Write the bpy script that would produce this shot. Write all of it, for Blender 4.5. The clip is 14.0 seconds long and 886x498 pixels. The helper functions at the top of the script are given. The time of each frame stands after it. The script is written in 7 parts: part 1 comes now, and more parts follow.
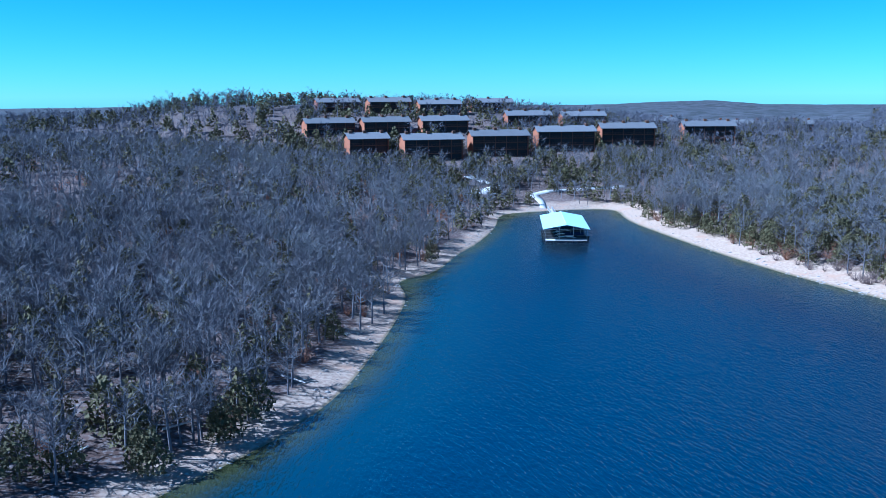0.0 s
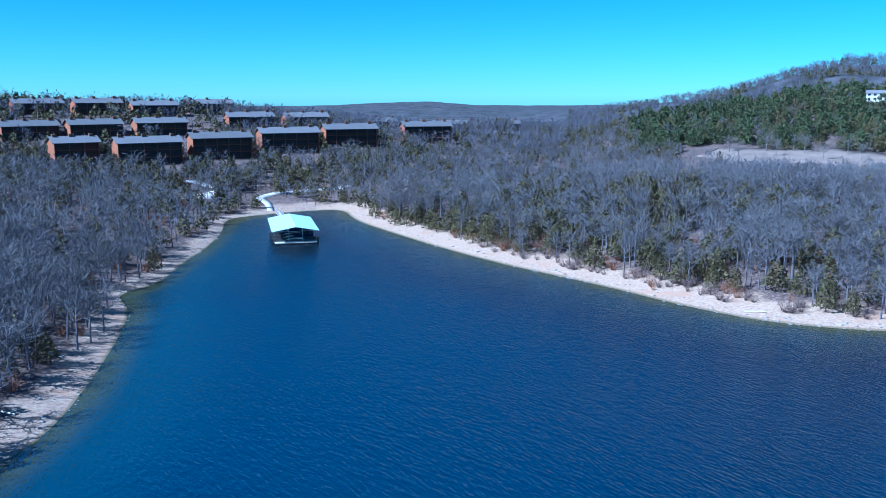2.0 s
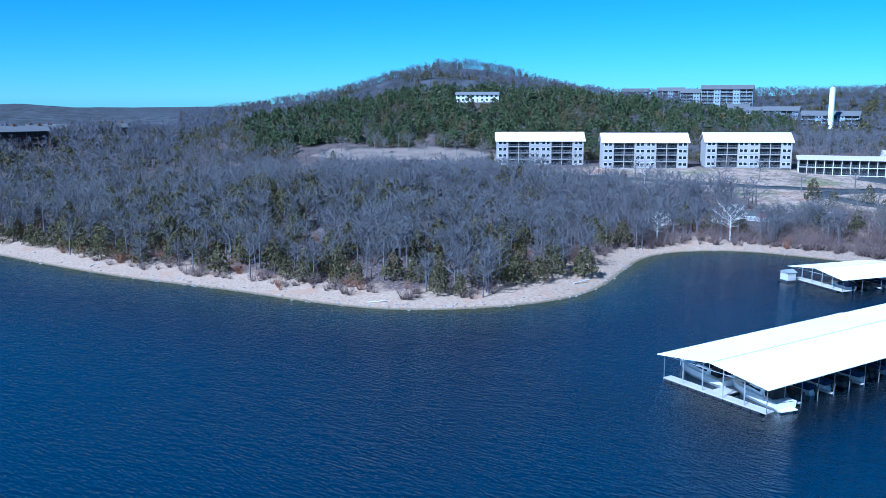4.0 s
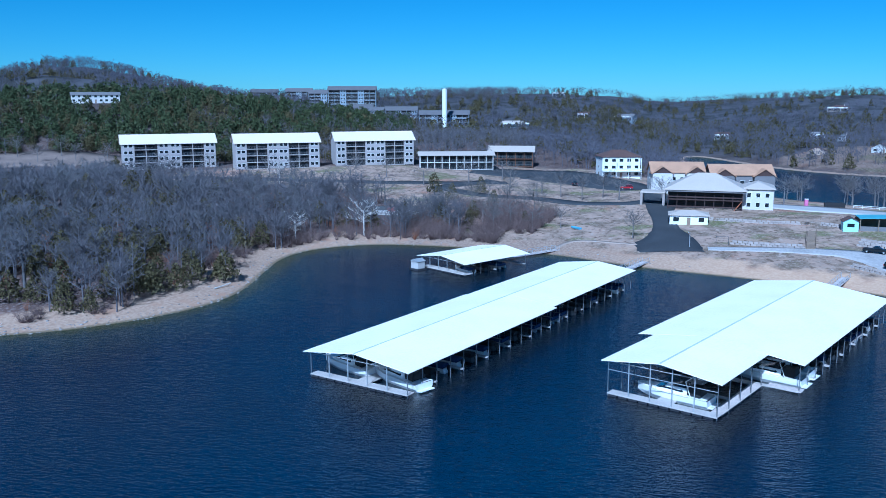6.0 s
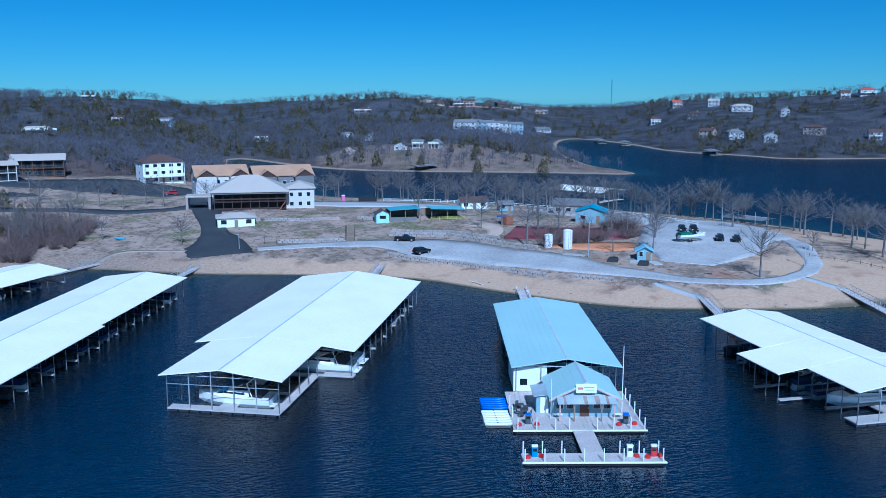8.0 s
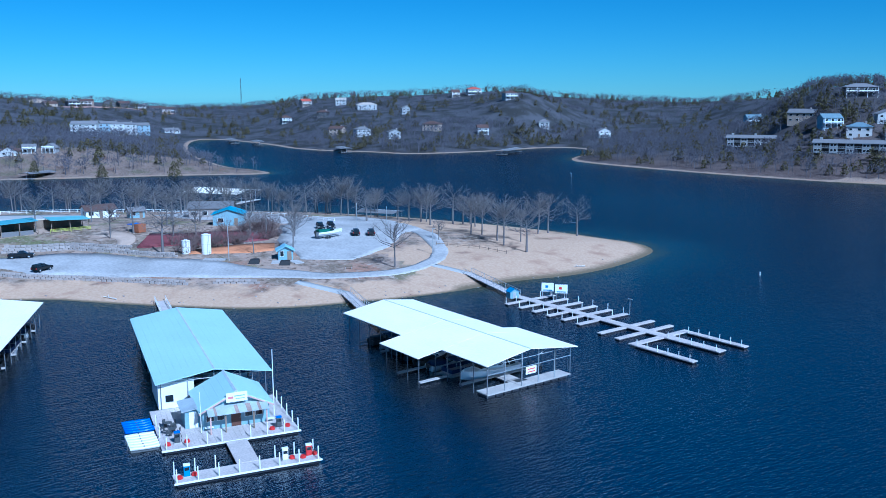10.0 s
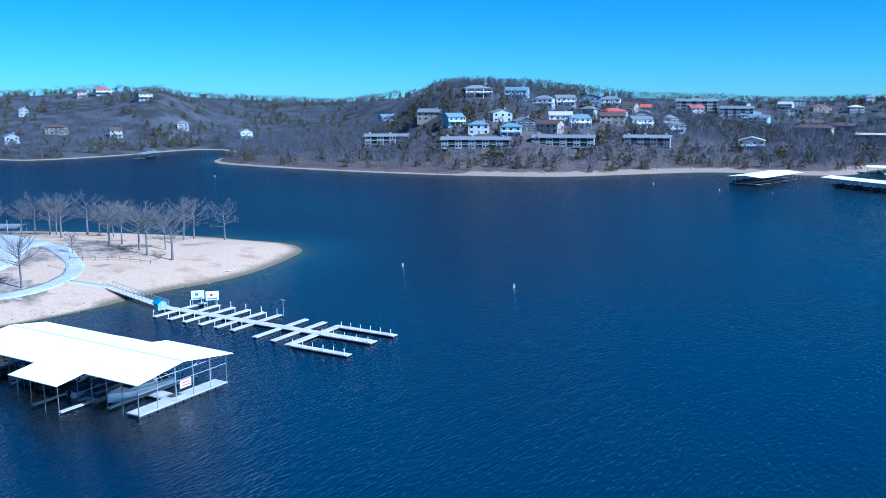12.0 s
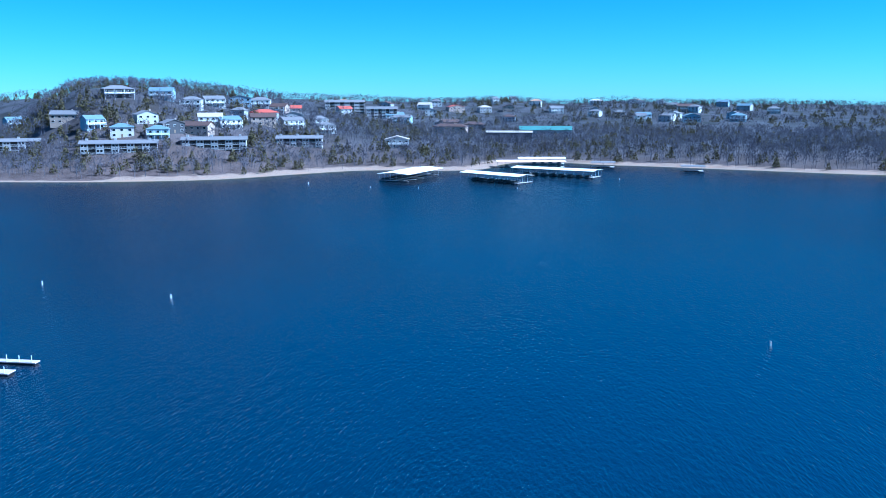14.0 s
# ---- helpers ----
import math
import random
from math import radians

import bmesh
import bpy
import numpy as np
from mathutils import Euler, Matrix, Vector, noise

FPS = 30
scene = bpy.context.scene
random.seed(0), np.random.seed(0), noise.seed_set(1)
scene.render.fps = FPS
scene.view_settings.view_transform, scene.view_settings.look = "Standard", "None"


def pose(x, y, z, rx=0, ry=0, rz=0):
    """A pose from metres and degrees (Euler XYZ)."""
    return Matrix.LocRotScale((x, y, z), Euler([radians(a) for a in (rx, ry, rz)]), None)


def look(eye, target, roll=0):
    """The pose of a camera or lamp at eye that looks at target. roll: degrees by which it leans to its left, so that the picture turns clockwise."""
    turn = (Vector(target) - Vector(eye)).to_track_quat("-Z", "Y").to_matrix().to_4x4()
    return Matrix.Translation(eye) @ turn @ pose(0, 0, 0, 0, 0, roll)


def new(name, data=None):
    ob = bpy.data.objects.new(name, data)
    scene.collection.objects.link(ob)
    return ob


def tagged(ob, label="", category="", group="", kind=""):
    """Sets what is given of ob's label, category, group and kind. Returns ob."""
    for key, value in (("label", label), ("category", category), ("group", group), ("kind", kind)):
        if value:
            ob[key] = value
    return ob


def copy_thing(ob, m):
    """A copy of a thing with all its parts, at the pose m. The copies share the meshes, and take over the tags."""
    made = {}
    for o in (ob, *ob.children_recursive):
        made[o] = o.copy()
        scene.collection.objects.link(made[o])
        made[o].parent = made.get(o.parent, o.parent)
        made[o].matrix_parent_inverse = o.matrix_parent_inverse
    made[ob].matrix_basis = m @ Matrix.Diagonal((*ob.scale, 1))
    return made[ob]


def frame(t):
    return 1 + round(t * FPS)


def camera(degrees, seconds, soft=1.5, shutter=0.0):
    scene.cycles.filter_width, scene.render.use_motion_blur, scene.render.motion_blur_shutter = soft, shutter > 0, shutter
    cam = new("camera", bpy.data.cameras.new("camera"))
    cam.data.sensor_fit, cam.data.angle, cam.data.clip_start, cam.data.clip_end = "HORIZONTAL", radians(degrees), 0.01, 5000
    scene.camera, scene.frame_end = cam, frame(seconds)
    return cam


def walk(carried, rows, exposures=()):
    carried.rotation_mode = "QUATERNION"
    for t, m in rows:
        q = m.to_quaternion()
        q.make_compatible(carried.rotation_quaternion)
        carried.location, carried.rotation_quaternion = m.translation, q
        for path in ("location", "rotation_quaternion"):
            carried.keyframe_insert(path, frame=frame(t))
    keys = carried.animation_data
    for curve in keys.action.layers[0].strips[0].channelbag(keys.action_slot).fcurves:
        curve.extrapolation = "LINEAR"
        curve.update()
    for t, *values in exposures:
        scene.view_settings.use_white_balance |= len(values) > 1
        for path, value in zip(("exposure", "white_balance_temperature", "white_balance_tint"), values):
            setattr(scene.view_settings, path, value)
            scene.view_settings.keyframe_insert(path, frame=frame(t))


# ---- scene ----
PATH = [
    (0, 0.000, -0.000, 40.000, 80.019, 0.293, -8.125),
    (0.5, 0.013, 0.135, 40.016, 80.028, 0.226, -11.999),
    (1, 0.013, 0.270, 40.028, 80.038, 0.245, -15.813),
    (1.5, -0.005, 0.400, 40.048, 80.034, 0.160, -19.963),
    (2, -0.035, 0.526, 40.072, 80.022, 0.107, -25.935),
    (2.5, -0.060, 0.640, 40.098, 80.028, 0.074, -32.320),
    (3, -0.077, 0.734, 40.129, 80.015, 0.089, -38.738),
    (3.2, -0.082, 0.770, 40.142, 80.023, 0.094, -41.268),
    (5.3, 0.034, 0.916, 40.319, 79.999, 0.130, -65.212),
    (5.5, 0.116, 0.916, 40.302, 79.988, 0.095, -67.653),
    (6, 0.332, 0.907, 40.256, 80.039, 0.061, -74.164),
    (6.5, 0.565, 0.876, 40.230, 80.069, 0.075, -81.420),
    (7, 0.817, 0.816, 40.238, 80.129, -0.002, -88.943),
    (7.5, 1.073, 0.734, 40.279, 80.167, 0.026, -96.110),
    (8, 1.310, 0.635, 40.334, 80.202, 0.030, -103.332),
    (8.2, 1.402, 0.595, 40.358, 80.201, 0.052, -105.923),
    (10.3, 2.220, 0.090, 40.734, 80.075, 0.141, -130.316),
    (10.5, 2.244, 0.045, 40.760, 80.066, 0.140, -132.628),
    (11, 2.291, -0.063, 40.823, 80.067, 0.188, -138.319),
    (11.5, 2.306, -0.167, 40.871, 80.063, 0.177, -144.130),
    (12, 2.292, -0.267, 40.905, 80.061, 0.126, -149.812),
    (12.5, 2.255, -0.380, 40.938, 80.058, 0.122, -155.584),
    (13, 2.200, -0.511, 40.976, 80.057, 0.115, -161.186),
    (13.5, 2.138, -0.647, 41.015, 80.075, 0.088, -166.751),
    (14, 2.080, -0.780, 41.055, 80.080, 0.030, -172.085),
]
EXPOSURES = [(0, 1.16, 4050, 4), (3.0, 0.99, 4050, 4), (5.3, 0.38, 4050, 4), (6.5, 0.10, 4050, 4), (8.0, -0.10, 4050, 4),
             (10.5, 0.33, 4050, 4), (11.5, 0.58, 4050, 4), (12.5, 0.88, 4050, 4), (14, 1.13, 4050, 4)]
cam = camera(53.71, 14.0, soft=0.6)
walk(cam, [(t, pose(*p)) for t, *p in PATH], EXPOSURES)

# ---- daylight ----
SUN_AZ, SUN_EL = 271.0, 42.0
sky_world = bpy.data.worlds.new("sky")
scene.world = sky_world
sky_world.use_nodes = True
_n = sky_world.node_tree.nodes
_sky = _n.new("ShaderNodeTexSky")
_sky.sky_type, _sky.sun_disc = "NISHITA", False
_sky.sun_elevation, _sky.sun_rotation = radians(SUN_EL), radians(SUN_AZ)
_sky.altitude, _sky.air_density, _sky.dust_density, _sky.ozone_density = 300.0, 0.8, 0.0, 5.0
_n["Background"].inputs["Strength"].default_value = 0.052
_tint = _n.new("ShaderNodeMix")
_tint.data_type, _tint.blend_type = "RGBA", "MULTIPLY"
_tint.inputs["Factor"].default_value, _tint.inputs["B"].default_value = 1.0, (0.59, 0.98, 1.01, 1)
sky_world.node_tree.links.new(_sky.outputs["Color"], _tint.inputs["A"])
sky_world.node_tree.links.new(_tint.outputs["Result"], _n["Background"].inputs["Color"])
_sun = new("sun", bpy.data.lights.new("sun", "SUN"))
_sun.data.energy, _sun.data.angle, _sun.data.color = 5.0, radians(0.53), (1.0, 0.94, 0.86)
_sa, _se = radians(SUN_AZ), radians(SUN_EL)
_sun.matrix_world = look((0, 0, 300), (-math.sin(_sa) * math.cos(_se), -math.cos(_sa) * math.cos(_se), 300 - math.sin(_se)))


# ---- materials ----
def surface(name, color, rough=0.7, metal=0.0, spread=0.18, grain=6.0, stain=0.4, bump=0.15, per="", tone=None, spec=0.4, coord="Object"):
    """A weathered surface: grain and stains at two scales, relief, and a little difference from piece to piece."""
    m = bpy.data.materials.new(name)
    m.use_nodes = True
    nt = m.node_tree
    b = nt.nodes["Principled BSDF"]
    tc = nt.nodes.new("ShaderNodeTexCoord")
    fine, wide = nt.nodes.new("ShaderNodeTexNoise"), nt.nodes.new("ShaderNodeTexNoise")
    for tex, s in ((fine, grain), (wide, stain)):
        tex.inputs["Scale"].default_value, tex.inputs["Detail"].default_value = s, 4
        nt.links.new(tc.outputs[coord], tex.inputs["Vector"])
    add = nt.nodes.new("ShaderNodeMath")
    add.operation = "ADD"
    nt.links.new(fine.outputs["Fac"], add.inputs[0])
    nt.links.new(wide.outputs["Fac"], add.inputs[1])
    last = add
    if per:
        info = nt.nodes.new("ShaderNodeObjectInfo" if per == "object" else "ShaderNodeNewGeometry")
        plus = nt.nodes.new("ShaderNodeMath")
        plus.operation = "MULTIPLY_ADD"
        plus.inputs[1].default_value = 0.8
        nt.links.new(info.outputs["Random" if per == "object" else "Random Per Island"], plus.inputs[0])
        nt.links.new(last.outputs[0], plus.inputs[2])
        last = plus
    ramp = nt.nodes.new("ShaderNodeMapRange")
    ramp.inputs["From Min"].default_value, ramp.inputs["From Max"].default_value = 0.55, (2.1 if per else 1.4)
    nt.links.new(last.outputs[0], ramp.inputs["Value"])
    mix = nt.nodes.new("ShaderNodeMix")
    mix.data_type = "RGBA"
    c = Vector(color)
    lo = c * (1 - spread)
    hi = Vector(tone) if tone else c * (1 + spread)
    mix.inputs["A"].default_value, mix.inputs["B"].default_value = (*lo, 1), (*hi, 1)
    nt.links.new(ramp.outputs["Result"], mix.inputs["Factor"])
    nt.links.new(mix.outputs["Result"], b.inputs["Base Color"])
    b.inputs["Roughness"].default_value, b.inputs["Metallic"].default_value = rough, metal
    b.inputs["Specular IOR Level"].default_value = spec
    if bump:
        bp = nt.nodes.new("ShaderNodeBump")
        bp.inputs["Strength"].default_value, bp.inputs["Distance"].default_value = bump, 0.05
        nt.links.new(fine.outputs["Fac"], bp.inputs["Height"])
        nt.links.new(bp.outputs["Normal"], b.inputs["Normal"])
    return m


def ribbed(name, color, pitch=0.45, rough=0.45, metal=0.0, axis=0):
    """Ribbed sheet metal; the ribs run across the given local axis."""
    m = surface(name, color, rough, metal, 0.08, 3.0, 0.15, 0.05)
    nt = m.node_tree
    tc = nt.nodes.new("ShaderNodeTexCoord")
    sep = nt.nodes.new("ShaderNodeSeparateXYZ")
    nt.links.new(tc.outputs["Object"], sep.inputs[0])
    mul, fr, gt = (nt.nodes.new("ShaderNodeMath") for _ in range(3))
    mul.operation, mul.inputs[1].default_value = "MULTIPLY", 1 / pitch
    fr.operation = "FRACT"
    gt.operation, gt.inputs[1].default_value = "GREATER_THAN", 0.86
    nt.links.new(sep.outputs[axis], mul.inputs[0])
    nt.links.new(mul.outputs[0], fr.inputs[0])
    nt.links.new(fr.outputs[0], gt.inputs[0])
    bp = nt.nodes.new("ShaderNodeBump")
    bp.inputs["Strength"].default_value, bp.inputs["Distance"].default_value = 0.5, 0.04
    nt.links.new(gt.outputs[0], bp.inputs["Height"])
    nt.links.new(bp.outputs["Normal"], nt.nodes["Principled BSDF"].inputs["Normal"])
    return m


BARK = surface("bark", (0.118, 0.110, 0.120), 0.9, 0, 0.6, 1.5, 0.05, 0, "island")
BARK_WARM = surface("twig_bark", (0.15, 0.105, 0.095), 0.9, 0, 0.35, 1.5, 0.05, 0, "island")
# bluer and flatter than BARK: distance haze put into the colour
BARK_HAZED = surface("haze_tinted_bark", (0.106, 0.101, 0.122), 0.9, 0, 0.3, 1.5, 0.05, 0, "island")
BARK_OAK = surface("oak_bark", (0.13, 0.124, 0.128), 0.9, 0, 0.45, 1.5, 0.05, 0, "island")
BARK_YARD = surface("dark_oak_bark", (0.155, 0.14, 0.136), 0.9, 0, 0.4, 1.5, 0.05, 0, "island")
BARK_PALE = surface("sycamore_bark", (0.55, 0.52, 0.48), 0.85, 0, 0.2, 3, 0.3, 0)
CEDAR_GREEN = surface("green_cedar_leaf", (0.046, 0.062, 0.018), 0.8, 0, 0.5, 1.5, 0.06, 0, "island", (0.072, 0.088, 0.030))
CEDAR = surface("cedar_leaf", (0.062, 0.058, 0.022), 0.8, 0, 0.5, 1.5, 0.06, 0, "island", (0.125, 0.102, 0.040))
RUSSET = surface("oak_leaf", (0.22, 0.10, 0.055), 0.85, 0, 0.4, 2, 0.1, 0, "island")
CONDO_ROOF = surface("weathered_shingle", (0.125, 0.12, 0.125), 0.85, 0, 0.25, 3, 0.3, 0.2, "object")
ROOF_WHITE = ribbed("white_roof_metal", (0.97, 0.90, 0.76), 0.9, 0.5)
ROOF_ALMOND = ribbed("almond_roof_metal", (0.74, 0.63, 0.53), 0.6, 0.55)
ROOF_TEAL = ribbed("teal_roof_metal", (0.48, 0.65, 0.62), 0.9, 0.42)
ROOF_CREAM = ribbed("cream_roof_metal", (0.50, 0.43, 0.365), 0.6, 0.5)
STEEL = surface("galvanised_steel", (0.50, 0.51, 0.52), 0.45, 0.5, 0.15)
# STEEL darkened for side posts: shade under the dock roofs in the colour
POST_STEEL = surface("shaded_post_steel", (0.20, 0.21, 0.225), 0.55, 0.4, 0.2)
DARK_STEEL = surface("dark_steel", (0.10, 0.105, 0.11), 0.5, 0.4, 0.2)
DECK = surface("deck_boards", (0.42, 0.39, 0.37), 0.85, 0, 0.2, 4, 0.5, 0.2)
DECK_PALE = surface("pale_deck", (0.50, 0.44, 0.41), 0.8, 0, 0.28, 4, 0.5, 0.2)
FLOAT = surface("black_float", (0.03, 0.03, 0.035), 0.6)
WHITE = surface("white_paint", (0.80, 0.80, 0.78), 0.5, 0, 0.06, 3, 0.4, 0.05)
GELCOAT = surface("gelcoat", (0.82, 0.82, 0.80), 0.2, 0, 0.04, 3, 0.4, 0, "", None, 0.5)
GLASS = surface("dark_glass", (0.015, 0.02, 0.025), 0.08, 0, 0.2, 2, 0.5, 0, "", None, 0.6)
BLACK = surface("black_vinyl", (0.02, 0.02, 0.022), 0.6)
NAVY = surface("navy_canvas", (0.02, 0.04, 0.11), 0.8)
BLUE = surface("blue_plastic", (0.02, 0.12, 0.55), 0.35)
RED = surface("red_paint", (0.50, 0.03, 0.03), 0.45)
LAP_WALL = surface("pale_lap_siding", (0.40, 0.365, 0.35), 0.8, 0, 0.1, 4, 0.3)
PALE_WALL = surface("pale_stucco", (0.58, 0.55, 0.52), 0.85, 0, 0.08, 4, 0.3)
BROWN_WALL = surface("stained_cedar_siding", (0.13, 0.062, 0.035), 0.8, 0, 0.3, 4, 0.3)
# sunlight on the brown houses' ends put into the colour; plain orange elsewhere
ORANGE_WALL = surface("orange_and_sunlit_boards", (0.27, 0.10, 0.045), 0.8, 0, 0.25, 4, 0.3)
SLATE = surface("grey_shingle", (0.18, 0.172, 0.176), 0.85, 0, 0.25, 3, 0.3, 0.2, "object")
BROWN_ROOF = surface("brown_shingle", (0.10, 0.06, 0.05), 0.85, 0, 0.25, 3, 0.3, 0.2)
RUST_ROOF = surface("tan_shingle", (0.42, 0.25, 0.15), 0.85, 0, 0.2, 3, 0.3, 0.2)
TEAL_WALL = surface("grey_blue_metal_siding", (0.25, 0.37, 0.42), 0.6, 0, 0.12, 4, 0.4)
# near-black that paints the shade of deep balconies and the veranda
SHADE = surface("recess_shade", (0.030, 0.028, 0.027), 0.7, 0, 0.3)
ASPHALT = surface("asphalt", (0.045, 0.047, 0.052), 0.85, 0, 0.3, 3, 0.12, 0.2)
GRAVEL = surface("pale_gravel", (0.40, 0.375, 0.36), 0.95, 0, 0.34, 1.6, 0.11, 0.3)
CONCRETE = surface("concrete", (0.44, 0.42, 0.40), 0.9, 0, 0.15, 3, 0.2, 0.2)
STONE = surface("limestone_block", (0.36, 0.31, 0.28), 0.9, 0, 0.25, 2, 0.3, 0.3, "object")
TIMBER = surface("weathered_timber", (0.24, 0.18, 0.13), 0.9, 0, 0.3, 4, 0.3, 0.2)


# ---- mesh helpers ----
def place_mesh(name, verts, faces, material, smooth=False):
    me = bpy.data.meshes.new(name)
    me.from_pydata(verts, [], faces)
    for mat in material if isinstance(material, (list, tuple)) else [material]:
        me.materials.append(mat)
    if smooth:
        me.polygons.foreach_set("use_smooth", [True] * len(me.polygons))
    me.update()
    return new(name, me)


def tri_mesh(name, v, f, material):
    """A mesh from arrays of corners and triangles."""
    me = bpy.data.meshes.new(name)
    me.vertices.add(len(v))
    me.vertices.foreach_set("co", np.asarray(v, np.float32).ravel())
    me.loops.add(3 * len(f))
    me.loops.foreach_set("vertex_index", np.asarray(f, np.int32).ravel())
    me.polygons.add(len(f))
    me.polygons.foreach_set("loop_start", np.arange(0, 3 * len(f), 3, dtype=np.int32))
    me.polygons.foreach_set("loop_total", np.full(len(f), 3, np.int32))
    me.materials.append(material)
    me.update(calc_edges=True)
    return me


def link(name, bm, material, parent=None, label="", m=None):
    """Links a bmesh as one mesh object, under a parent if one is given."""
    me = bpy.data.meshes.new(name)
    bmesh.ops.recalc_face_normals(bm, faces=bm.faces[:])
    bm.to_mesh(me)
    bm.free()
    me.materials.append(material)
    ob = new(name, me)
    if parent is not None:
        ob.parent = parent
    if m is not None:
        ob.matrix_basis = m
    return tagged(ob, label) if label else ob


def part(name, bm, material, parent, label=""):
    return link(name, bm, material, parent, label)


def thing(name, m, label, category, group=""):
    """An Empty at a thing's base that carries its parts."""
    ob = new(name)
    ob.matrix_basis = m
    return tagged(ob, label, category, group)


def box(bm, x0, x1, y0, y1, z0, z1, bevel=0.0, m=None):
    r = bmesh.ops.create_cube(bm, size=1.0)
    vs = r["verts"]
    bmesh.ops.scale(bm, vec=(x1 - x0, y1 - y0, z1 - z0), verts=vs)
    bmesh.ops.translate(bm, vec=((x0 + x1) / 2, (y0 + y1) / 2, (z0 + z1) / 2), verts=vs)
    if m is not None:
        bmesh.ops.transform(bm, matrix=m, verts=vs)
    if bevel:
        es = list({e for v in vs for e in v.link_edges})
        bmesh.ops.bevel(bm, geom=es, offset=bevel, segments=1, affect="EDGES")
    return bm


def boxed(*a, **k):
    return box(bmesh.new(), *a, **k)


def rod(bm, a, b, r0, r1=None, sides=6):
    """A tapered round bar from a to b."""
    a, b = Vector(a), Vector(b)
    d = b - a
    m = Matrix.Translation((a + b) / 2) @ d.to_track_quat("Z", "Y").to_matrix().to_4x4()
    bmesh.ops.create_cone(bm, cap_ends=True, segments=sides, radius1=r0, radius2=r0 if r1 is None else r1, depth=d.length, matrix=m)
    return bm


def prism(bm, outline, y0, y1):
    """An outline in x and z, drawn out along y."""
    a = [bm.verts.new((x, y0, z)) for x, z in outline]
    b = [bm.verts.new((x, y1, z)) for x, z in outline]
    bm.faces.new(a)
    bm.faces.new(b[::-1])
    n = len(outline)
    for i in range(n):
        bm.faces.new((a[i], b[i], b[(i + 1) % n], a[(i + 1) % n]))
    return bm


def gable_body(bm, x0, x1, y0, y1, eave, rise, along="x", base=-1.5):
    if along == "x":
        prism(bm, [(y0, base), (y1, base), (y1, eave), ((y0 + y1) / 2, eave + rise), (y0, eave)], x0, x1)
        bmesh.ops.transform(bm, matrix=Matrix(((0, 1, 0, 0), (1, 0, 0, 0), (0, 0, 1, 0), (0, 0, 0, 1))), verts=bm.verts[:])
    else:
        prism(bm, [(x0, base), (x1, base), (x1, eave), ((x0 + x1) / 2, eave + rise), (x0, eave)], y0, y1)
    return bm


def heading(x, y, z, az):
    """A pose whose local y axis points to the bearing az (clockwise from +y)."""
    return pose(x, y, z, 0, 0, -az)


# ---- the lie of the land ----
WEST_SHORE = [(-300, -470), (-270, -260), (-150, -100), (-75, 0), (-34, 62), (-17.6, 86), (-11, 93), (-5, 101), (2, 114), (7.6, 132), (13, 152),
              (17.5, 173), (15.5, 187), (25.5, 193), (34.6, 217), (43, 233), (54, 262), (60, 289), (73, 293), (86, 296), (104, 296)]
EAST_SHORE = [(97.5, 268), (98, 240), (100, 205), (103.5, 178), (108, 160), (111, 145), (113, 130), (117, 115), (123, 106), (130.5, 99),
              (140, 93), (150.4, 89.8), (162, 90.2), (178, 94.5), (198, 99.3), (211, 97), (222, 86), (225, 72), (223, 38)]
MARINA_SHORE = [(208.5, 12), (203, -9), (193.5, -37.5), (177, -50), (166, -60), (158, -68), (152, -78), (150, -87), (147, -97), (145, -110), (146, -127),
                (142, -140), (142.5, -156), (148.7, -177), (153, -184), (163, -189), (176, -187), (190, -186), (208, -182), (228, -175), (248, -166),
                (269, -155), (290, -138), (312, -108), (340, -75), (365, -30), (410, -14), (480, -4), (560, 4), (600, 6)]
FAR_SHORE = [(606, -5), (560, -24), (517, -43), (486, -72), (469, -116), (449, -172), (425, -210), (466, -212), (487, -206), (545, -217), (640, -240),
             (794, -300), (835, -337), (712, -338), (608, -318), (550, -351), (514, -352), (503, -422), (515, -480), (500, -505), (450, -480), (410, -401),
             (362, -391), (300, -389), (263, -391), (232, -395), (204, -402), (172, -415), (149, -443), (125, -471), (112, -480), (90, -484), (70, -482),
             (55, -488), (44, -501), (41, -531), (30, -552), (0, -552), (-15, -538), (-48, -530), (-78, -517), (-107, -506), (-134, -495), (-164, -485)]


def rounded(points, times=2):
    p = np.array(points, float)
    for _ in range(times):
        q = np.roll(p, -1, axis=0)
        p = np.stack([0.75 * p + 0.25 * q, 0.25 * p + 0.75 * q], 1).reshape(-1, 2)
    return p


LAKE = rounded(WEST_SHORE + EAST_SHORE + MARINA_SHORE + FAR_SHORE, 2)


def inside(x, y, poly):
    a, b = poly, np.roll(poly, -1, axis=0)
    hit = np.zeros(x.shape, bool)
    for (x0, y0), (x1, y1) in zip(a, b):
        if y0 != y1:
            hit ^= ((y0 > y) != (y1 > y)) & (x < (x1 - x0) * (y - y0) / (y1 - y0) + x0)
    return hit


def off_line(x, y, line, closed=True):
    """The distance from points to a line of segments."""
    best = np.full(x.shape, 1e9)
    a = np.asarray(line, float)
    b = np.roll(a, -1, axis=0)
    if not closed:
        a, b = a[:-1], b[:-1]
    for (x0, y0), (x1, y1) in zip(a, b):
        dx, dy = x1 - x0, y1 - y0
        s = np.clip(((x - x0) * dx + (y - y0) * dy) / (dx * dx + dy * dy + 1e-9), 0, 1)
        best = np.minimum(best, np.hypot(x - x0 - s * dx, y - y0 - s * dy))
    return best


def shore(x, y):
    """How far a place lies inland (below zero: out on the water)."""
    x, y = np.asarray(x, float), np.asarray(y, float)
    d = off_line(x, y, LAKE)
    return np.where(inside(x, y, LAKE), -d, d)


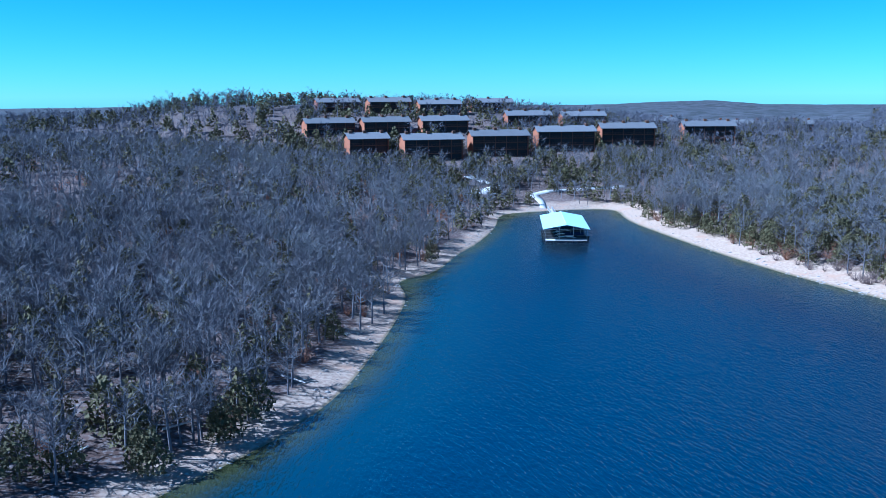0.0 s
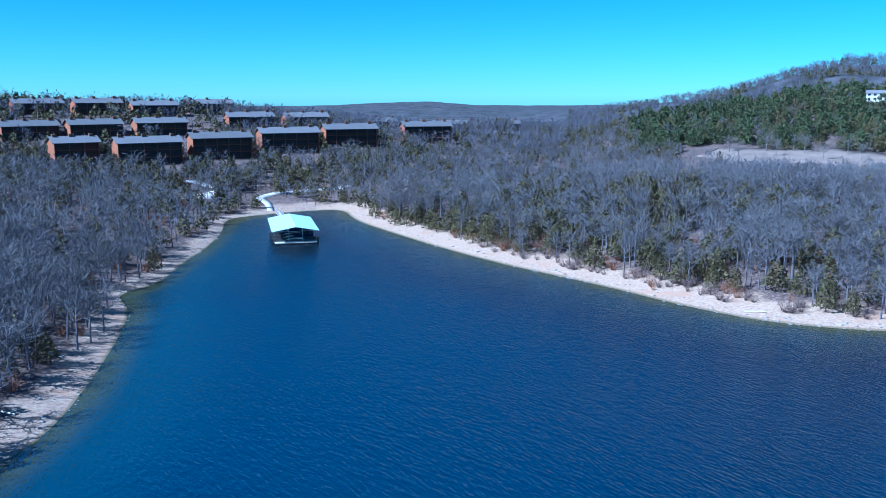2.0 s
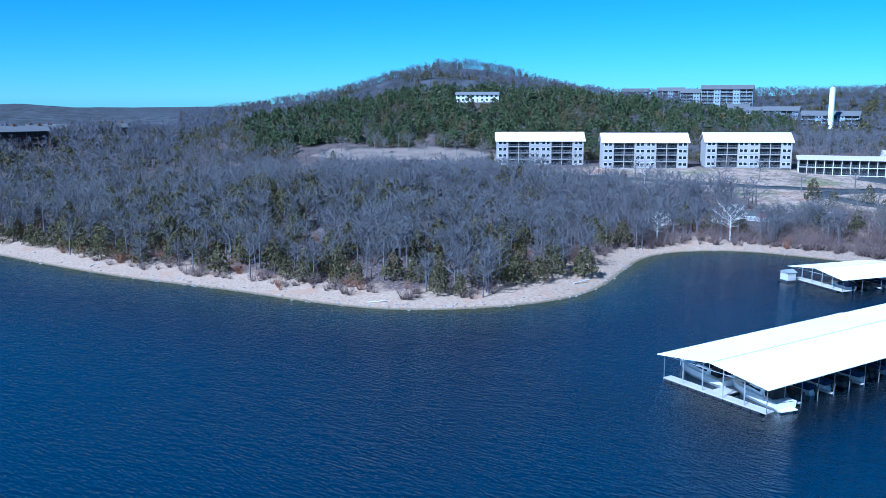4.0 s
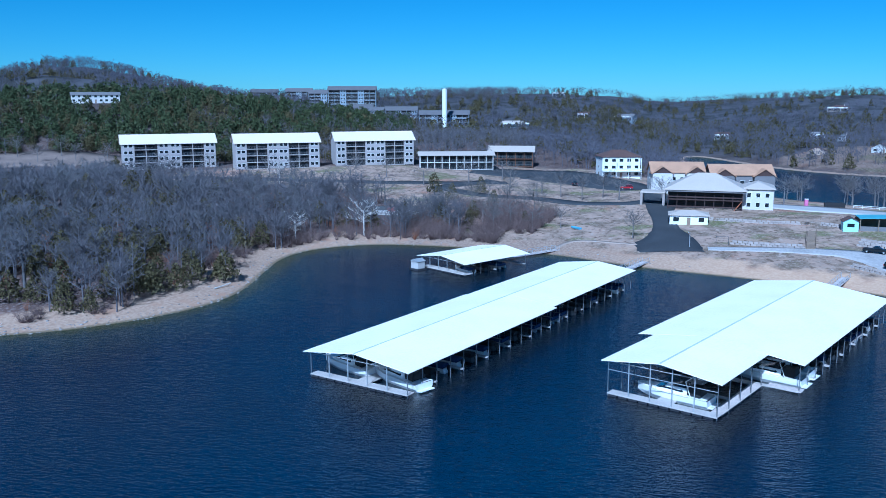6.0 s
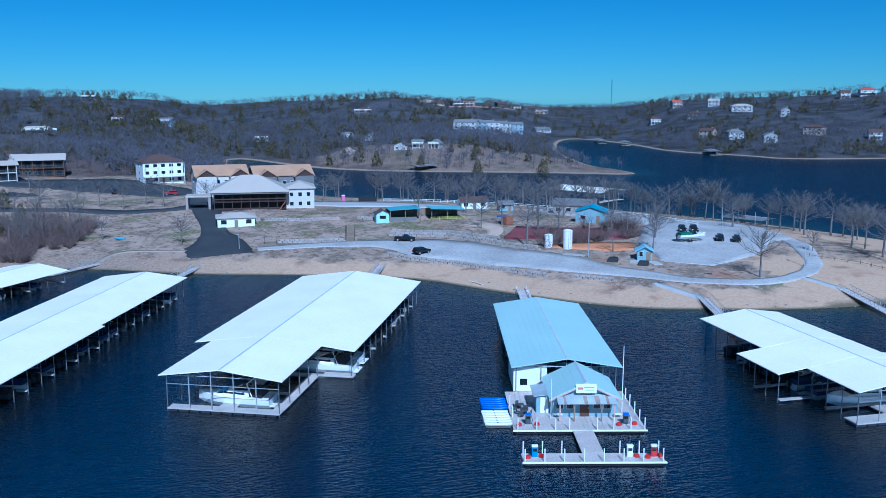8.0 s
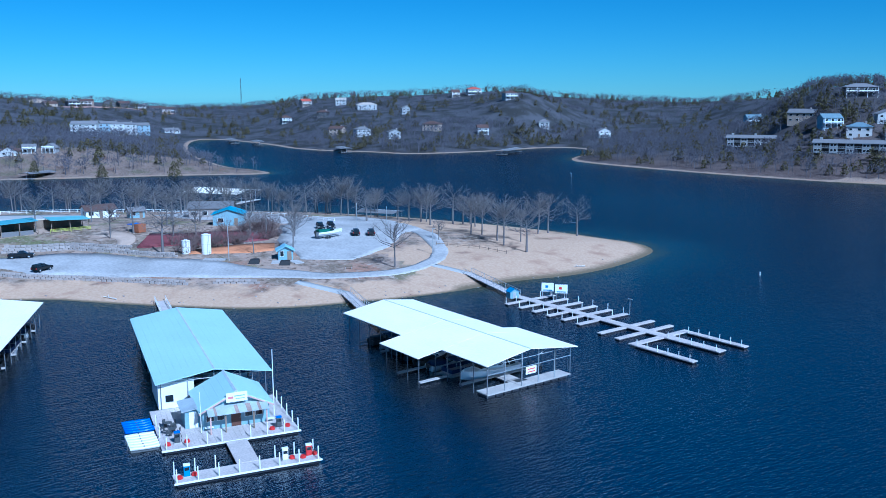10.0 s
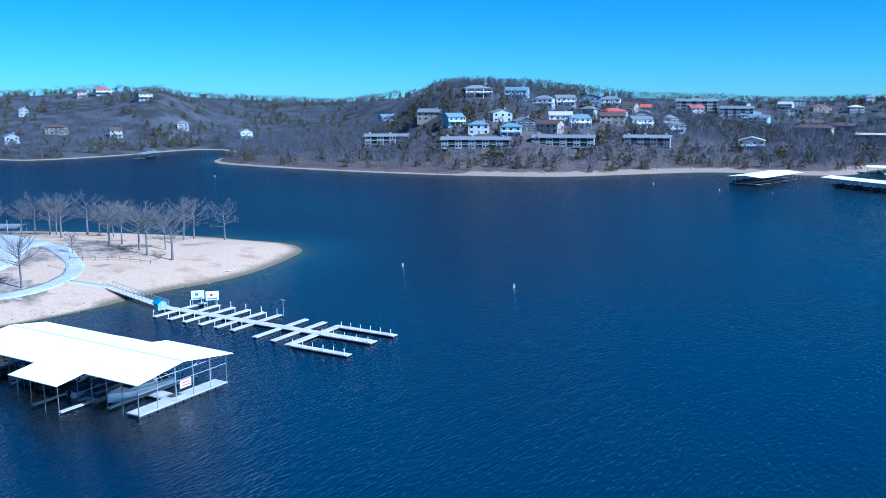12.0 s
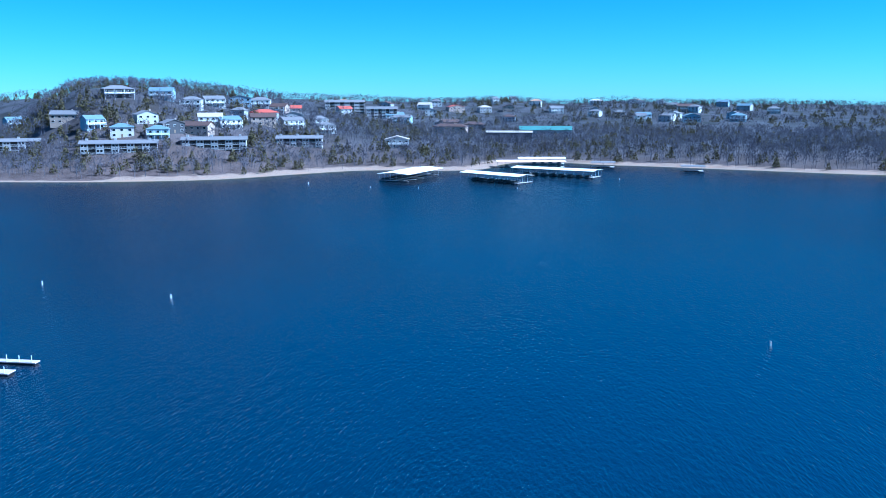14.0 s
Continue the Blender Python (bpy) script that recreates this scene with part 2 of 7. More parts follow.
def waves(x, y, size, seed):
    """Smooth uneven swell of about that wavelength, from -1 to 1."""
    g = np.random.RandomState(seed)
    s = 0
    for _ in range(7):
        a, k, ph = g.uniform(0, 6.283), 6.283 / size * g.uniform(0.6, 1.7), g.uniform(0, 6.283)
        s = s + np.sin(k * (x * math.cos(a) + y * math.sin(a)) + ph)
    return s / 4.0


# bearing, where the rise begins, where the crest lies, its height
RIDGE_EAST = [(-60, 400, 700, 16), (-30, 400, 680, 14), (-18, 380, 640, 15), (-12, 380, 600, 18), (-8, 380, 560, 26), (0, 380, 560, 25), (5, 400, 580,
    21), (12, 420, 640, 17), (17, 500, 800, 14), (20, 900, 2000, 12), (25, 1200, 2600, 14), (30, 900, 1700, 3), (34, 600, 1200, 9), (37, 500, 1100,
    16), (41, 450, 1000, 26), (44, 450, 960, 37), (47, 450, 930, 52), (50, 450, 930, 59), (53, 450, 920, 56), (57, 450, 900, 44)]
RIDGE_SOUTH = [(62, 480, 900, 31), (67, 480, 950, 30), (71, 480, 1000, 32), (75.5, 480, 1000, 37), (80, 500, 1000, 34), (85, 560, 1000, 31), (88.5,
    600, 1200, 24), (92, 600, 1150, 27), (96, 560, 1100, 32), (100, 540, 1100, 34.5), (105, 560, 1150, 27.5), (110, 700, 1350, 17.5), (114, 800, 1450,
    17.5), (118, 620, 1200, 29.5), (121, 600, 1100, 32.5), (128, 600, 1100, 38.5), (132, 600, 1000, 39.5), (135, 640, 1200, 32.5), (138, 700, 1400,
    26.5)]
RIDGE_WEST = [(143, 600, 1300, 24.5), (147.5, 440, 860, 33.5), (150, 400, 740, 39.5), (152.5, 390, 710, 41.5), (155, 390, 710, 39.5), (158, 390, 780,
    33.5), (161, 400, 880, 31.5), (165, 420, 1000, 29.5), (171, 520, 1200, 24.5), (176, 560, 1200, 27.5), (179.5, 560, 1250, 21.5), (183, 560, 1250,
    26.5), (190, 560, 1300, 21.5), (200, 560, 1300, 19.5), (240, 560, 1300, 19.5), (300, 400, 700, 17.5)]
RIDGE = np.array(RIDGE_EAST + RIDGE_SOUTH + RIDGE_WEST, float)
# knolls: x, y, half-length along the bearing, half-width, bearing, height
KNOLLS = [(-120, 330, 150, 110, 20, 13), (70, 520, 190, 120, 100, 22), (360, 170, 120, 70, 150, 5.5), (485, 353, 190, 128, 144, 31), 
          (215, 190, 90, 70, 50, 5), (460, 120, 80, 60, 90, 10), (395, 22, 55, 45, 0, 3.6), (265, 480, 70, 50, 110, 13), (540, -120, 60, 90, 10, 6)]


def smooth(a, b, v):
    s = np.clip((v - a) / (b - a), 0, 1)
    return s * s * (3 - 2 * s)


def ground(x, y):
    """The height of the ground at a place; the lake stands at 0."""
    x, y = np.asarray(x, float), np.asarray(y, float)
    d = shore(x, y)
    r, az = np.hypot(x, y), np.degrees(np.arctan2(x, y))
    az = np.where(az < -60, az + 360, az)
    begin, crest, top = (np.interp(az, RIDGE[:, 0], RIDGE[:, k]) for k in (1, 2, 3))
    rise = smooth(begin, crest, r)
    fold = 1 + 1.1 * rise * (1 - rise) * waves(x, y, 190, 9)
    hill = top * rise * fold * smooth(0, 120, d) - 110 * smooth(crest * 1.1, 6000, r)
    hill = hill * (1 + 0.10 * waves(x, y, 260, 5) * smooth(450, 700, r))
    knoll = 0
    for kx, ky, ax, bx, bearing, height in KNOLLS:
        t = radians(bearing)
        u = (x - kx) * math.sin(t) + (y - ky) * math.cos(t)
        v = (x - kx) * math.cos(t) - (y - ky) * math.sin(t)
        knoll = np.maximum(knoll, height * np.exp(-(u / ax) ** 2 - (v / bx) ** 2))
    knoll = knoll * smooth(0, 70, d)
    bank = 0.13 * np.clip(d, 0, 16) + 0.055 * np.clip(d - 16, 0, 55)
    rough = 0.35 * waves(x, y, 23, 3) * smooth(4, 30, d) * (1 - 0.7 * CLEARED(x, y))
    land = bank + np.maximum(hill, knoll) + 0.25 * np.minimum(hill, knoll) + rough
    return np.where(d > 0, land, np.maximum(0.13 * d, -7))


CLEARING = np.array([(226, 55), (222, 30), (205, 0), (190, -35), (160, -65), (146, -95), (140, -150), (150, -186), (200, -184), (250, -164), (300, -120),
                     (345, -70), (370, -10), (400, 60), (372, 120), (330, 190), (300, 212), (283, 200), (300, 150), (292, 110), (262, 84), (240, 62)], float)


MEADOW = np.array([(520, -50), (470, -112), (424, -208), (468, -210), (545, -205), (600, -150), (610, -90), (570, -50)], float)


def CLEARED(x, y):
    """1 on the mown and gravelled land round the marina, 0 in the woods."""
    x, y = np.asarray(x, float), np.asarray(y, float)
    return inside(x, y, CLEARING) * 1.0


def level(x, y):
    return float(ground(np.array([x]), np.array([y]))[0])


# ---- ground sheet and lake ----
def polar_sheet(name, radii, bearings, height):
    a, r = np.meshgrid(np.radians(bearings), radii)
    x, y = r * np.sin(a), r * np.cos(a)
    z = height(x.ravel(), y.ravel()) if callable(height) else np.full(x.size, float(height))
    nr, na = x.shape
    i = np.arange(nr * na).reshape(nr, na)
    j = np.roll(i, -1, axis=1)
    q = np.stack([i[:-1], i[1:], j[1:], j[:-1]], -1).reshape(-1, 4)
    me = bpy.data.meshes.new(name)
    v = np.stack([x.ravel(), y.ravel(), z], 1)
    me.vertices.add(len(v))
    me.vertices.foreach_set("co", v.astype(np.float32).ravel())
    me.loops.add(q.size)
    me.loops.foreach_set("vertex_index", q.astype(np.int32).ravel())
    me.polygons.add(len(q))
    me.polygons.foreach_set("loop_start", np.arange(0, q.size, 4, dtype=np.int32))
    me.polygons.foreach_set("loop_total", np.full(len(q), 4, np.int32))
    me.polygons.foreach_set("use_smooth", [True] * len(q))
    me.update(calc_edges=True)
    return me, v


def attribute(me, name, values):
    me.attributes.new(name, "FLOAT", "POINT").data.foreach_set("value", np.asarray(values, np.float32))


def nodes_of(name):
    m = bpy.data.materials.new(name)
    m.use_nodes = True
    nt = m.node_tree
    return m, nt, nt.nodes["Principled BSDF"]


def noise_node(nt, scale, detail=4.0, vector=None):
    tex = nt.nodes.new("ShaderNodeTexNoise")
    tex.inputs["Scale"].default_value, tex.inputs["Detail"].default_value = scale, detail
    if vector is not None:
        nt.links.new(vector, tex.inputs["Vector"])
    return tex.outputs["Fac"]


def math_node(nt, op, a, b):
    n = nt.nodes.new("ShaderNodeMath")
    n.operation = op
    for k, v in enumerate((a, b)):
        if isinstance(v, (int, float)):
            n.inputs[k].default_value = v
        else:
            nt.links.new(v, n.inputs[k])
    return n.outputs[0]


def range_node(nt, v, a, b, lo=0.0, hi=1.0):
    n = nt.nodes.new("ShaderNodeMapRange")
    n.interpolation_type = "SMOOTHSTEP"
    for k, w in (("From Min", a), ("From Max", b), ("To Min", lo), ("To Max", hi)):
        n.inputs[k].default_value = w
    nt.links.new(v, n.inputs["Value"])
    return n.outputs["Result"]


def mix_node(nt, f, a, b):
    n = nt.nodes.new("ShaderNodeMix")
    n.data_type = "RGBA"
    nt.links.new(f, n.inputs["Factor"])
    for k, v in (("A", a), ("B", b)):
        if isinstance(v, tuple):
            n.inputs[k].default_value = (*v, 1)
        else:
            nt.links.new(v, n.inputs[k])
    return n.outputs["Result"]


def read_node(nt, name):
    n = nt.nodes.new("ShaderNodeAttribute")
    n.attribute_name = name
    return n.outputs["Fac"]


def ground_material():
    m, nt, b = nodes_of("ground_soil")
    pos = nt.nodes.new("ShaderNodeNewGeometry").outputs["Position"]
    inland, mown = read_node(nt, "inland"), read_node(nt, "mown")
    fine, mid, wide = noise_node(nt, 1.6, 6, pos), noise_node(nt, 0.16, 5, pos), noise_node(nt, 0.03, 3, pos)
    litter = mix_node(nt, range_node(nt, mid, 0.35, 0.65), (0.068, 0.043, 0.035), (0.115, 0.075, 0.062))
    litter = mix_node(nt, range_node(nt, fine, 0.42, 0.7), litter, (0.20, 0.165, 0.155))
    turf = mix_node(nt, range_node(nt, mid, 0.38, 0.66), (0.41, 0.295, 0.225), (0.19, 0.145, 0.105))
    turf = mix_node(nt, range_node(nt, noise_node(nt, 0.07, 4, pos), 0.53, 0.66), turf, (0.155, 0.155, 0.068))
    turf = mix_node(nt, range_node(nt, noise_node(nt, 0.055, 5, pos), 0.30, 0.42, 1.0, 0.0), turf, (0.33, 0.185, 0.125))
    turf = mix_node(nt, range_node(nt, fine, 0.45, 0.75), turf, (0.34, 0.27, 0.22))
    tufts = noise_node(nt, 0.7, 9, pos)
    turf = mix_node(nt, range_node(nt, tufts, 0.52, 0.68), turf, (0.145, 0.102, 0.074))
    turf = mix_node(nt, range_node(nt, tufts, 0.30, 0.42, 1.0, 0.0), turf, (0.42, 0.335, 0.275))
    # far floor greyed like a twig canopy, its blue cast painting distance haze
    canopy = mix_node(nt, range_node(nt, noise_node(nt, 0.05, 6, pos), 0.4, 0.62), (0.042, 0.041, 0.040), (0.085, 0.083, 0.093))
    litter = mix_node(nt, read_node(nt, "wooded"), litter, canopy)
    land = mix_node(nt, mown, litter, turf)
    beach = mix_node(nt, range_node(nt, fine, 0.35, 0.65), (0.25, 0.175, 0.13), (0.37, 0.28, 0.215))
    sand = mix_node(nt, range_node(nt, fine, 0.25, 0.75), (0.48, 0.315, 0.20), (0.56, 0.395, 0.27))
    beach = mix_node(nt, read_node(nt, "sandy"), beach, sand)
    beach = mix_node(nt, range_node(nt, mid, 0.52, 0.72), beach, (0.38, 0.235, 0.155))
    edge = math_node(nt, "ADD", inland, math_node(nt, "MULTIPLY", math_node(nt, "SUBTRACT", mid, 0.5), 16.0))
    color = mix_node(nt, range_node(nt, edge, 9.0, 14.0), beach, land)
    wet = range_node(nt, math_node(nt, "ADD", inland, math_node(nt, "MULTIPLY", fine, 0.6)), 0.5, 1.7)
    color = mix_node(nt, wet, (0.17, 0.13, 0.08), color)
    nt.links.new(color, b.inputs["Base Color"])
    b.inputs["Roughness"].default_value, b.inputs["Specular IOR Level"].default_value = 0.95, 0.15
    bp = nt.nodes.new("ShaderNodeBump")
    bp.inputs["Strength"].default_value, bp.inputs["Distance"].default_value = 0.35, 0.2
    nt.links.new(fine, bp.inputs["Height"])
    nt.links.new(bp.outputs["Normal"], b.inputs["Normal"])
    return m


def water_material():
    m, nt, b = nodes_of("lake_water")
    pos = nt.nodes.new("ShaderNodeNewGeometry").outputs["Position"]
    depth = read_node(nt, "offshore")
    color = mix_node(nt, range_node(nt, depth, 0.0, 6.5), (0.052, 0.056, 0.020), (0.008, 0.026, 0.034))
    color = mix_node(nt, range_node(nt, depth, 4.0, 24.0), color, (0.0010, 0.0052, 0.0125))
    nt.links.new(color, b.inputs["Base Color"])
    b.inputs["Roughness"].default_value, b.inputs["Specular IOR Level"].default_value = 0.6, 0.0
    turn = nt.nodes.new("ShaderNodeMapping")
    turn.inputs["Rotation"].default_value, turn.inputs["Scale"].default_value = (0, 0, radians(35)), (1.0, 0.32, 1.0)
    nt.links.new(pos, turn.inputs["Vector"])
    gust = range_node(nt, noise_node(nt, 0.012, 3, pos), 0.36, 0.66, 0.75, 1.05)
    chop = noise_node(nt, 2.2, 3, turn.outputs["Vector"])
    ripple = noise_node(nt, 3.6, 3, turn.outputs["Vector"])
    swell = noise_node(nt, 0.5, 3, turn.outputs["Vector"])
    h = math_node(nt, "ADD", math_node(nt, "MULTIPLY", chop, 0.85), math_node(nt, "MULTIPLY", ripple, 0.26))
    h = math_node(nt, "ADD", h, math_node(nt, "MULTIPLY", swell, 0.6))
    bp = nt.nodes.new("ShaderNodeBump")
    bp.inputs["Distance"].default_value = 0.27
    nt.links.new(gust, bp.inputs["Strength"])
    nt.links.new(h, bp.inputs["Height"])
    nt.links.new(bp.outputs["Normal"], b.inputs["Normal"])
    # the waves' slopes keep the mirror weak even at a low angle
    gloss, fres, both = (nt.nodes.new(k) for k in ("ShaderNodeBsdfGlossy", "ShaderNodeFresnel", "ShaderNodeMixShader"))
    gloss.inputs["Roughness"].default_value, fres.inputs["IOR"].default_value = 0.10, 1.33
    for n in (gloss, fres):
        nt.links.new(bp.outputs["Normal"], n.inputs["Normal"])
    nt.links.new(math_node(nt, "MINIMUM", math_node(nt, "MULTIPLY", math_node(nt, "POWER", fres.outputs[0], 1.3), 0.6), 0.38), both.inputs[0])
    nt.links.new(b.outputs[0], both.inputs[1])
    nt.links.new(gloss.outputs[0], both.inputs[2])
    nt.links.new(both.outputs[0], nt.nodes["Material Output"].inputs["Surface"])
    return m


BEARINGS = np.concatenate([np.arange(-32, 206, 0.52), np.arange(206, 328, 6.0)])
_me, _v = polar_sheet("ground", np.geomspace(20, 4800, 340), BEARINGS, ground)
_d = shore(_v[:, 0], _v[:, 1]) * np.where((_v[:, 0] < 225) & (_v[:, 1] < -112), 0.32, 1.0)
attribute(_me, "inland", np.clip(_d * np.where((_v[:, 0] < 70) & (_v[:, 1] > 0), np.where(_v[:, 1] > 250, 3.0, 1.9), np.where(np.hypot(_v[:, 0], _v[:, 1]) > 340, 3.2, 1.0)), -50, 200))
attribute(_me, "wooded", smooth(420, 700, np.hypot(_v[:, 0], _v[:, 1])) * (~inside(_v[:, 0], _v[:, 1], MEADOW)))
attribute(_me, "mown", np.maximum(CLEARED(_v[:, 0], _v[:, 1]), 0.45 * inside(_v[:, 0], _v[:, 1], MEADOW)))
attribute(_me, "sandy", np.maximum((1 - smooth(-20, 40, _v[:, 1])), 0.35 * smooth(70, 95, _v[:, 1])) * (_v[:, 0] > 96) * (np.hypot(_v[:, 0], _v[:, 1]) < 330))
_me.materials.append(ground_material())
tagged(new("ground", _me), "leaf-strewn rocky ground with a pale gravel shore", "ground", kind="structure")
_me, _v = polar_sheet("water", np.geomspace(0.2, 1500, 150), np.arange(-180, 180, 1.5), 0.0)
attribute(_me, "offshore", np.clip(-shore(_v[:, 0], _v[:, 1]), 0, 60))
_me.materials.append(water_material())
tagged(new("water", _me), "deep blue rippled lake water, greenish in the shallows", "water", kind="structure")

# ---- woods ----
def tube(p0, p1, r0, r1, sides):
    p0, p1 = np.array(p0, float), np.array(p1, float)
    d = p1 - p0
    d /= np.linalg.norm(d) + 1e-9
    u = np.cross(d, (0.3, 0.9, 0.2))
    u /= np.linalg.norm(u)
    w = np.cross(d, u)
    a = np.arange(sides) * 2 * math.pi / sides
    ring = np.cos(a)[:, None] * u + np.sin(a)[:, None] * w
    v = np.concatenate([p0 + ring * r0, p1 + ring * r1])
    f = []
    for i in range(sides):
        j = (i + 1) % sides
        f += [(i, j, sides + j), (i, sides + j, sides + i)]
    return v, np.array(f)


def merge(pieces):
    vs, fs, n = [], [], 0
    for v, f in pieces:
        vs.append(v)
        fs.append(np.asarray(f) + n)
        n += len(v)
    return np.concatenate(vs), np.concatenate(fs)


def slivers(starts, ends, width, g):
    """Thin twigs as slender triangles."""
    d = ends - starts
    side = np.cross(d, g.normal(size=d.shape))
    side /= np.linalg.norm(side, axis=1)[:, None] + 1e-9
    w = np.asarray(width).reshape(-1, 1)
    v = np.stack([starts - side * w / 2, starts + side * w / 2, ends], 1).reshape(-1, 3)
    return v, np.arange(len(v)).reshape(-1, 3)


def bare_tree(seed, limbs, twigs, width, spread=0.36, sides=5, tubes=True):
    """A leafless tree one metre high: the trunk, the limbs and the twigs of its crown, apart."""
    g = np.random.RandomState(seed)
    lean = g.uniform(-0.05, 0.05, 2)
    fork = g.uniform(0.24, 0.4)
    trunk = [tube((0, 0, -0.06), (lean[0] * 0.5, lean[1] * 0.5, fork), 0.019, 0.014, sides), tube((lean[0] * 0.5, lean[1] * 0.5, fork), (lean[0], lean[1], 0.8), 0.014, 0.004, sides)]
    crown, tips = [], []
    for k in range(limbs):
        h = fork + (0.72 - fork) * (k + g.uniform(0, 1)) / limbs
        a = k * 2.4 + g.uniform(-0.5, 0.5)
        out = spread * g.uniform(0.6, 1.1) * (1.15 - 0.75 * (h - fork) / (0.75 - fork))
        p0 = np.array((lean[0] * h, lean[1] * h, h))
        climb = 0.16 + 0.5 * (h - fork) / (0.75 - fork)
        p1 = p0 + np.array((math.cos(a) * out * 0.55, math.sin(a) * out * 0.55, out * climb))
        p2 = p1 + np.array((math.cos(a + 0.3) * out * 0.45, math.sin(a + 0.3) * out * 0.45, out * g.uniform(0.3, 0.75)))
        if tubes:
            crown += [tube(p0, p1, 0.0085, 0.005, 3), tube(p1, p2, 0.005, 0.0015, 3)]
        tips += [(p0, p1, 0.5), (p1, p2, 1.0)]
    tips.append((np.array((lean[0] * 0.5, lean[1] * 0.5, 0.45)), np.array((lean[0], lean[1], 0.82)), 0.8))
    pick = g.randint(0, len(tips), twigs)
    s = np.array([tips[i][0] for i in pick])
    e = np.array([tips[i][1] for i in pick])
    start = s + (e - s) * g.uniform(0.25, 1.0, (twigs, 1))
    way = (e - s) / (np.linalg.norm(e - s, axis=1)[:, None] + 1e-9) * 0.5 + g.normal(size=(twigs, 3)) * 0.55 + (0, 0, 0.32)
    way /= np.linalg.norm(way, axis=1)[:, None]
    end = start + way * g.uniform(0.07, 0.2, (twigs, 1))
    end[:, 2] = np.clip(end[:, 2], 0.16, 1.0)
    crown.append(slivers(start, end, g.uniform(0.6, 1.3, twigs) * width, g))
    return merge(trunk), merge(crown)


def gnarled_oak(seed):
    """A broad old oak one metre high: crooked pale limbs that fork twice, few twigs."""
    g = np.random.RandomState(seed)
    fork = g.uniform(0.26, 0.36)
    trunk = [tube((0, 0, -0.06), (0, 0, fork), 0.026, 0.019, 6), tube((0, 0, fork), (0.03, 0.02, 0.66), 0.019, 0.007, 5)]
    crown, tips = [], []
    for k in range(13):
        h = fork + (0.66 - fork) * (k + g.uniform(0, 1)) / 13
        up = (h - fork) / (0.66 - fork)
        a = k * 2.4 + g.uniform(-0.5, 0.5)
        p, r, step = np.array((0.02 * up, 0.01 * up, h)), 0.0075, 0.15 * (1.1 - 0.35 * up)
        for j in range(3):
            a += g.uniform(-0.8, 0.8)
            q = p + step * np.array((math.cos(a), math.sin(a), 0.15 + 0.75 * up + g.uniform(-0.25, 0.35)))
            crown.append(tube(p, q, r, r * 0.62, 3))
            for s in (-1, 1):
                b = a + s * g.uniform(0.5, 1.1)
                e = q + step * g.uniform(0.5, 0.85) * np.array((math.cos(b), math.sin(b), 0.4 + g.uniform(-0.3, 0.5)))
                crown.append(tube(q, e, r * 0.5, r * 0.18, 3))
                tips.append((q, e))
            p, r, step = q, r * 0.62, step * 0.8
    n = 420
    pick = g.randint(0, len(tips), n)
    s0, e0 = np.array([tips[i][0] for i in pick]), np.array([tips[i][1] for i in pick])
    m = s0 + (e0 - s0) * g.uniform(0.3, 1.0, (n, 1))
    crown.append(slivers(m, m + (e0 - s0) * 0.5 + g.normal(size=(n, 3)) * 0.055 + (0, 0, 0.03), g.uniform(0.6, 1.3, n) * 0.0048, g))
    return merge(trunk), merge(crown)


def cedar_tree(seed, tufts, spray=0.045):
    """An evergreen one metre high: its trunk, and a ragged crown of many small sprays."""
    g = np.random.RandomState(seed)
    h = 1 - g.uniform(0, 1, tufts) ** 0.62 * 0.88
    a = g.uniform(0, 6.283, tufts)
    lumps = 1 + 0.28 * np.sin(a * 3 + seed) * np.sin(h * 13 + seed)
    r = (0.37 * (1 - h) ** 0.66 + 0.03) * lumps * g.uniform(0.55, 1.05, tufts)
    c = np.stack([np.cos(a) * r, np.sin(a) * r, h], 1)
    size = spray * g.uniform(0.6, 1.4, (tufts, 1))
    u, w = g.normal(size=(tufts, 3)), g.normal(size=(tufts, 3))
    u /= np.linalg.norm(u, axis=1)[:, None]
    w = np.cross(u, w)
    w /= np.linalg.norm(w, axis=1)[:, None]
    v = np.stack([c - u * size, c + u * size * 0.6 + w * size * 0.8, c + u * size * 0.3 - w * size * 0.9 + (0, 0, 0.03)], 1).reshape(-1, 3)
    return tube((0, 0, -0.05), (0, 0, 0.5), 0.02, 0.01, 5), (v, np.arange(len(v)).reshape(-1, 3))


def scatter(templates, x, y, z, height, g):
    """Many trees joined: each template turned, sized and set down at its places."""
    vs, fs, n = [], [], 0
    kind = g.randint(0, len(templates), len(x))
    turn = g.uniform(0, 6.283, len(x))
    wide = g.uniform(0.85, 1.2, len(x))
    for k, (v, f) in enumerate(templates):
        i = np.where(kind == k)[0]
        if not len(i):
            continue
        c, s = np.cos(turn[i])[:, None], np.sin(turn[i])[:, None]
        hw = (height[i] * wide[i])[:, None]
        out = np.stack([x[i][:, None] + hw * (c * v[:, 0] - s * v[:, 1]), y[i][:, None] + hw * (s * v[:, 0] + c * v[:, 1]), z[i][:, None] + height[i][:, None] * v[:, 2]], -1)
        vs.append(out.reshape(-1, 3))
        fs.append((f[None] + (np.arange(len(i)) * len(v))[:, None, None] + n).reshape(-1, 3))
        n += len(i) * len(v)
    return np.concatenate(vs), np.concatenate(fs)


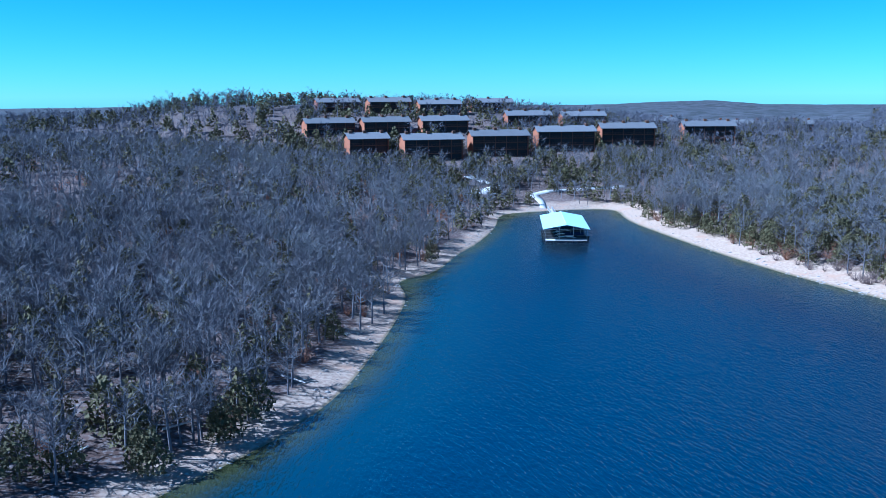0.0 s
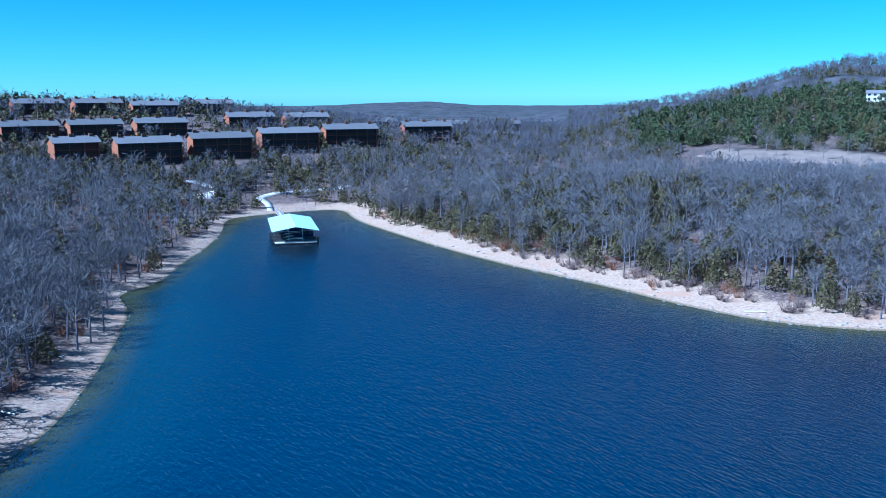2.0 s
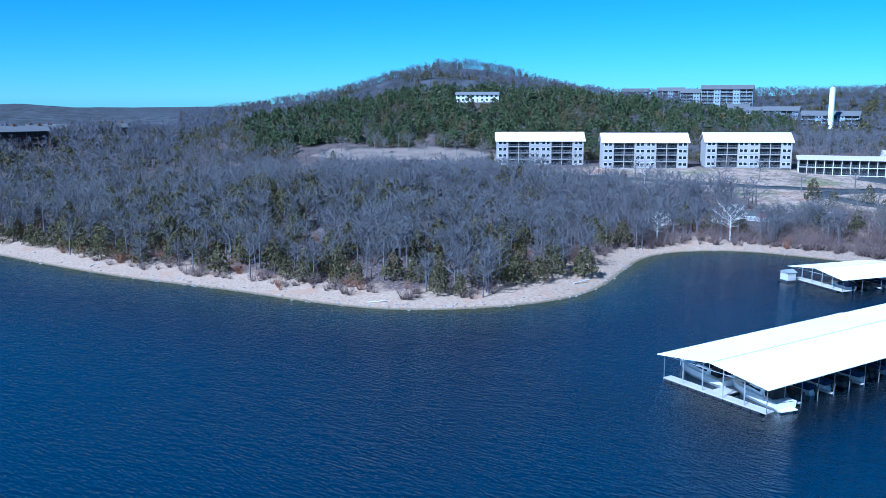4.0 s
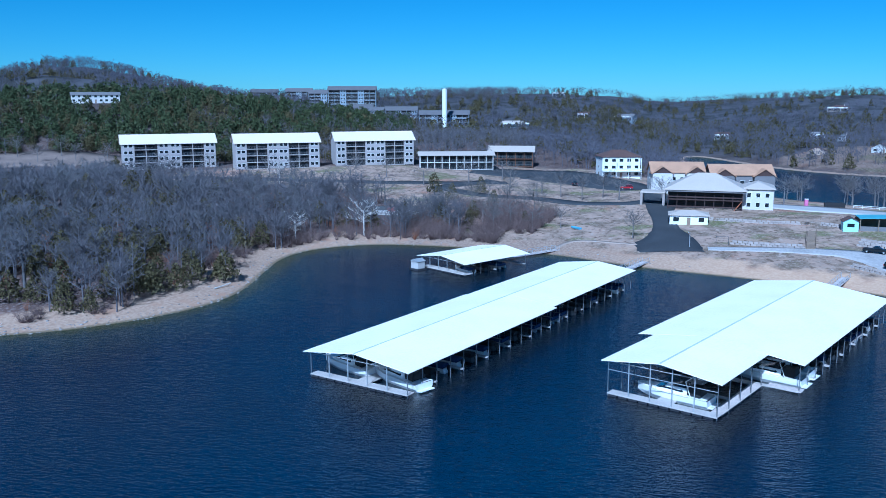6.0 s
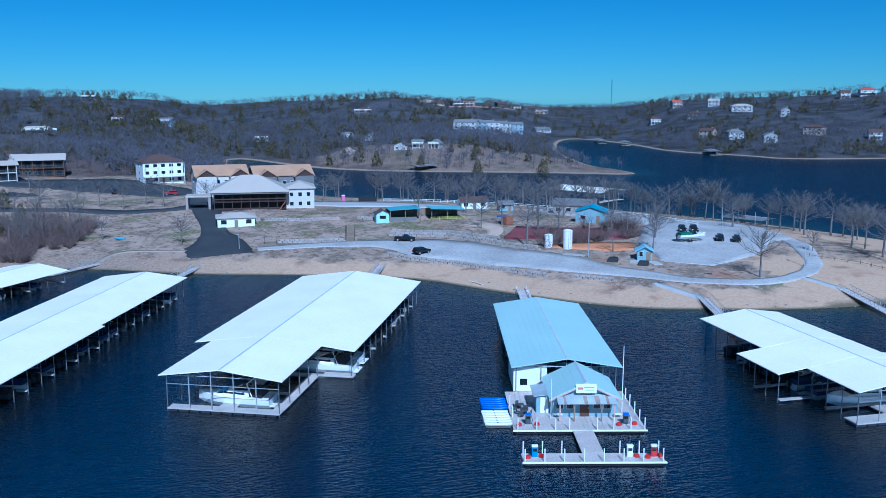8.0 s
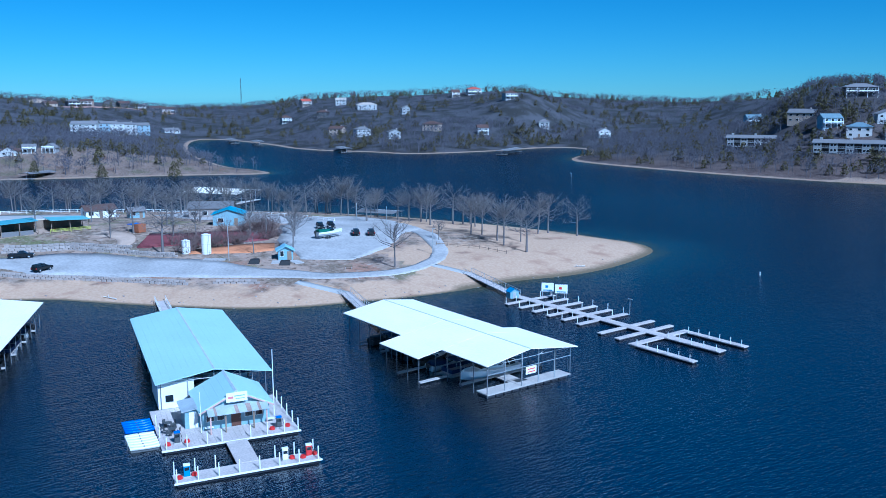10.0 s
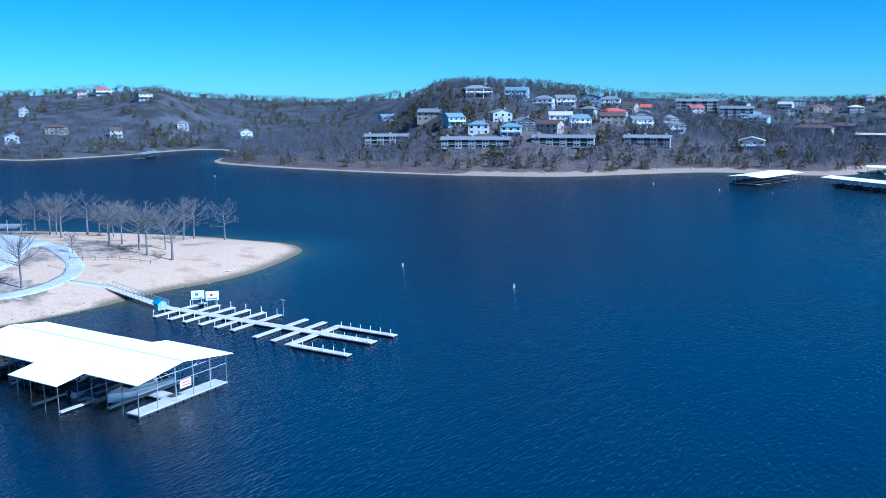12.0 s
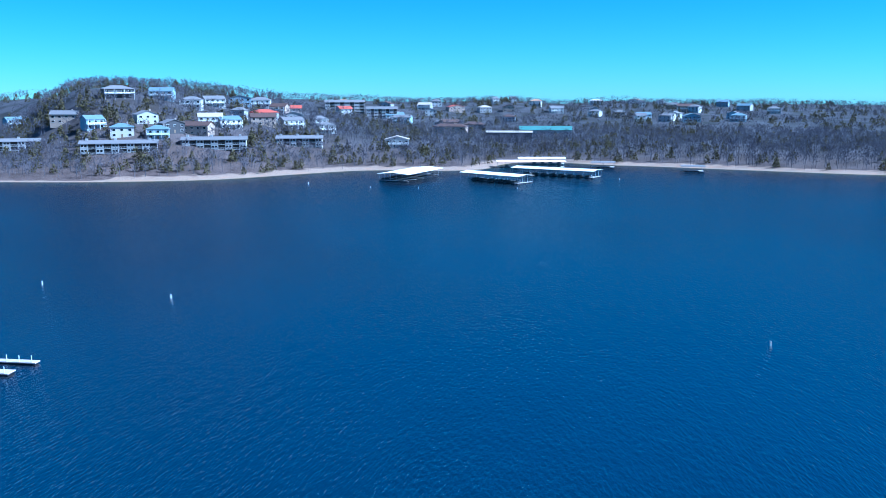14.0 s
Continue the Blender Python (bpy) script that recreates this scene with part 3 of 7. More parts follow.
# strips and yards kept clear of trees: x, y, radius
GAPS = [(327, 214, 26), (338, 170, 26), (364, 135, 26), (372, 36, 18), (300, 190, 10), (262, 88, 14), (78, 312, 9), (95, 327, 6), (112, 328, 6), (58, 325, 8), (545, 415, 18), (530, 403, 16), (515, 391, 13),
        (318, 268, 22), (308, 305, 18), (320, 340, 14), (300, 255, 18), (290, 285, 16), (298, 322, 14), (280, 262, 12), (305, 198, 14), (313, 157, 15), (336, 125, 15), (303, 176, 12), (276, 380, 10), (642, 182, 14), (114, -575, 18), (21, -740, 30), (47, -670, 20), (142, -560, 16), (120, -520, 12)]
GAPS += [(x, y, r) for x, y, r in ((23, 384, 13), (51, 375, 16), (82, 379, 16), (115, 387, 16), (150, 401, 16), (200, 420, 16), (7, 447, 11), (35, 445, 11), (65, 443, 11), (113, 460, 11), (147, 472, 11), (255, 501, 12), (286, 491, 9), (212, 516, 8))]
GAPS += [(x, y, r) for x, y, r in ((702, 268, 30), (690, 255, 18), (707, 228, 20), (655, 178, 22), (742, 315, 16), (326, -484, 15), (245, -450, 15), (202, -478, 15), (167, -528, 14))]


GAPS += [(441, 335, 15), (313, 338, 13), (320, 312, 16), (335, 290, 16), (345, 266, 14), (342, 248, 12)] + [(395 * math.sin(radians(a)), 395 * math.cos(radians(a)), 13) for a in (42, 44.5, 47, 49.5, 52)]
# ground cut free round and before each house: x, y, radius
YARDS = []


def clear_yard(m, w):
    front = m.to_3x3() @ Vector((0, -1, 0))
    along = m.to_3x3() @ Vector((1, 0, 0))
    n = max(1, round(w / 9))
    for k in range(n):
        for reach, r in ((-5, 7.5), (5, 7.0)):
            p = m.translation + front * reach + along * ((k + 0.5) / n - 0.5) * w
            YARDS.append((p.x, p.y, r))


def wood_spots(g, r0, r1, az0, az1, gap):
    """Loose spots for trees in a sector of the woods, that far apart, clear of shore, roads and yards."""
    r = np.sqrt(g.uniform(r0 * r0, r1 * r1, int(0.5 * radians(az1 - az0) * (r1 * r1 - r0 * r0) / gap ** 2)))
    a = np.radians(g.uniform(az0, az1, len(r)))
    x, y = r * np.sin(a), r * np.cos(a)
    d = shore(x, y)
    keep = (r < 1.06 * np.interp(np.degrees(a), RIDGE[:, 0], RIDGE[:, 2]))
    keep &= (d > np.where((x < 70) & (y > 0), np.where(y > 250, 3.5, 4.2), 7.2) + 3.2 * waves(x, y, 30, 8)) & (CLEARED(x, y) < 0.5)
    keep &= ~inside(x, y, MEADOW) | (g.uniform(0, 1, len(x)) < 0.55)
    for gx, gy, gr in GAPS + YARDS:
        keep &= np.hypot(x - gx, y - gy) > gr
    return x[keep], y[keep]


def evergreen_share(x, y):
    """How many of the trees are cedars: thickest on the cedar hill and in the middle of the east woods."""
    hill = np.exp(-((x - 470) / 190) ** 4 - ((y - 335) / 150) ** 4) * 0.9 * (1 - smooth(600, 660, np.hypot(x, y)))
    east = np.exp(-((x - 150) / 55) ** 2 - ((y - 190) / 80) ** 2) * 0.62
    west = np.exp(-((x - 30) / 120) ** 2 - ((y - 480) / 120) ** 2) * 0.4
    far = 0.34 * smooth(480, 620, np.hypot(x, y)) * (waves(x, y, 170, 17) > 0.0)
    d = shore(x, y)
    shoreside = 0.8 + 0.2 * smooth(9, 26, d)
    east = east + 0.10 * (x > 96) * (y > 80) * (d < 26)
    near_west = 0.17 * (x < 60) * (y > 0)
    condos = 0.40 * np.exp(-((x - 100) / 130) ** 2 - ((y - 385) / 85) ** 2)
    hill = hill + 0.3 * np.exp(-((x - 220) / 160) ** 2 - ((y + 490) / 90) ** 2)
    channel = 0.26 * np.exp(-((x - 720) / 190) ** 2 - ((y - 90) / 150) ** 2)
    return np.clip(0.05 + channel + near_west + condos + far + hill + east * shoreside + west + 0.10 * waves(x, y, 60, 11), 0.01, 0.9)

# ---- boats ----
def loft(rows):
    """A skin over cross-sections that each have the same number of points."""
    bm = bmesh.new()
    vs = [[bm.verts.new(p) for p in row] for row in rows]
    for a, b in zip(vs, vs[1:]):
        for i in range(len(a) - 1):
            bm.faces.new((a[i], a[i + 1], b[i + 1], b[i]))
    for end in (vs[0], vs[-1]):
        if len({tuple(round(c, 3) for c in v.co) for v in end}) > 2:
            bm.faces.new(end)
    bmesh.ops.remove_doubles(bm, verts=bm.verts[:], dist=0.002)
    return bm


def hull_rows(length, beam, height, draft, fine=0.55):
    rows = []
    for k in range(11):
        s = k / 10
        half = beam / 2 * (1.0 if s < fine else math.cos((s - fine) / (1 - fine) * math.pi / 2) ** 0.75)
        half = max(half, 0.02)
        sheer = height * (1 + 0.28 * s * s)
        keel = -draft * (1 - s ** 3) + 0.5 * height * s ** 5
        y = length * s
        rows.append([(-half, y, sheer), (-half * 0.93, y, sheer * 0.45 + keel * 0.2), (-half * 0.55, y, keel * 0.7), (0, y, keel), (half * 0.55, y, keel * 0.7), (half * 0.93, y, sheer * 0.45 + keel * 0.2), (half, y, sheer)])
    return rows


def boat_deck(length, beam, height, y0, y1, fine=0.55):
    rows = []
    for k in range(7):
        s = (y0 + (y1 - y0) * k / 6) / length
        half = beam / 2 * (1.0 if s < fine else math.cos(min(1, (s - fine) / (1 - fine)) * math.pi / 2) ** 0.75) * 0.95
        z = height * (1 + 0.28 * s * s)
        rows.append([(-half, length * s, z - 0.02), (0, length * s, z + 0.09), (half, length * s, z - 0.02)])
    return loft(rows)


def cabin(x, y0, y1, z0, z1, rake, taper=0.82):
    """A raked deckhouse or windscreen block."""
    bm = bmesh.new()
    b = [bm.verts.new(p) for p in ((-x, y0, z0), (x, y0, z0), (x * 0.8, y1, z0), (-x * 0.8, y1, z0))]
    t = [bm.verts.new(p) for p in ((-x * taper, y0 + 0.1, z1), (x * taper, y0 + 0.1, z1), (x * taper * 0.75, y1 - rake, z1), (-x * taper * 0.75, y1 - rake, z1))]
    bm.faces.new(b), bm.faces.new(t)
    for i in range(4):
        bm.faces.new((b[i], b[(i + 1) % 4], t[(i + 1) % 4], t[i]))
    bmesh.ops.bevel(bm, geom=bm.edges[:], offset=0.08, segments=2, affect="EDGES")
    return bm


def cruiser(m, length=10.5):
    ob = thing("cabin_cruiser", m, "white fibreglass cabin cruiser moored under a dock roof", "boat", "boats in the covered docks")
    beam = length * 0.32
    part("hull", loft(hull_rows(length, beam, 1.25, 0.4)), GELCOAT, ob)
    part("deck", boat_deck(length, beam, 1.25, length * 0.02, length * 0.97), GELCOAT, ob)
    part("deckhouse", cabin(beam * 0.40, length * 0.28, length * 0.82, 1.3, 2.2, 3.2), GELCOAT, ob)
    part("window_band", cabin(beam * 0.392, length * 0.33, length * 0.72, 1.66, 1.98, 1.3, 0.93), GLASS, ob, "dark oval side windows")
    part("windscreen", cabin(beam * 0.32, length * 0.30, length * 0.52, 2.15, 2.65, 1.3), GLASS, ob, "dark raked windscreen")
    part("stripe", loft([[(s * (beam / 2 + 0.012), y, 0.95), (s * (beam / 2 + 0.012), y, 1.08)] for s in (1,) for y in (0.1, length * 0.3, length * 0.54)]), NAVY, ob, "dark hull stripe")
    bm = bmesh.new()
    for s in (-1, 1):
        rod(bm, (s * beam * 0.44, length * 0.22, 1.3), (s * beam * 0.36, length * 0.30, 3.2), 0.06)
    rod(bm, (-beam * 0.36, length * 0.30, 3.2), (beam * 0.36, length * 0.30, 3.2), 0.07)
    part("radar_arch", bm, GELCOAT, ob)
    part("canvas", cabin(beam * 0.40, length * 0.1, length * 0.3, 1.4, 2.55, 0.3, 0.7), BLACK, ob, "black canvas aft cover")
    bm = bmesh.new()
    for k in range(5):
        y = length * (0.6 + 0.09 * k)
        h = beam / 2 * math.cos(min(1, (y / length - 0.55) / 0.45) * math.pi / 2) ** 0.75 * 0.9
        for s in (-1, 1):
            rod(bm, (s * h, y, 1.3 + 0.2 * (y / length)), (s * h, y, 2.0 + 0.2 * (y / length)), 0.02, sides=4)
    part("bow_rail", bm, STEEL, ob)
    part("swim_platform", boxed(-beam * 0.4, beam * 0.4, -0.7, 0.02, 0.25, 0.36), GELCOAT, ob)
    return ob


def runabout(m, cover, label, hull=None, length=6.2):
    ob = thing("runabout", m, label, "boat", "boats in the covered docks")
    beam = length * 0.36
    part("hull", loft(hull_rows(length, beam, 0.85, 0.25, 0.5)), hull or GELCOAT, ob)
    part("deck", boat_deck(length, beam, 0.85, length * 0.5, length * 0.97, 0.5), GELCOAT, ob)
    part("cover", cabin(beam * 0.47, 0.15, length * 0.62, 0.82, 1.35, 1.2, 0.7), cover, ob)
    part("windscreen", cabin(beam * 0.38, length * 0.46, length * 0.66, 0.9, 1.45, 0.55), GLASS, ob)
    bm = box(bmesh.new(), -0.22, 0.22, -0.55, -0.05, 0.5, 1.25, 0.08)
    box(bm, -0.09, 0.09, -0.42, -0.18, -0.4, 0.55)
    part("outboard", bm, BLACK, ob)
    return ob


def pontoon_boat(m):
    ob = thing("pontoon_boat", m, "pontoon boat with navy canopy under a dock roof", "boat", "boats in the covered docks")
    for s in (-1, 1):
        bm = rod(bmesh.new(), (s * 0.9, 0, 0.1), (s * 0.9, 6.2, 0.1), 0.32, sides=10)
        rod(bm, (s * 0.9, 6.2, 0.1), (s * 0.9, 7.0, 0.3), 0.32, 0.05, sides=10)
        part("pontoon", bm, STEEL, ob)
    part("deck", boxed(-1.25, 1.25, 0, 6.4, 0.42, 0.52), DECK_PALE, ob)
    bm = bmesh.new()
    for x0, x1, y0, y1 in ((-1.25, -1.2, 0.2, 6.2), (1.2, 1.25, 0.2, 6.2), (-1.2, 1.2, 6.15, 6.2), (-1.2, 1.2, 0.2, 0.25)):
        box(bm, x0, x1, y0, y1, 0.6, 1.15)
    part("fence_panel", bm, NAVY, ob)
    part("canopy", boxed(-1.25, 1.25, 1.0, 4.0, 2.35, 2.45, 0.04), NAVY, ob)
    bm = bmesh.new()
    for x in (-1.15, 1.15):
        for y in (1.1, 3.9):
            rod(bm, (x, y, 0.5), (x, y, 2.36), 0.025, sides=5)
    part("canopy_frame", bm, STEEL, ob)
    return ob


# ---- covered docks ----
def roof_slab(ob, y0, y1, x_eave, ridge, slope, material, name="roof_panel"):
    """One slope of a gable roof from the ridge down to an eave, with thickness and an edge trim."""
    s = 1 if x_eave > 0 else -1
    a = abs(x_eave)
    bm = prism(bmesh.new(), [(0, ridge), (s * a, ridge - slope * a), (s * a, ridge - slope * a - 0.10), (0, ridge - 0.10)], y0, y1)
    return part(name, bm, material, ob)


def covered_dock(label, x, y, az, sections, eave, ridge, roof, half, posts=4.6, walk_y=None, group="covered docks", girts=0.0, front=2.6, back_open=True):
    """A floating dock under a gable roof. sections: y from, y to, left edge, right edge; half: where the eave height is met."""
    ob = thing("covered_dock", heading(x, y, 0, az), label, "boat dock", group)
    slope = (ridge - eave) / half
    steel_post = {}
    end = max(s[1] for s in sections)
    part("front_deck", boxed(sections[0][2] + 0.7, sections[0][3] - 0.7, 0.6, 0.6 + front, 0.30, 0.45, 0.03), DECK, ob)
    part("main_walk", boxed(-1.2, 1.2, 0.6 + front + 0.01, end - 0.3, 0.30, 0.45, 0.03), DECK, ob)
    bm = bmesh.new()
    n = int((sections[0][3] - sections[0][2] - 1.4) / 1.5)
    for k in range(n):
        xx = sections[0][2] + 0.8 + k * 1.5
        box(bm, xx, xx + 1.3, 0.7, front + 0.4, -0.25, 0.29, 0.05)
    for k in range(int(end / 2.5) - 2):
        box(bm, -1.0, 1.0, 3.6 + k * 2.5, 5.6 + k * 2.5, -0.25, 0.29)
    tagged(part("float", bm, FLOAT, ob, "row of black foam floats"), kind="stuff")
    for i, (y0, y1, xl, xr) in enumerate(sections):
        lift = 0.012 * i
        for xe in (xl, xr):
            roof_slab(ob, y0, y1, xe, ridge + lift, slope, roof)
        part("ridge_cap", prism(bmesh.new(), [(-0.16, ridge + lift - 0.16 * slope + 0.012), (0, ridge + lift + 0.03), (0.16, ridge + lift - 0.16 * slope + 0.012), (0.1, ridge + lift - 0.1), (-0.1, ridge + lift - 0.1)], y0 + 0.02, y1 - 0.02), RIDGE_CAP, ob)
        for xe in (xl, xr):
            s = 1 if xe > 0 else -1
            ze = ridge - slope * abs(xe) - 0.11
            part("eave_beam", boxed(xe - s * 0.75 - 0.06, xe - s * 0.75 + 0.06, y0 + 0.4, y1 - 0.4, ze - 0.14 + 0.75 * slope, ze + 0.75 * slope), STEEL, ob)
            count = max(1, int(round((y1 - y0 - 1.4) / posts)))
            for k in range(count + 1):
                yy = y0 + 0.8 + (y1 - y0 - 1.6) * k / count
                if i and abs(yy - y0) < 1.0 and any(abs(xe) <= abs(q) for q in sections[i - 1][2:]):
                    continue
                top = ze + 0.75 * slope
                key = round(top, 2)
                if key not in steel_post:
                    me_ob = part("post", boxed(-0.045, 0.045, -0.045, 0.045, -0.3, top), POST_STEEL, ob)
                    steel_post[key] = me_ob.data
                else:
                    me_ob = new("post", steel_post[key])
                    me_ob.parent = ob
                me_ob.matrix_basis = Matrix.Translation((xe - s * 0.75, yy, 0))
                if k % 2 == 0:
                    inner = s * 1.25
                    part("finger_deck", boxed(min(inner, xe - s * 0.8), max(inner, xe - s * 0.8), yy - 0.35, yy + 0.35, 0.28, 0.43), DECK, ob) if 1.2 < yy - 0.6 - (front if i == 0 else 0) or i else None
        # cross trusses
        count = max(1, int((y1 - y0) / 6.5))
        for k in range(count + 1):
            yy = y0 + 0.8 + (y1 - y0 - 1.6) * k / count
            bm = bmesh.new()
            low = ridge - slope * max(abs(xl), abs(xr)) - 0.15
            for xe in (xl, xr):
                s = 1 if xe > 0 else -1
                rod(bm, (0, yy, ridge - 0.16), (xe - s * 0.7, yy, ridge - slope * (abs(xe) - 0.7) - 0.16), 0.06, sides=4)
                rod(bm, (s * abs(xe) * 0.45, yy, ridge - slope * abs(xe) * 0.45 - 0.16), (s * abs(xe) * 0.25, yy, low), 0.04, sides=4)
            rod(bm, (xl + 0.7, yy, low), (xr - 0.7, yy, low), 0.05, sides=4)
            part("roof_truss", bm, STEEL, ob)
    xl, xr = sections[0][2] + 0.75, sections[0][3] - 0.75
    n = max(2, int((xr - xl) / 2.9))
    for k in range(1, n):
        xx = xl + (xr - xl) * k / n
        top = ridge - slope * abs(xx) - 0.12
        part("front_post", boxed(xx - 0.055, xx + 0.055, 0.74, 0.86, 0.4, top), STEEL, ob)
    if girts:
        part("girt", boxed(xl, xr, 0.70, 0.735, girts, girts + 0.09), STEEL, ob)
    return ob


RIDGE_CAP = surface("ridge_cap", (0.62, 0.66, 0.68), 0.5, 0.2)


def on_dock(dock, x, y, z, turn=0.0):
    """A pose given in a dock's own frame."""
    return dock.matrix_basis @ pose(x, y, z, 0, 0, turn)


dock_long = covered_dock("long floating boat dock under a white ribbed metal roof", 109.4, 44.8, 107.9, [(0, 44, -9.4, 9.4), (44, 82.5, -9.0, 8.7)], 3.85, 5.0, ROOF_WHITE, 9.3, posts=3.5, front=1.7)
dock_wide = covered_dock("wide stepped boat dock under a white ribbed metal roof", 112.3, 3.75, 113.0, [(0, 17.5, -8.4, 8.4), (16.6, 66, -11.1, 13.3)], 5.05, 6.15, ROOF_WHITE, 8.4, girts=3.7, posts=3.6, front=1.7)
part("side_walk", boxed(6.2, 7.75, 2.31, 17.0, 0.30, 0.45, 0.03), DECK_PALE, dock_wide)
part("corner_deck", boxed(8.2, 12.9, 17.1, 18.7, 0.30, 0.45, 0.03), DECK_PALE, dock_wide)
part("side_float", boxed(6.3, 7.6, 2.4, 16.9, -0.25, 0.29), FLOAT, dock_wide)
dock_small = covered_dock("small boat dock under a white gable roof near the cove bank", 190.6, 55.6, 121.9, [(0, 21.6, -8.2, 8.2)], 2.95, 4.0, ROOF_WHITE, 8.2)
dock_teal = covered_dock("boat dock under a pale teal metal roof behind the store", 108.9, -42.2, 102.8, [(0, 37.5, -7.6, 7.6)], 4.2, 5.4, ROOF_TEAL, 7.6, front=1.2)
dock_south = covered_dock("stepped white-roofed boat dock with tall steel posts", 89.2, -80.4, 90.0, [(0, 13.5, -8.0, 9.3), (10.2, 20.2, -12.2, 6.4), (20.0, 37.6, -8.2, 6.2)], 4.75, 5.95, ROOF_WHITE, 8.5, girts=3.2, posts=3.4)
dock_cove = covered_dock("teal-roofed boat dock at the back of the cove", 66.75, 229.5, 12.4, [(0, 28, -6.4, 6.4)], 3.7, 4.9, ROOF_TEAL, 6.4)
dock_back = covered_dock("white-roofed boat dock in the channel behind the point", 318, -143, 58.0, [(0, 25, -9, 9)], 4.2, 5.4, ROOF_WHITE, 9.0)

# boats in the slips: dock, side, place along it, kind
_first = {}


def berth(kind, m):
    if kind not in _first:
        # the black kind's hull carries the shade under the roofs as colour
        _first[kind] = {"cruiser": lambda: cruiser(m), "navy": lambda: runabout(m, NAVY, "white runabout under a navy cover in a dock slip"),
                        "black": lambda: runabout(m, BLACK, "runabout with a black cover, its hull coloured as in shade", DARK_STEEL), "pontoon": lambda: pontoon_boat(m)}[kind]()
        return _first[kind]
    return copy_thing(_first[kind], m)


_g = random.Random(4)
berth("cruiser", on_dock(dock_wide, 5.3, 4.9, 0, 90))
berth("cruiser", on_dock(dock_wide, 12.0, 25.4, 0, 88))
berth("cruiser", on_dock(dock_wide, 12.2, 21.0, 0, 90))
berth("cruiser", on_dock(dock_long, 8.9, 4.4, 0, 78))
berth("cruiser", on_dock(dock_long, -0.9, 5.6, 0, 82))
berth("cruiser", on_dock(dock_south, 4.6, 8.4, 0, 90))
for dock, side, start, stop, step, reach in ((dock_long, 1, 9.5, 80, 3.5, 2.9), (dock_long, -1, 12.5, 78, 4.6, 2.0), (dock_wide, 1, 30, 64, 3.6, 7.2), (dock_wide, -1, 24, 60, 5.0, 5.0),
                                             (dock_teal, -1, 6, 34, 4.4, 2.0), (dock_teal, 1, 5, 33, 7.0, 1.8), (dock_south, -1, 12, 35, 3.4, 1.8), (dock_south, 1, 14, 35, 3.6, 1.6), (dock_small, 1, 4, 19, 5.0, 1.8),
                                             (dock_cove, -1, 4, 24, 5.0, 1.4), (dock_cove, 1, 4, 24, 6.0, 1.4)):
    at = start
    while at < stop:
        kind = _g.choice(("navy", "black", "pontoon", "black", "black"))
        berth(kind, on_dock(dock, side * (reach + 4.5 + _g.uniform(-0.4, 0.2)), at + _g.uniform(-0.3, 0.3), 0, 90 * side + _g.uniform(-3, 3)))
        at += step

# ---- lakeside store on the teal dock ----
S_FRAME = dock_teal.matrix_basis


def local(x, y, z, turn=0.0):
    return S_FRAME @ pose(x, y, z, 0, 0, turn)


store_deck = thing("store_deck", S_FRAME, "pale weathered timber deck floating round the store", "deck")
_w = 0.62
_n = int(16.2 / _w)
_bm = bmesh.new()
for _k in range(_n):
    box(_bm, -8.4 + _k * 16.2 / _n, -8.4 + (_k + 1) * 16.2 / _n - 0.02, -13.4, 0.8, 0.36, 0.5)
tagged(part("deck_board", _bm, DECK_PALE, store_deck), kind="stuff")
part("float", boxed(-8.2, 7.6, -13.2, 0.6, -0.3, 0.35, 0.05), FLOAT, store_deck)
part("edge_rail", boxed(-8.5, 7.9, -13.55, -13.41, 0.34, 0.54, 0.02), WHITE, store_deck)
fuel_dock = thing("fuel_dock", S_FRAME, "narrow pale fuelling dock reached by a short footbridge", "deck")
part("deck", boxed(-8.2, 7.7, -22.9, -20.4, 0.36, 0.5, 0.03), DECK_PALE, fuel_dock)
part("float", boxed(-8.0, 7.5, -22.7, -20.6, -0.3, 0.35, 0.05), FLOAT, fuel_dock)
part("footbridge", boxed(-1.25, 1.25, -20.39, -13.56, 0.38, 0.52, 0.03), DECK_PALE, fuel_dock)
part("edge_rail", boxed(-8.3, 7.8, -23.04, -22.91, 0.34, 0.54, 0.02), WHITE, fuel_dock)
# white mooring posts
_posts = None
for _x, _y in [(-8.0 + 2.2 * k, -22.75) for k in range(8)] + [(-8.0 + 2.2 * k, -20.55) for k in range(8) if k not in (3, 4)] + [(-7.9, -13.2), (-5.6, -13.2), (-3.3, -13.2), (-1.6, -13.2), (1.8, -13.2), (3.8, -13.2), (5.9, -13.2), (7.6, -13.2), (7.6, -10.4), (7.6, -7.6), (7.6, -4.8), (7.6, -2.2), (-8.2, -9.0), (-8.2, -5.0)]:
    if _posts is None:
        _posts = thing("mooring_post", local(_x, _y, 0.5), "white mooring post standing on the deck edge", "post", "white mooring posts")
        part("pipe", rod(bmesh.new(), (0, 0, 0), (0, 0, 1.45), 0.07, sides=8), WHITE, _posts)
        part("cap", rod(bmesh.new(), (0, 0, 1.45), (0, 0, 1.52), 0.08, 0.05, sides=8), WHITE, _posts)
    else:
        copy_thing(_posts, local(_x, _y, 0.5))


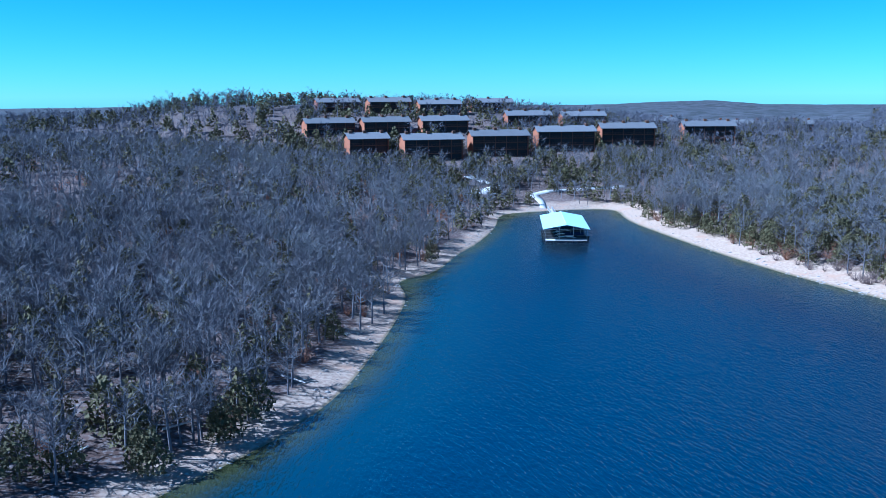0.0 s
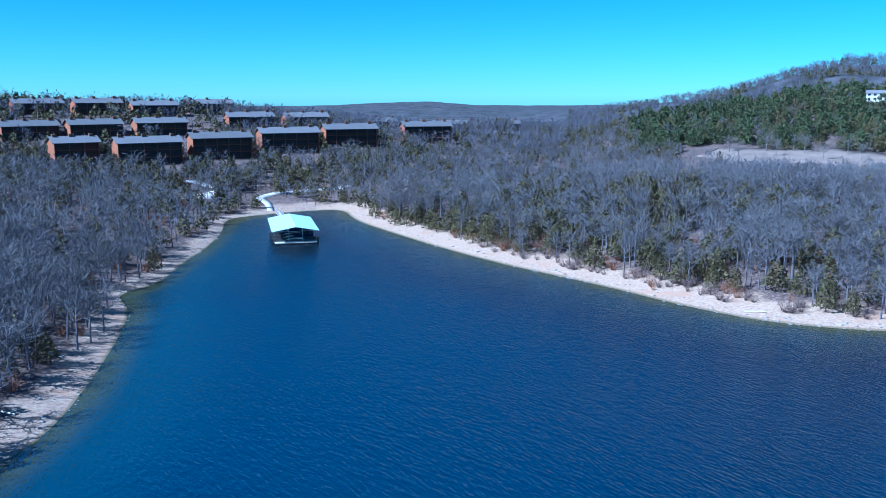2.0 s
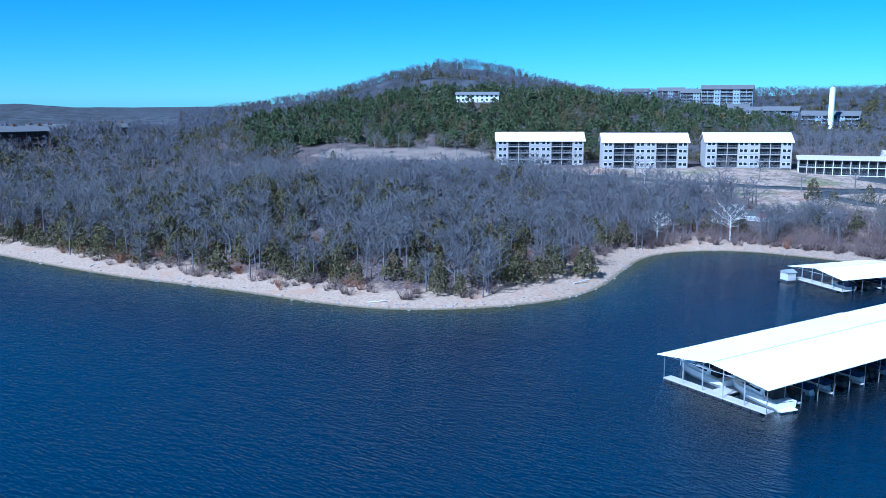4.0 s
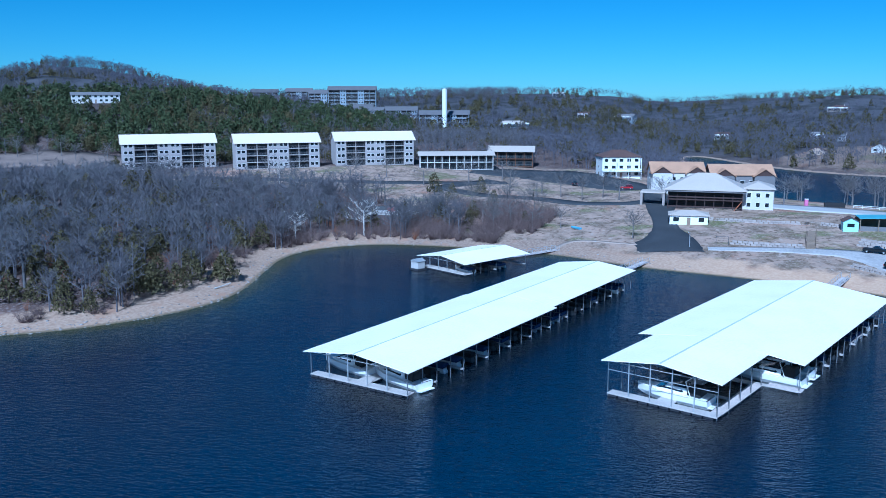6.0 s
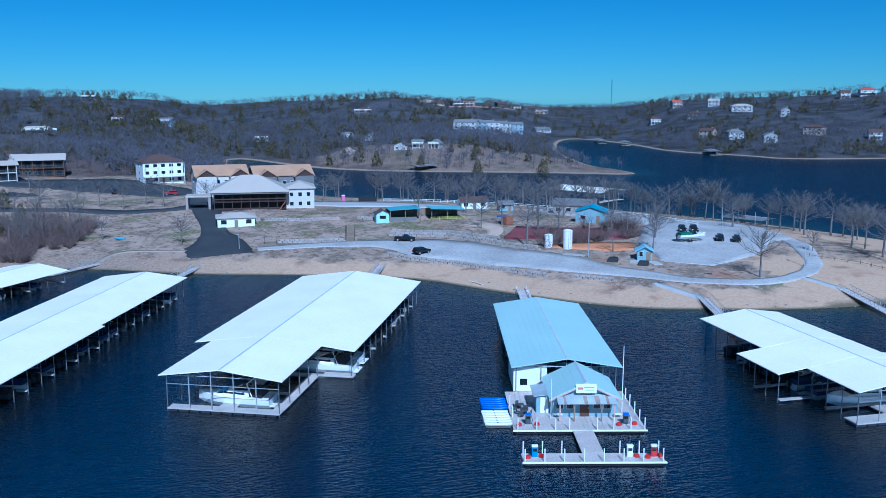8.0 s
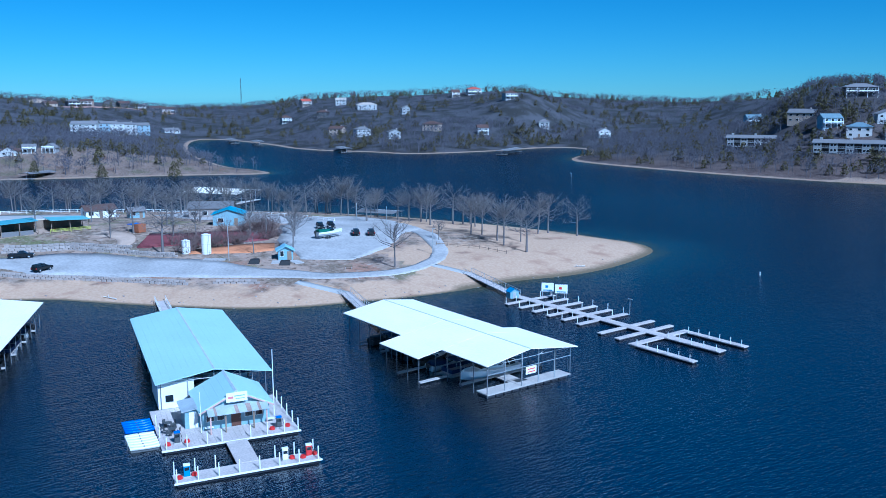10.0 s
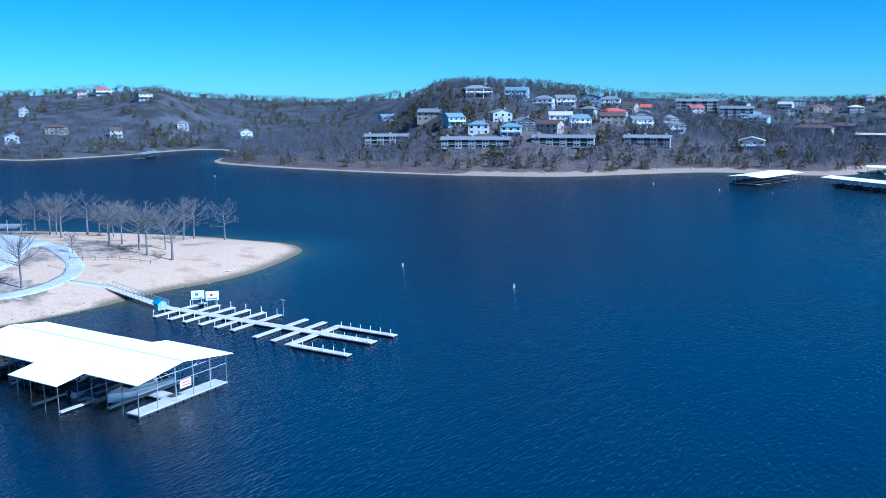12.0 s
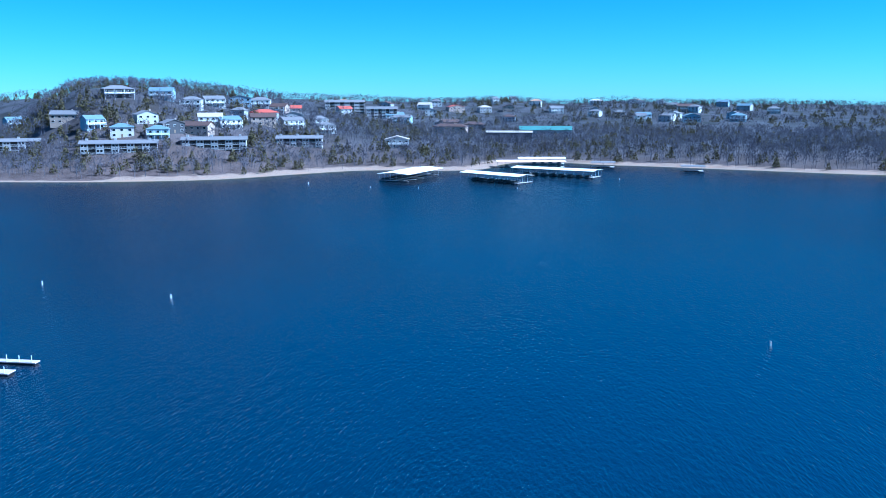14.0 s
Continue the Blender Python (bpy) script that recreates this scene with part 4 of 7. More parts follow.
def store():
    ob = thing("lakeside_store", local(0, 0, 0.5), "grey-blue metal-sided dock store with a pale teal gable roof", "shop")
    x0, x1, y0, y1, eave, peak, xm = -3.1, 5.1, -8.8, -1.0, 2.55, 4.55, 1.0
    t = 0.16
    part("side_wall", boxed(x0, x0 + t, y0 + t, y1 - t, 0, eave), TEAL_WALL, ob)
    part("side_wall", boxed(x1 - t, x1, y0 + t, y1 - t, 0, eave), TEAL_WALL, ob)
    for yy in (y0, y1 - t):
        part("gable_wall", prism(bmesh.new(), [(x0, 0), (x1, 0), (x1, eave), (xm, peak), (x0, eave)], yy, yy + t), TEAL_WALL, ob)
    s = (peak - eave) / (xm - x0)
    for xe in (x0 - 0.5, x1 + 0.5):
        ze = peak - s * abs(xe - xm)
        part("roof_panel", prism(bmesh.new(), [(xm, peak + 0.06), (xe, ze + 0.06), (xe, ze + 0.16), (xm, peak + 0.16)], y0 - 0.6, y1 + 0.5), ROOF_TEAL, ob)
        part("gable_trim", prism(bmesh.new(), [(xm, peak - 0.14), (xe, ze - 0.14), (xe, ze + 0.05), (xm, peak + 0.05)], y0 - 0.66, y0 - 0.58), TRIM_PINK, ob, "faded pink gable trim")
    part("ridge_cap", prism(bmesh.new(), [(xm - 0.22, peak + 0.08), (xm, peak + 0.22), (xm + 0.22, peak + 0.08)], y0 - 0.62, y1 + 0.52), RIDGE_CAP, ob)
    d = part("door", boxed(0.35, 1.55, y0 - 0.05, y0 - 0.01, 0.02, 2.1), DOOR_BROWN, ob, "dark brown entrance door")
    part("door_handle", rod(bmesh.new(), (1.42, y0 - 0.1, 1.0), (1.42, y0 - 0.1, 1.25), 0.03), STEEL, d)
    for wx in (-2.2, -0.9, 2.5, 3.8):
        w = part("window", boxed(wx - 0.5, wx + 0.5, y0 - 0.06, y0 - 0.01, 1.0, 1.85), WHITE, ob)
        part("pane", boxed(wx - 0.43, wx + 0.43, y0 - 0.075, y0 - 0.062, 1.07, 1.78), GLASS, w)
    slope = pose(0, y0 - 0.05, 2.95, 17, 0, 0)
    aw = part("awning", box(bmesh.new(), x0 + 0.4, x1 - 0.4, -2.1, 0, 0, 0.06, m=slope), TIN, ob, "rust-streaked corrugated tin awning")
    for rx, rw in ((-1.9, 0.3), (0.6, 0.45), (2.0, 0.6), (3.4, 0.35)):
        part("rusted_sheet", box(bmesh.new(), rx, rx + rw, -2.12, -0.35 - 0.2 * rw, 0.062, 0.075, m=slope), RUSTED, aw)
    for px in (x0 + 0.7, -0.6, 2.8, x1 - 0.7):
        part("awning_post", boxed(px - 0.08, px + 0.08, y0 - 1.8, y0 - 1.64, 0, 2.37), TRIM_PINK if px in (x0 + 0.7, x1 - 0.7) else TIMBER, ob)
    sg = part("sign_board", boxed(-0.3, 2.3, y0 - 0.75, y0 - 0.67, 3.35, 4.55, 0.02), WHITE, ob, "white sign board on the gable")
    for bx, bz, bw, bh, mt in ((0.25, 3.95, 0.7, 0.3, FADED_RED), (1.35, 4.1, 1.3, 0.14, FADED_BLUE), (1.4, 3.75, 1.1, 0.10, FADED_BLUE)):
        part("lettering_bar", boxed(bx - bw / 2, bx + bw / 2, y0 - 0.765, y0 - 0.752, bz - bh / 2, bz + bh / 2), mt, sg)
    sg = part("sign_board", boxed(0.0, 2.0, y0 - 0.06, y0 - 0.01, 3.02, 3.32, 0.02), WHITE, ob)
    part("lettering_bar", boxed(0.25, 1.75, y0 - 0.075, y0 - 0.062, 3.1, 3.22), NAVY, sg)
    # lean-to annex with its white door
    an = part("annex", boxed(-5.0, x0 - 0.01, -7.4, -3.4, 0, 2.2), TEAL_WALL, ob)
    part("annex_roof", prism(bmesh.new(), [(-5.4, 2.22), (x0 - 0.02, 2.5), (x0 - 0.02, 2.58), (-5.4, 2.30)], -7.7, -3.2), TIN, an)
    part("white_door", boxed(-4.5, -3.5, -7.46, -7.41, 0.02, 2.05), WHITE, an)
    for lx in (-2.8, 4.7):
        part("bench", boxed(lx - 0.1, lx + 0.9, y0 - 0.6, y0 - 0.1, 0.38, 0.46), WHITE, ob)
    return ob


TRIM_PINK = surface("faded_pink_trim", (0.55, 0.36, 0.31), 0.7)
DOOR_BROWN = surface("brown_door", (0.10, 0.045, 0.03), 0.5)
FADED_RED = surface("faded_red_print", (0.55, 0.20, 0.20), 0.6)
FADED_BLUE = surface("faded_blue_print", (0.30, 0.42, 0.48), 0.6)
RUSTED = surface("rust_streaked_tin", (0.34, 0.25, 0.215), 0.7, 0.1, 0.35, 2.5, 0.6, 0.2)
TIN = surface("dull_tin", (0.52, 0.57, 0.60), 0.5, 0.3, 0.15, 2.5, 0.6, 0.2)
SIGN_BLUE = surface("sign_blue", (0.05, 0.22, 0.45), 0.5)
store()
# white end wall of the dock's storeroom, beside the store
_ob = thing("storeroom", local(0, 0, 0.5), "white-walled storeroom under the teal dock roof", "store room")
part("wall", boxed(-7.2, -2.6, 0.95, 1.1, 0, 3.75), WHITE, _ob)
part("side_wall", boxed(-7.2, -7.05, 1.11, 9.0, 0, 3.7), WHITE, _ob)
part("hatch", boxed(-6.3, -5.3, 0.90, 0.945, 0.9, 1.8), GLASS, _ob)


def fuel_pump(m, body, label):
    ob = thing("fuel_pump", m, label, "fuel pump", "fuel pumps on the dock")
    part("plinth", boxed(-0.45, 0.45, -0.3, 0.3, 0, 0.12, 0.02), CONCRETE, ob)
    c = part("cabinet", boxed(-0.32, 0.32, -0.2, 0.2, 0.12, 1.3, 0.04), body, ob)
    part("screen", boxed(-0.24, 0.24, -0.222, -0.205, 0.8, 1.15), GLASS, c)
    part("hood", boxed(-0.35, 0.35, -0.23, 0.23, 1.3, 1.5, 0.03), WHITE if body is not DARK_STEEL else BLUE, ob)
    bm = bmesh.new()
    rod(bm, (0.42, 0, 1.2), (0.55, -0.1, 0.6), 0.03, sides=5)
    rod(bm, (0.55, -0.1, 0.6), (0.42, -0.15, 0.2), 0.03, sides=5)
    part("hose", bm, BLACK, ob)
    return ob


fuel_pump(local(-6.5, -11.6, 0.5), DARK_STEEL, "dark fuel pump with a blue hood on the store deck")
fuel_pump(local(5.6, -11.6, 0.5), DARK_STEEL, "dark fuel pump beside the store's flagpole")
fuel_pump(local(-6.8, -21.6, 0.5), SIGN_BLUE, "blue fuel pump on the outer fuelling dock")
fuel_pump(local(3.9, -21.6, 0.5), WHITE, "white and blue fuel pump on the outer dock")
fuel_pump(local(6.6, -21.6, 0.5), RED, "red fuel pump on the outer fuelling dock")
_reel = None
for _x, _y in ((-7.6, -11.9), (-5.4, -11.7), (4.7, -11.9), (6.7, -11.6), (-7.6, -21.8), (-6.0, -21.5), (4.7, -21.5), (5.9, -21.8), (7.3, -21.4)):
    if _reel is None:
        _reel = thing("hose_reel", local(_x, _y, 0.5), "red coiled fuel hose lying on the deck", "hose", "red hoses")
        _bm = bmesh.new()
        for _k in range(3):
            for _s in range(10):
                _a, _b = _s * 0.6283, (_s + 1) * 0.6283
                _r = 0.3 - 0.03 * _k
                rod(_bm, (_r * math.cos(_a), _r * math.sin(_a), 0.07 + 0.11 * _k), (_r * math.cos(_b), _r * math.sin(_b), 0.07 + 0.11 * _k), 0.06, sides=5)
        part("coil", _bm, RED, _reel)
    else:
        copy_thing(_reel, local(_x, _y, 0.5))
_ob = thing("flagpole", local(6.05, -7.2, 0.5), "tall white flagpole beside the store", "flagpole")
part("pole", rod(bmesh.new(), (0, 0, 0), (0, 0, 8.6), 0.07, 0.04, 8), WHITE, _ob)
part("finial", rod(bmesh.new(), (0, 0, 8.6), (0, 0, 8.75), 0.09, 0.03, 8), STEEL, _ob)
part("foot", boxed(-0.2, 0.2, -0.2, 0.2, 0, 0.1), STEEL, _ob)
_ob = thing("light_mast", local(-3.4, -9.5, 0.5), "slim white mast at the store's corner", "mast")
part("pole", rod(bmesh.new(), (0, 0, 0), (0, 0, 5.2), 0.05, 0.035, 6), WHITE, _ob)


def patio_table(m):
    ob = thing("patio_table", m, "dark round metal patio table with chairs on the deck", "table", "patio tables")
    part("top", rod(bmesh.new(), (0, 0, 0.70), (0, 0, 0.74), 0.5, sides=14), DARK_STEEL, ob)
    part("leg", rod(bmesh.new(), (0, 0, 0), (0, 0, 0.70), 0.05), DARK_STEEL, ob)
    for k in range(4):
        a = k * 1.57 + 0.4
        bm = box(bmesh.new(), -0.22, 0.22, -0.22, 0.22, 0.40, 0.45, m=pose(0.8 * math.cos(a), 0.8 * math.sin(a), 0, 0, 0, math.degrees(a)))
        box(bm, 0.18, 0.22, -0.22, 0.22, 0.45, 0.9, m=pose(0.8 * math.cos(a), 0.8 * math.sin(a), 0, 0, 0, math.degrees(a)))
        box(bm, -0.2, -0.16, -0.2, 0.2, 0.0, 0.4, m=pose(0.8 * math.cos(a), 0.8 * math.sin(a), 0, 0, 0, math.degrees(a)))
        part("chair", bm, DARK_STEEL, ob)
    return ob


_t = patio_table(local(-6.9, -6.2, 0.5))
copy_thing(_t, local(-6.7, -8.4, 0.5, 40))


def kayak(m, material, label, group):
    ob = thing("kayak", m, label, "kayak", group)
    rows = []
    for k in range(9):
        s = k / 8
        h = 0.38 * math.sin(math.pi * min(max(s, 0.03), 0.97)) ** 0.6
        rows.append([(-h, 3.4 * s, 0.20), (-h * 0.7, 3.4 * s, 0.03), (0, 3.4 * s, 0.0), (h * 0.7, 3.4 * s, 0.03), (h, 3.4 * s, 0.20), (h * 0.7, 3.4 * s, 0.33), (0, 3.4 * s, 0.36), (-h * 0.7, 3.4 * s, 0.33), (-h, 3.4 * s, 0.20)])
    part("hull", loft(rows), material, ob)
    part("seat", boxed(-0.13, 0.13, 1.5, 1.66, 0.34, 0.38, 0.01), DARK_STEEL, ob)
    return ob


_rack = thing("kayak_raft", local(0, 0, 0), "low floating raft that carries the kayaks", "raft")
part("platform", boxed(-11.7, -8.55, -11.5, -1.3, 0.02, 0.2, 0.04), DARK_STEEL, _rack)
_k1 = kayak(local(-12.0, -1.9, 0.21, -90), BLUE, "bright blue plastic kayak lying on the raft", "blue kayaks")
for _k in range(1, 5):
    copy_thing(_k1, local(-12.0 + 0.05 * _k, -1.9 - 0.86 * _k, 0.21, -90))
_k2 = kayak(local(-12.0, -6.7, 0.21, -90), WHITE, "white plastic kayak lying on the raft", "white kayaks")
for _k in range(1, 6):
    copy_thing(_k2, local(-12.0 + 0.05 * _k, -6.7 - 0.86 * _k, 0.21, -90))


# ---- uncovered finger pier ----
def finger_pier():
    ob = thing("finger_pier", Matrix.Identity(4), "uncovered grey floating pier with rows of narrow slips", "pier")
    y0 = -116.6
    part("spine", boxed(83.4, 133.0, y0 - 1.0, y0 + 1.0, 0.24, 0.42, 0.03), DECK_PALE, ob)
    part("spine_float", boxed(83.6, 132.8, y0 - 0.8, y0 + 0.8, -0.25, 0.23), FLOAT, ob)
    fingers = [(x, -110.4, -123.4) for x in (129.0, 125.1, 121.2, 117.3, 113.4, 109.5)] + [(103.0, -109.0, -123.2), (98.8, -108.8, -123.2)]
    for x, ya, yb in fingers:
        for a, b in ((y0 + 1.01, ya), (yb, y0 - 1.01)):
            f = part("finger", boxed(x - 0.55, x + 0.55, a, b, 0.22, 0.40, 0.03), DECK_PALE, ob)
            part("float", boxed(x - 0.45, x + 0.45, a + 0.2, b - 0.2, -0.25, 0.21), FLOAT, f)
    for a, b in ((y0 + 1.01, -108.0), (-122.6, y0 - 1.01)):
        part("cross_arm", boxed(94.2, 95.6, a, b, 0.22, 0.40, 0.03), DECK_PALE, ob)
    for y in (-108.6, -121.9):
        f = part("outer_arm", boxed(82.6, 94.19, y - 0.7, y + 0.7, 0.22, 0.40, 0.03), DECK_PALE, ob)
        part("float", boxed(82.8, 94.0, y - 0.5, y + 0.5, -0.25, 0.21), FLOAT, f)
    pipe = None
    spots = [(x + s * 0.45, y) for x, ya, yb in fingers[:6] for s in (1,) for y in (ya - 0.4, yb + 0.4, (ya + y0) / 2, (yb + y0) / 2)]
    spots += [(83.2 + 2.1 * k, y + s * 0.6) for k in range(6) for y in (-108.6, -121.9) for s in (1,)] + [(84.0 + 2.4 * k, y0 + 0.9) for k in range(5)]
    for x, y in spots:
        if pipe is None:
            pipe = part("tie_post", rod(bmesh.new(), (0, 0, 0.3), (0, 0, 1.5), 0.06, sides=6), WHITE, ob).data
            o = ob.children[-1]
        else:
            o = new("tie_post", pipe)
            o.parent = ob
        o.matrix_basis = Matrix.Translation((x, y, 0))
    return ob


finger_pier()
for _x, _y, _m in ((128.5, -121.1, SIGN_BLUE), (125.6, -122.1, RED)):
    _ob = thing("notice_board", heading(_x, _y, 0.40, 134), "white notice board on two posts at the pier", "sign", "pier notice boards")
    part("board", boxed(-1.25, 1.25, -0.04, 0.04, 1.1, 2.9, 0.02), WHITE, _ob)
    part("emblem", boxed(-0.45, 0.1, -0.06, -0.045, 1.9, 2.4), _m, _ob)
    part("lettering_bar", boxed(-0.9, 0.9, -0.06, -0.045, 1.3, 1.5), SIGN_BLUE, _ob)
    for _s in (-1, 1):
        part("post", boxed(_s * 1.0 - 0.05, _s * 1.0 + 0.05, 0.045, 0.14, -0.2, 2.9), STEEL, _ob)
_ob = thing("pier_lamp", heading(108.4, -123.0, 0.3, 0), "slim lamp post at the pier's edge", "lamp")
part("pole", rod(bmesh.new(), (0, 0, 0), (0, 0, 3.0), 0.05), STEEL, _ob)
part("head", boxed(-0.5, 0.5, -0.12, 0.12, 3.0, 3.12, 0.03), STEEL, _ob)


_ob = thing("pier_hut", heading(132.2, -114.9, 0.42, 100), "small sky-blue boarded hut at the foot of the pier", "hut")
part("wall", gable_body(bmesh.new(), -1.0, 1.0, -0.8, 0.8, 1.35, 0.6, "y", 0.0), TEAL_WALL, _ob)
for _s in (-1, 1):
    part("roof", prism(bmesh.new(), [(0, 1.97), (_s * 1.2, 1.26), (_s * 1.2, 1.34), (0, 2.05)], -0.95, 0.95), SIGN_BLUE, _ob)
part("door", boxed(-0.35, 0.35, -0.85, -0.805, 0, 1.3), STEEL, _ob)


def gangway(a, b, width, label, rail=WHITE):
    """A truss-sided footbridge from the shore to a dock."""
    a, b = Vector(a), Vector(b)
    ob = thing("gangway", Matrix.Translation(a), label, "gangway", "gangways")
    d = b - a
    n = Vector((-d.y, d.x, 0)).normalized() * width / 2
    bm = bmesh.new()
    c = [bm.verts.new(p) for p in (n, -n, d - n, d + n)]
    bm.faces.new(c)
    r = bmesh.ops.extrude_face_region(bm, geom=bm.faces[:])
    bmesh.ops.translate(bm, vec=(0, 0, -0.15), verts=[v for v in r["geom"] if isinstance(v, bmesh.types.BMVert)])
    part("walkway", bm, DECK_PALE, ob)
    steps = max(2, int(d.length / 1.5))
    for s in (n, -n):
        bm = bmesh.new()
        up = Vector((0, 0, 1.05))
        rod(bm, s + up, d + s + up, 0.045, sides=5)
        for k in range(steps + 1):
            p = d * (k / steps) + s
            rod(bm, p, p + up, 0.04, sides=5)
            if k < steps:
                rod(bm, p, d * ((k + 1) / steps) + s + up, 0.03, sides=4)
        part("railing", bm, rail, ob)
    return ob


gangway((224.5, 33.5, level(224.5, 33.5) + 0.1), (209.0, 45.2, 0.6), 1.6, "steel gangway from the cove bank to the small dock", STEEL)
gangway((213.5, 10.5, level(213.5, 10.5) + 0.1), (187.5, 19.6, 0.6), 1.8, "blue-grey steel gangway to the long dock", STEEL)
gangway((203.5, -32.5, level(203.5, -32.5) + 0.1), (174.0, -21.6, 0.6), 1.8, "blue-grey steel gangway to the wide dock", STEEL)
gangway((173.0, -57.0, level(173.0, -57.0) + 0.1), (145.4, -50.4, 0.6), 2.0, "white-railed gangway to the store dock")
gangway((155.5, -89.5, level(155.5, -89.5) + 0.1), (127.0, -81.0, 0.6), 2.2, "lattice steel gangway to the south dock", STEEL)
gangway((154.5, -121.0, level(154.5, -121.0) + 0.1), (133.0, -116.6, 0.5), 2.0, "steel gangway to the finger pier", STEEL)
gangway((80, 297, level(80, 297) + 0.1), (73.0, 257.4, 0.6), 1.5, "narrow gangway to the cove dock", STEEL)
_ob = thing("dock_shed", on_dock(dock_small, -6.0, -1.6, 0.0), "small grey shed floating before the small dock", "shed")
part("raft", boxed(-1.5, 1.5, -1.4, 1.4, -0.2, 0.4), FLOAT, _ob)
part("walls", boxed(-1.2, 1.2, -1.1, 1.1, 0.41, 2.1, 0.03), CONCRETE, _ob)
part("roof", prism(bmesh.new(), [(-1.4, 2.12), (0, 2.7), (1.4, 2.12)], -1.3, 1.3), STEEL, _ob)
_ob = thing("dock_sign", on_dock(dock_south, 0.6, 0.52, 0.0), "white notice sign hung on the dock front", "sign")
part("board", boxed(-1.0, 1.0, 0, 0.05, 2.05, 3.15, 0.02), WHITE, _ob)
part("lettering_bar", boxed(-0.7, 0.7, -0.02, -0.005, 2.7, 2.85), RED, _ob)
part("lettering_bar", boxed(-0.7, 0.7, -0.02, -0.005, 2.3, 2.45), RED, _ob)
for _x, _y in ((116.0, -176.1), (81.9, -167.4), (-32.6, -148), (122, -401), (89, -388), (67, -388), (23, -394), (-25, -443), (330, -330)):
    _ob = thing("marker_buoy", pose(_x, _y, 0), "white cylindrical marker buoy floating on the lake", "buoy", "marker buoys")
    part("body", rod(bmesh.new(), (0, 0, -0.3), (0, 0, 0.8), 0.14, 0.12, 10), WHITE, _ob)
    part("band", rod(bmesh.new(), (0, 0, 0.45), (0, 0, 0.56), 0.142, sides=10), RUST_ROOF, _ob)

# ---- roads, yards and walls of the marina ----
def strip(name, label, rows, material, columns=2, lift=0.10, kind="structure"):
    """A road laid over the ground along a line of places and widths."""
    p = np.array(rows, float)
    t = np.concatenate([[0], np.cumsum(np.hypot(*np.diff(p[:, :2], axis=0).T))])
    s = np.arange(0, t[-1], 2.0)
    s = np.append(s, t[-1])
    q = np.stack([np.interp(s, t, p[:, k]) for k in range(3)], 1)
    for _ in range(3):
        q[1:-1] = (q[:-2] + 2 * q[1:-1] + q[2:]) / 4
    d = np.gradient(q[:, :2], axis=0)
    d /= np.linalg.norm(d, axis=1)[:, None] + 1e-9
    n = np.stack([d[:, 1], -d[:, 0]], 1)
    g = np.random.RandomState(len(rows))
    edge = np.stack([np.convolve(g.normal(size=len(q) + 6), np.ones(7) / 7, "valid") for _ in range(2)], 1)
    edge = 1 + 0.16 * edge + 0.015 * g.normal(size=edge.shape)
    verts, faces = [], []
    for i in range(len(q)):
        for c in range(columns + 1):
            f = c / columns * 2 - 1
            w = q[i, 2] / 2 * f * (edge[i, 0] if f < 0 else edge[i, 1])
            x, y = q[i, 0] + n[i, 0] * w, q[i, 1] + n[i, 1] * w
            verts.append((x, y, 0))
    z = ground(np.array([v[0] for v in verts]), np.array([v[1] for v in verts])) + lift
    verts = [(v[0], v[1], zz) for v, zz in zip(verts, z)]
    k = columns + 1
    for i in range(len(q) - 1):
        for c in range(columns):
            a = i * k + c
            faces.append((a, a + 1, a + k + 1, a + k))
    rim = list(range(0, len(verts), k)) + list(range(len(verts) - 1, 0, -k))
    base = len(verts)
    verts += [(verts[i][0], verts[i][1], verts[i][2] - 0.6) for i in rim]
    for j in range(len(rim)):
        j2 = (j + 1) % len(rim)
        faces.append((rim[j], rim[j2], base + j2, base + j))
    return tagged(place_mesh(name, verts, faces, material, True), label, "road", kind=kind)


strip("road", "dark asphalt boat ramp and drive up to the lodge", [(222, 5, 15), (228, 5.5, 16), (238, 6, 12), (252, 7, 7), (270, 8.5, 7), (286, 10, 9), (305, 12, 10), (326, 14, 10)], ASPHALT, 4)
strip("road", "dark asphalt car park between the motel and the lodge", [(368, 92, 22), (370, 62, 32), (354, 40, 34), (336, 18, 24)], ASPHALT, 4, 0.14)
strip("road", "narrow asphalt lane along the lawn", [(302, 12, 6), (291, 20, 6), (288, 36, 6), (296, 52, 6.5), (298, 70, 7), (312, 92, 7), (340, 76, 8)], ASPHALT, 2, 0.18)
strip("road", "asphalt lane before the white apartment houses", [(336, 70, 7), (318, 110, 6), (310, 140, 6), (304, 180, 6), (300, 212, 6), (290, 250, 6)], ASPHALT, 2, 0.22)
strip("road", "pale gravel road along the terraced bank", [(226, -4, 4), (227, -20, 5), (225, -36, 8), (217, -47, 19), (206, -57, 21), (193, -69, 16), (178, -80, 9), (167, -91, 4.5), (161.5, -104, 4), (162, -112, 4), (166.5, -121, 4), (175, -129, 4.5), (190, -136, 5), (220, -146, 5)], GRAVEL, 5)
strip("road", "pale gravel boat yard", [(180, -99, 12), (192, -108, 25), (205, -118, 34), (218, -128, 38), (232, -136, 28), (246, -138, 14)], GRAVEL, 9, 0.16)
strip("road", "pale gravel yard above the cove", [(284, -100, 16), (268, -108, 24), (250, -116, 24), (234, -124, 18)], GRAVEL, 4, 0.13)
strip("pavement", "pale concrete terrace beside the lodge", [(304, -25, 22), (303, -40, 26), (298, -56, 22), (288, -84, 9)], CONCRETE, 4)
strip("road", "bright gravel lane at the back of the cove", [(52, 322, 7), (64, 325, 8), (70, 334, 4), (60, 350, 4)], GRAVEL, 2, 0.2)
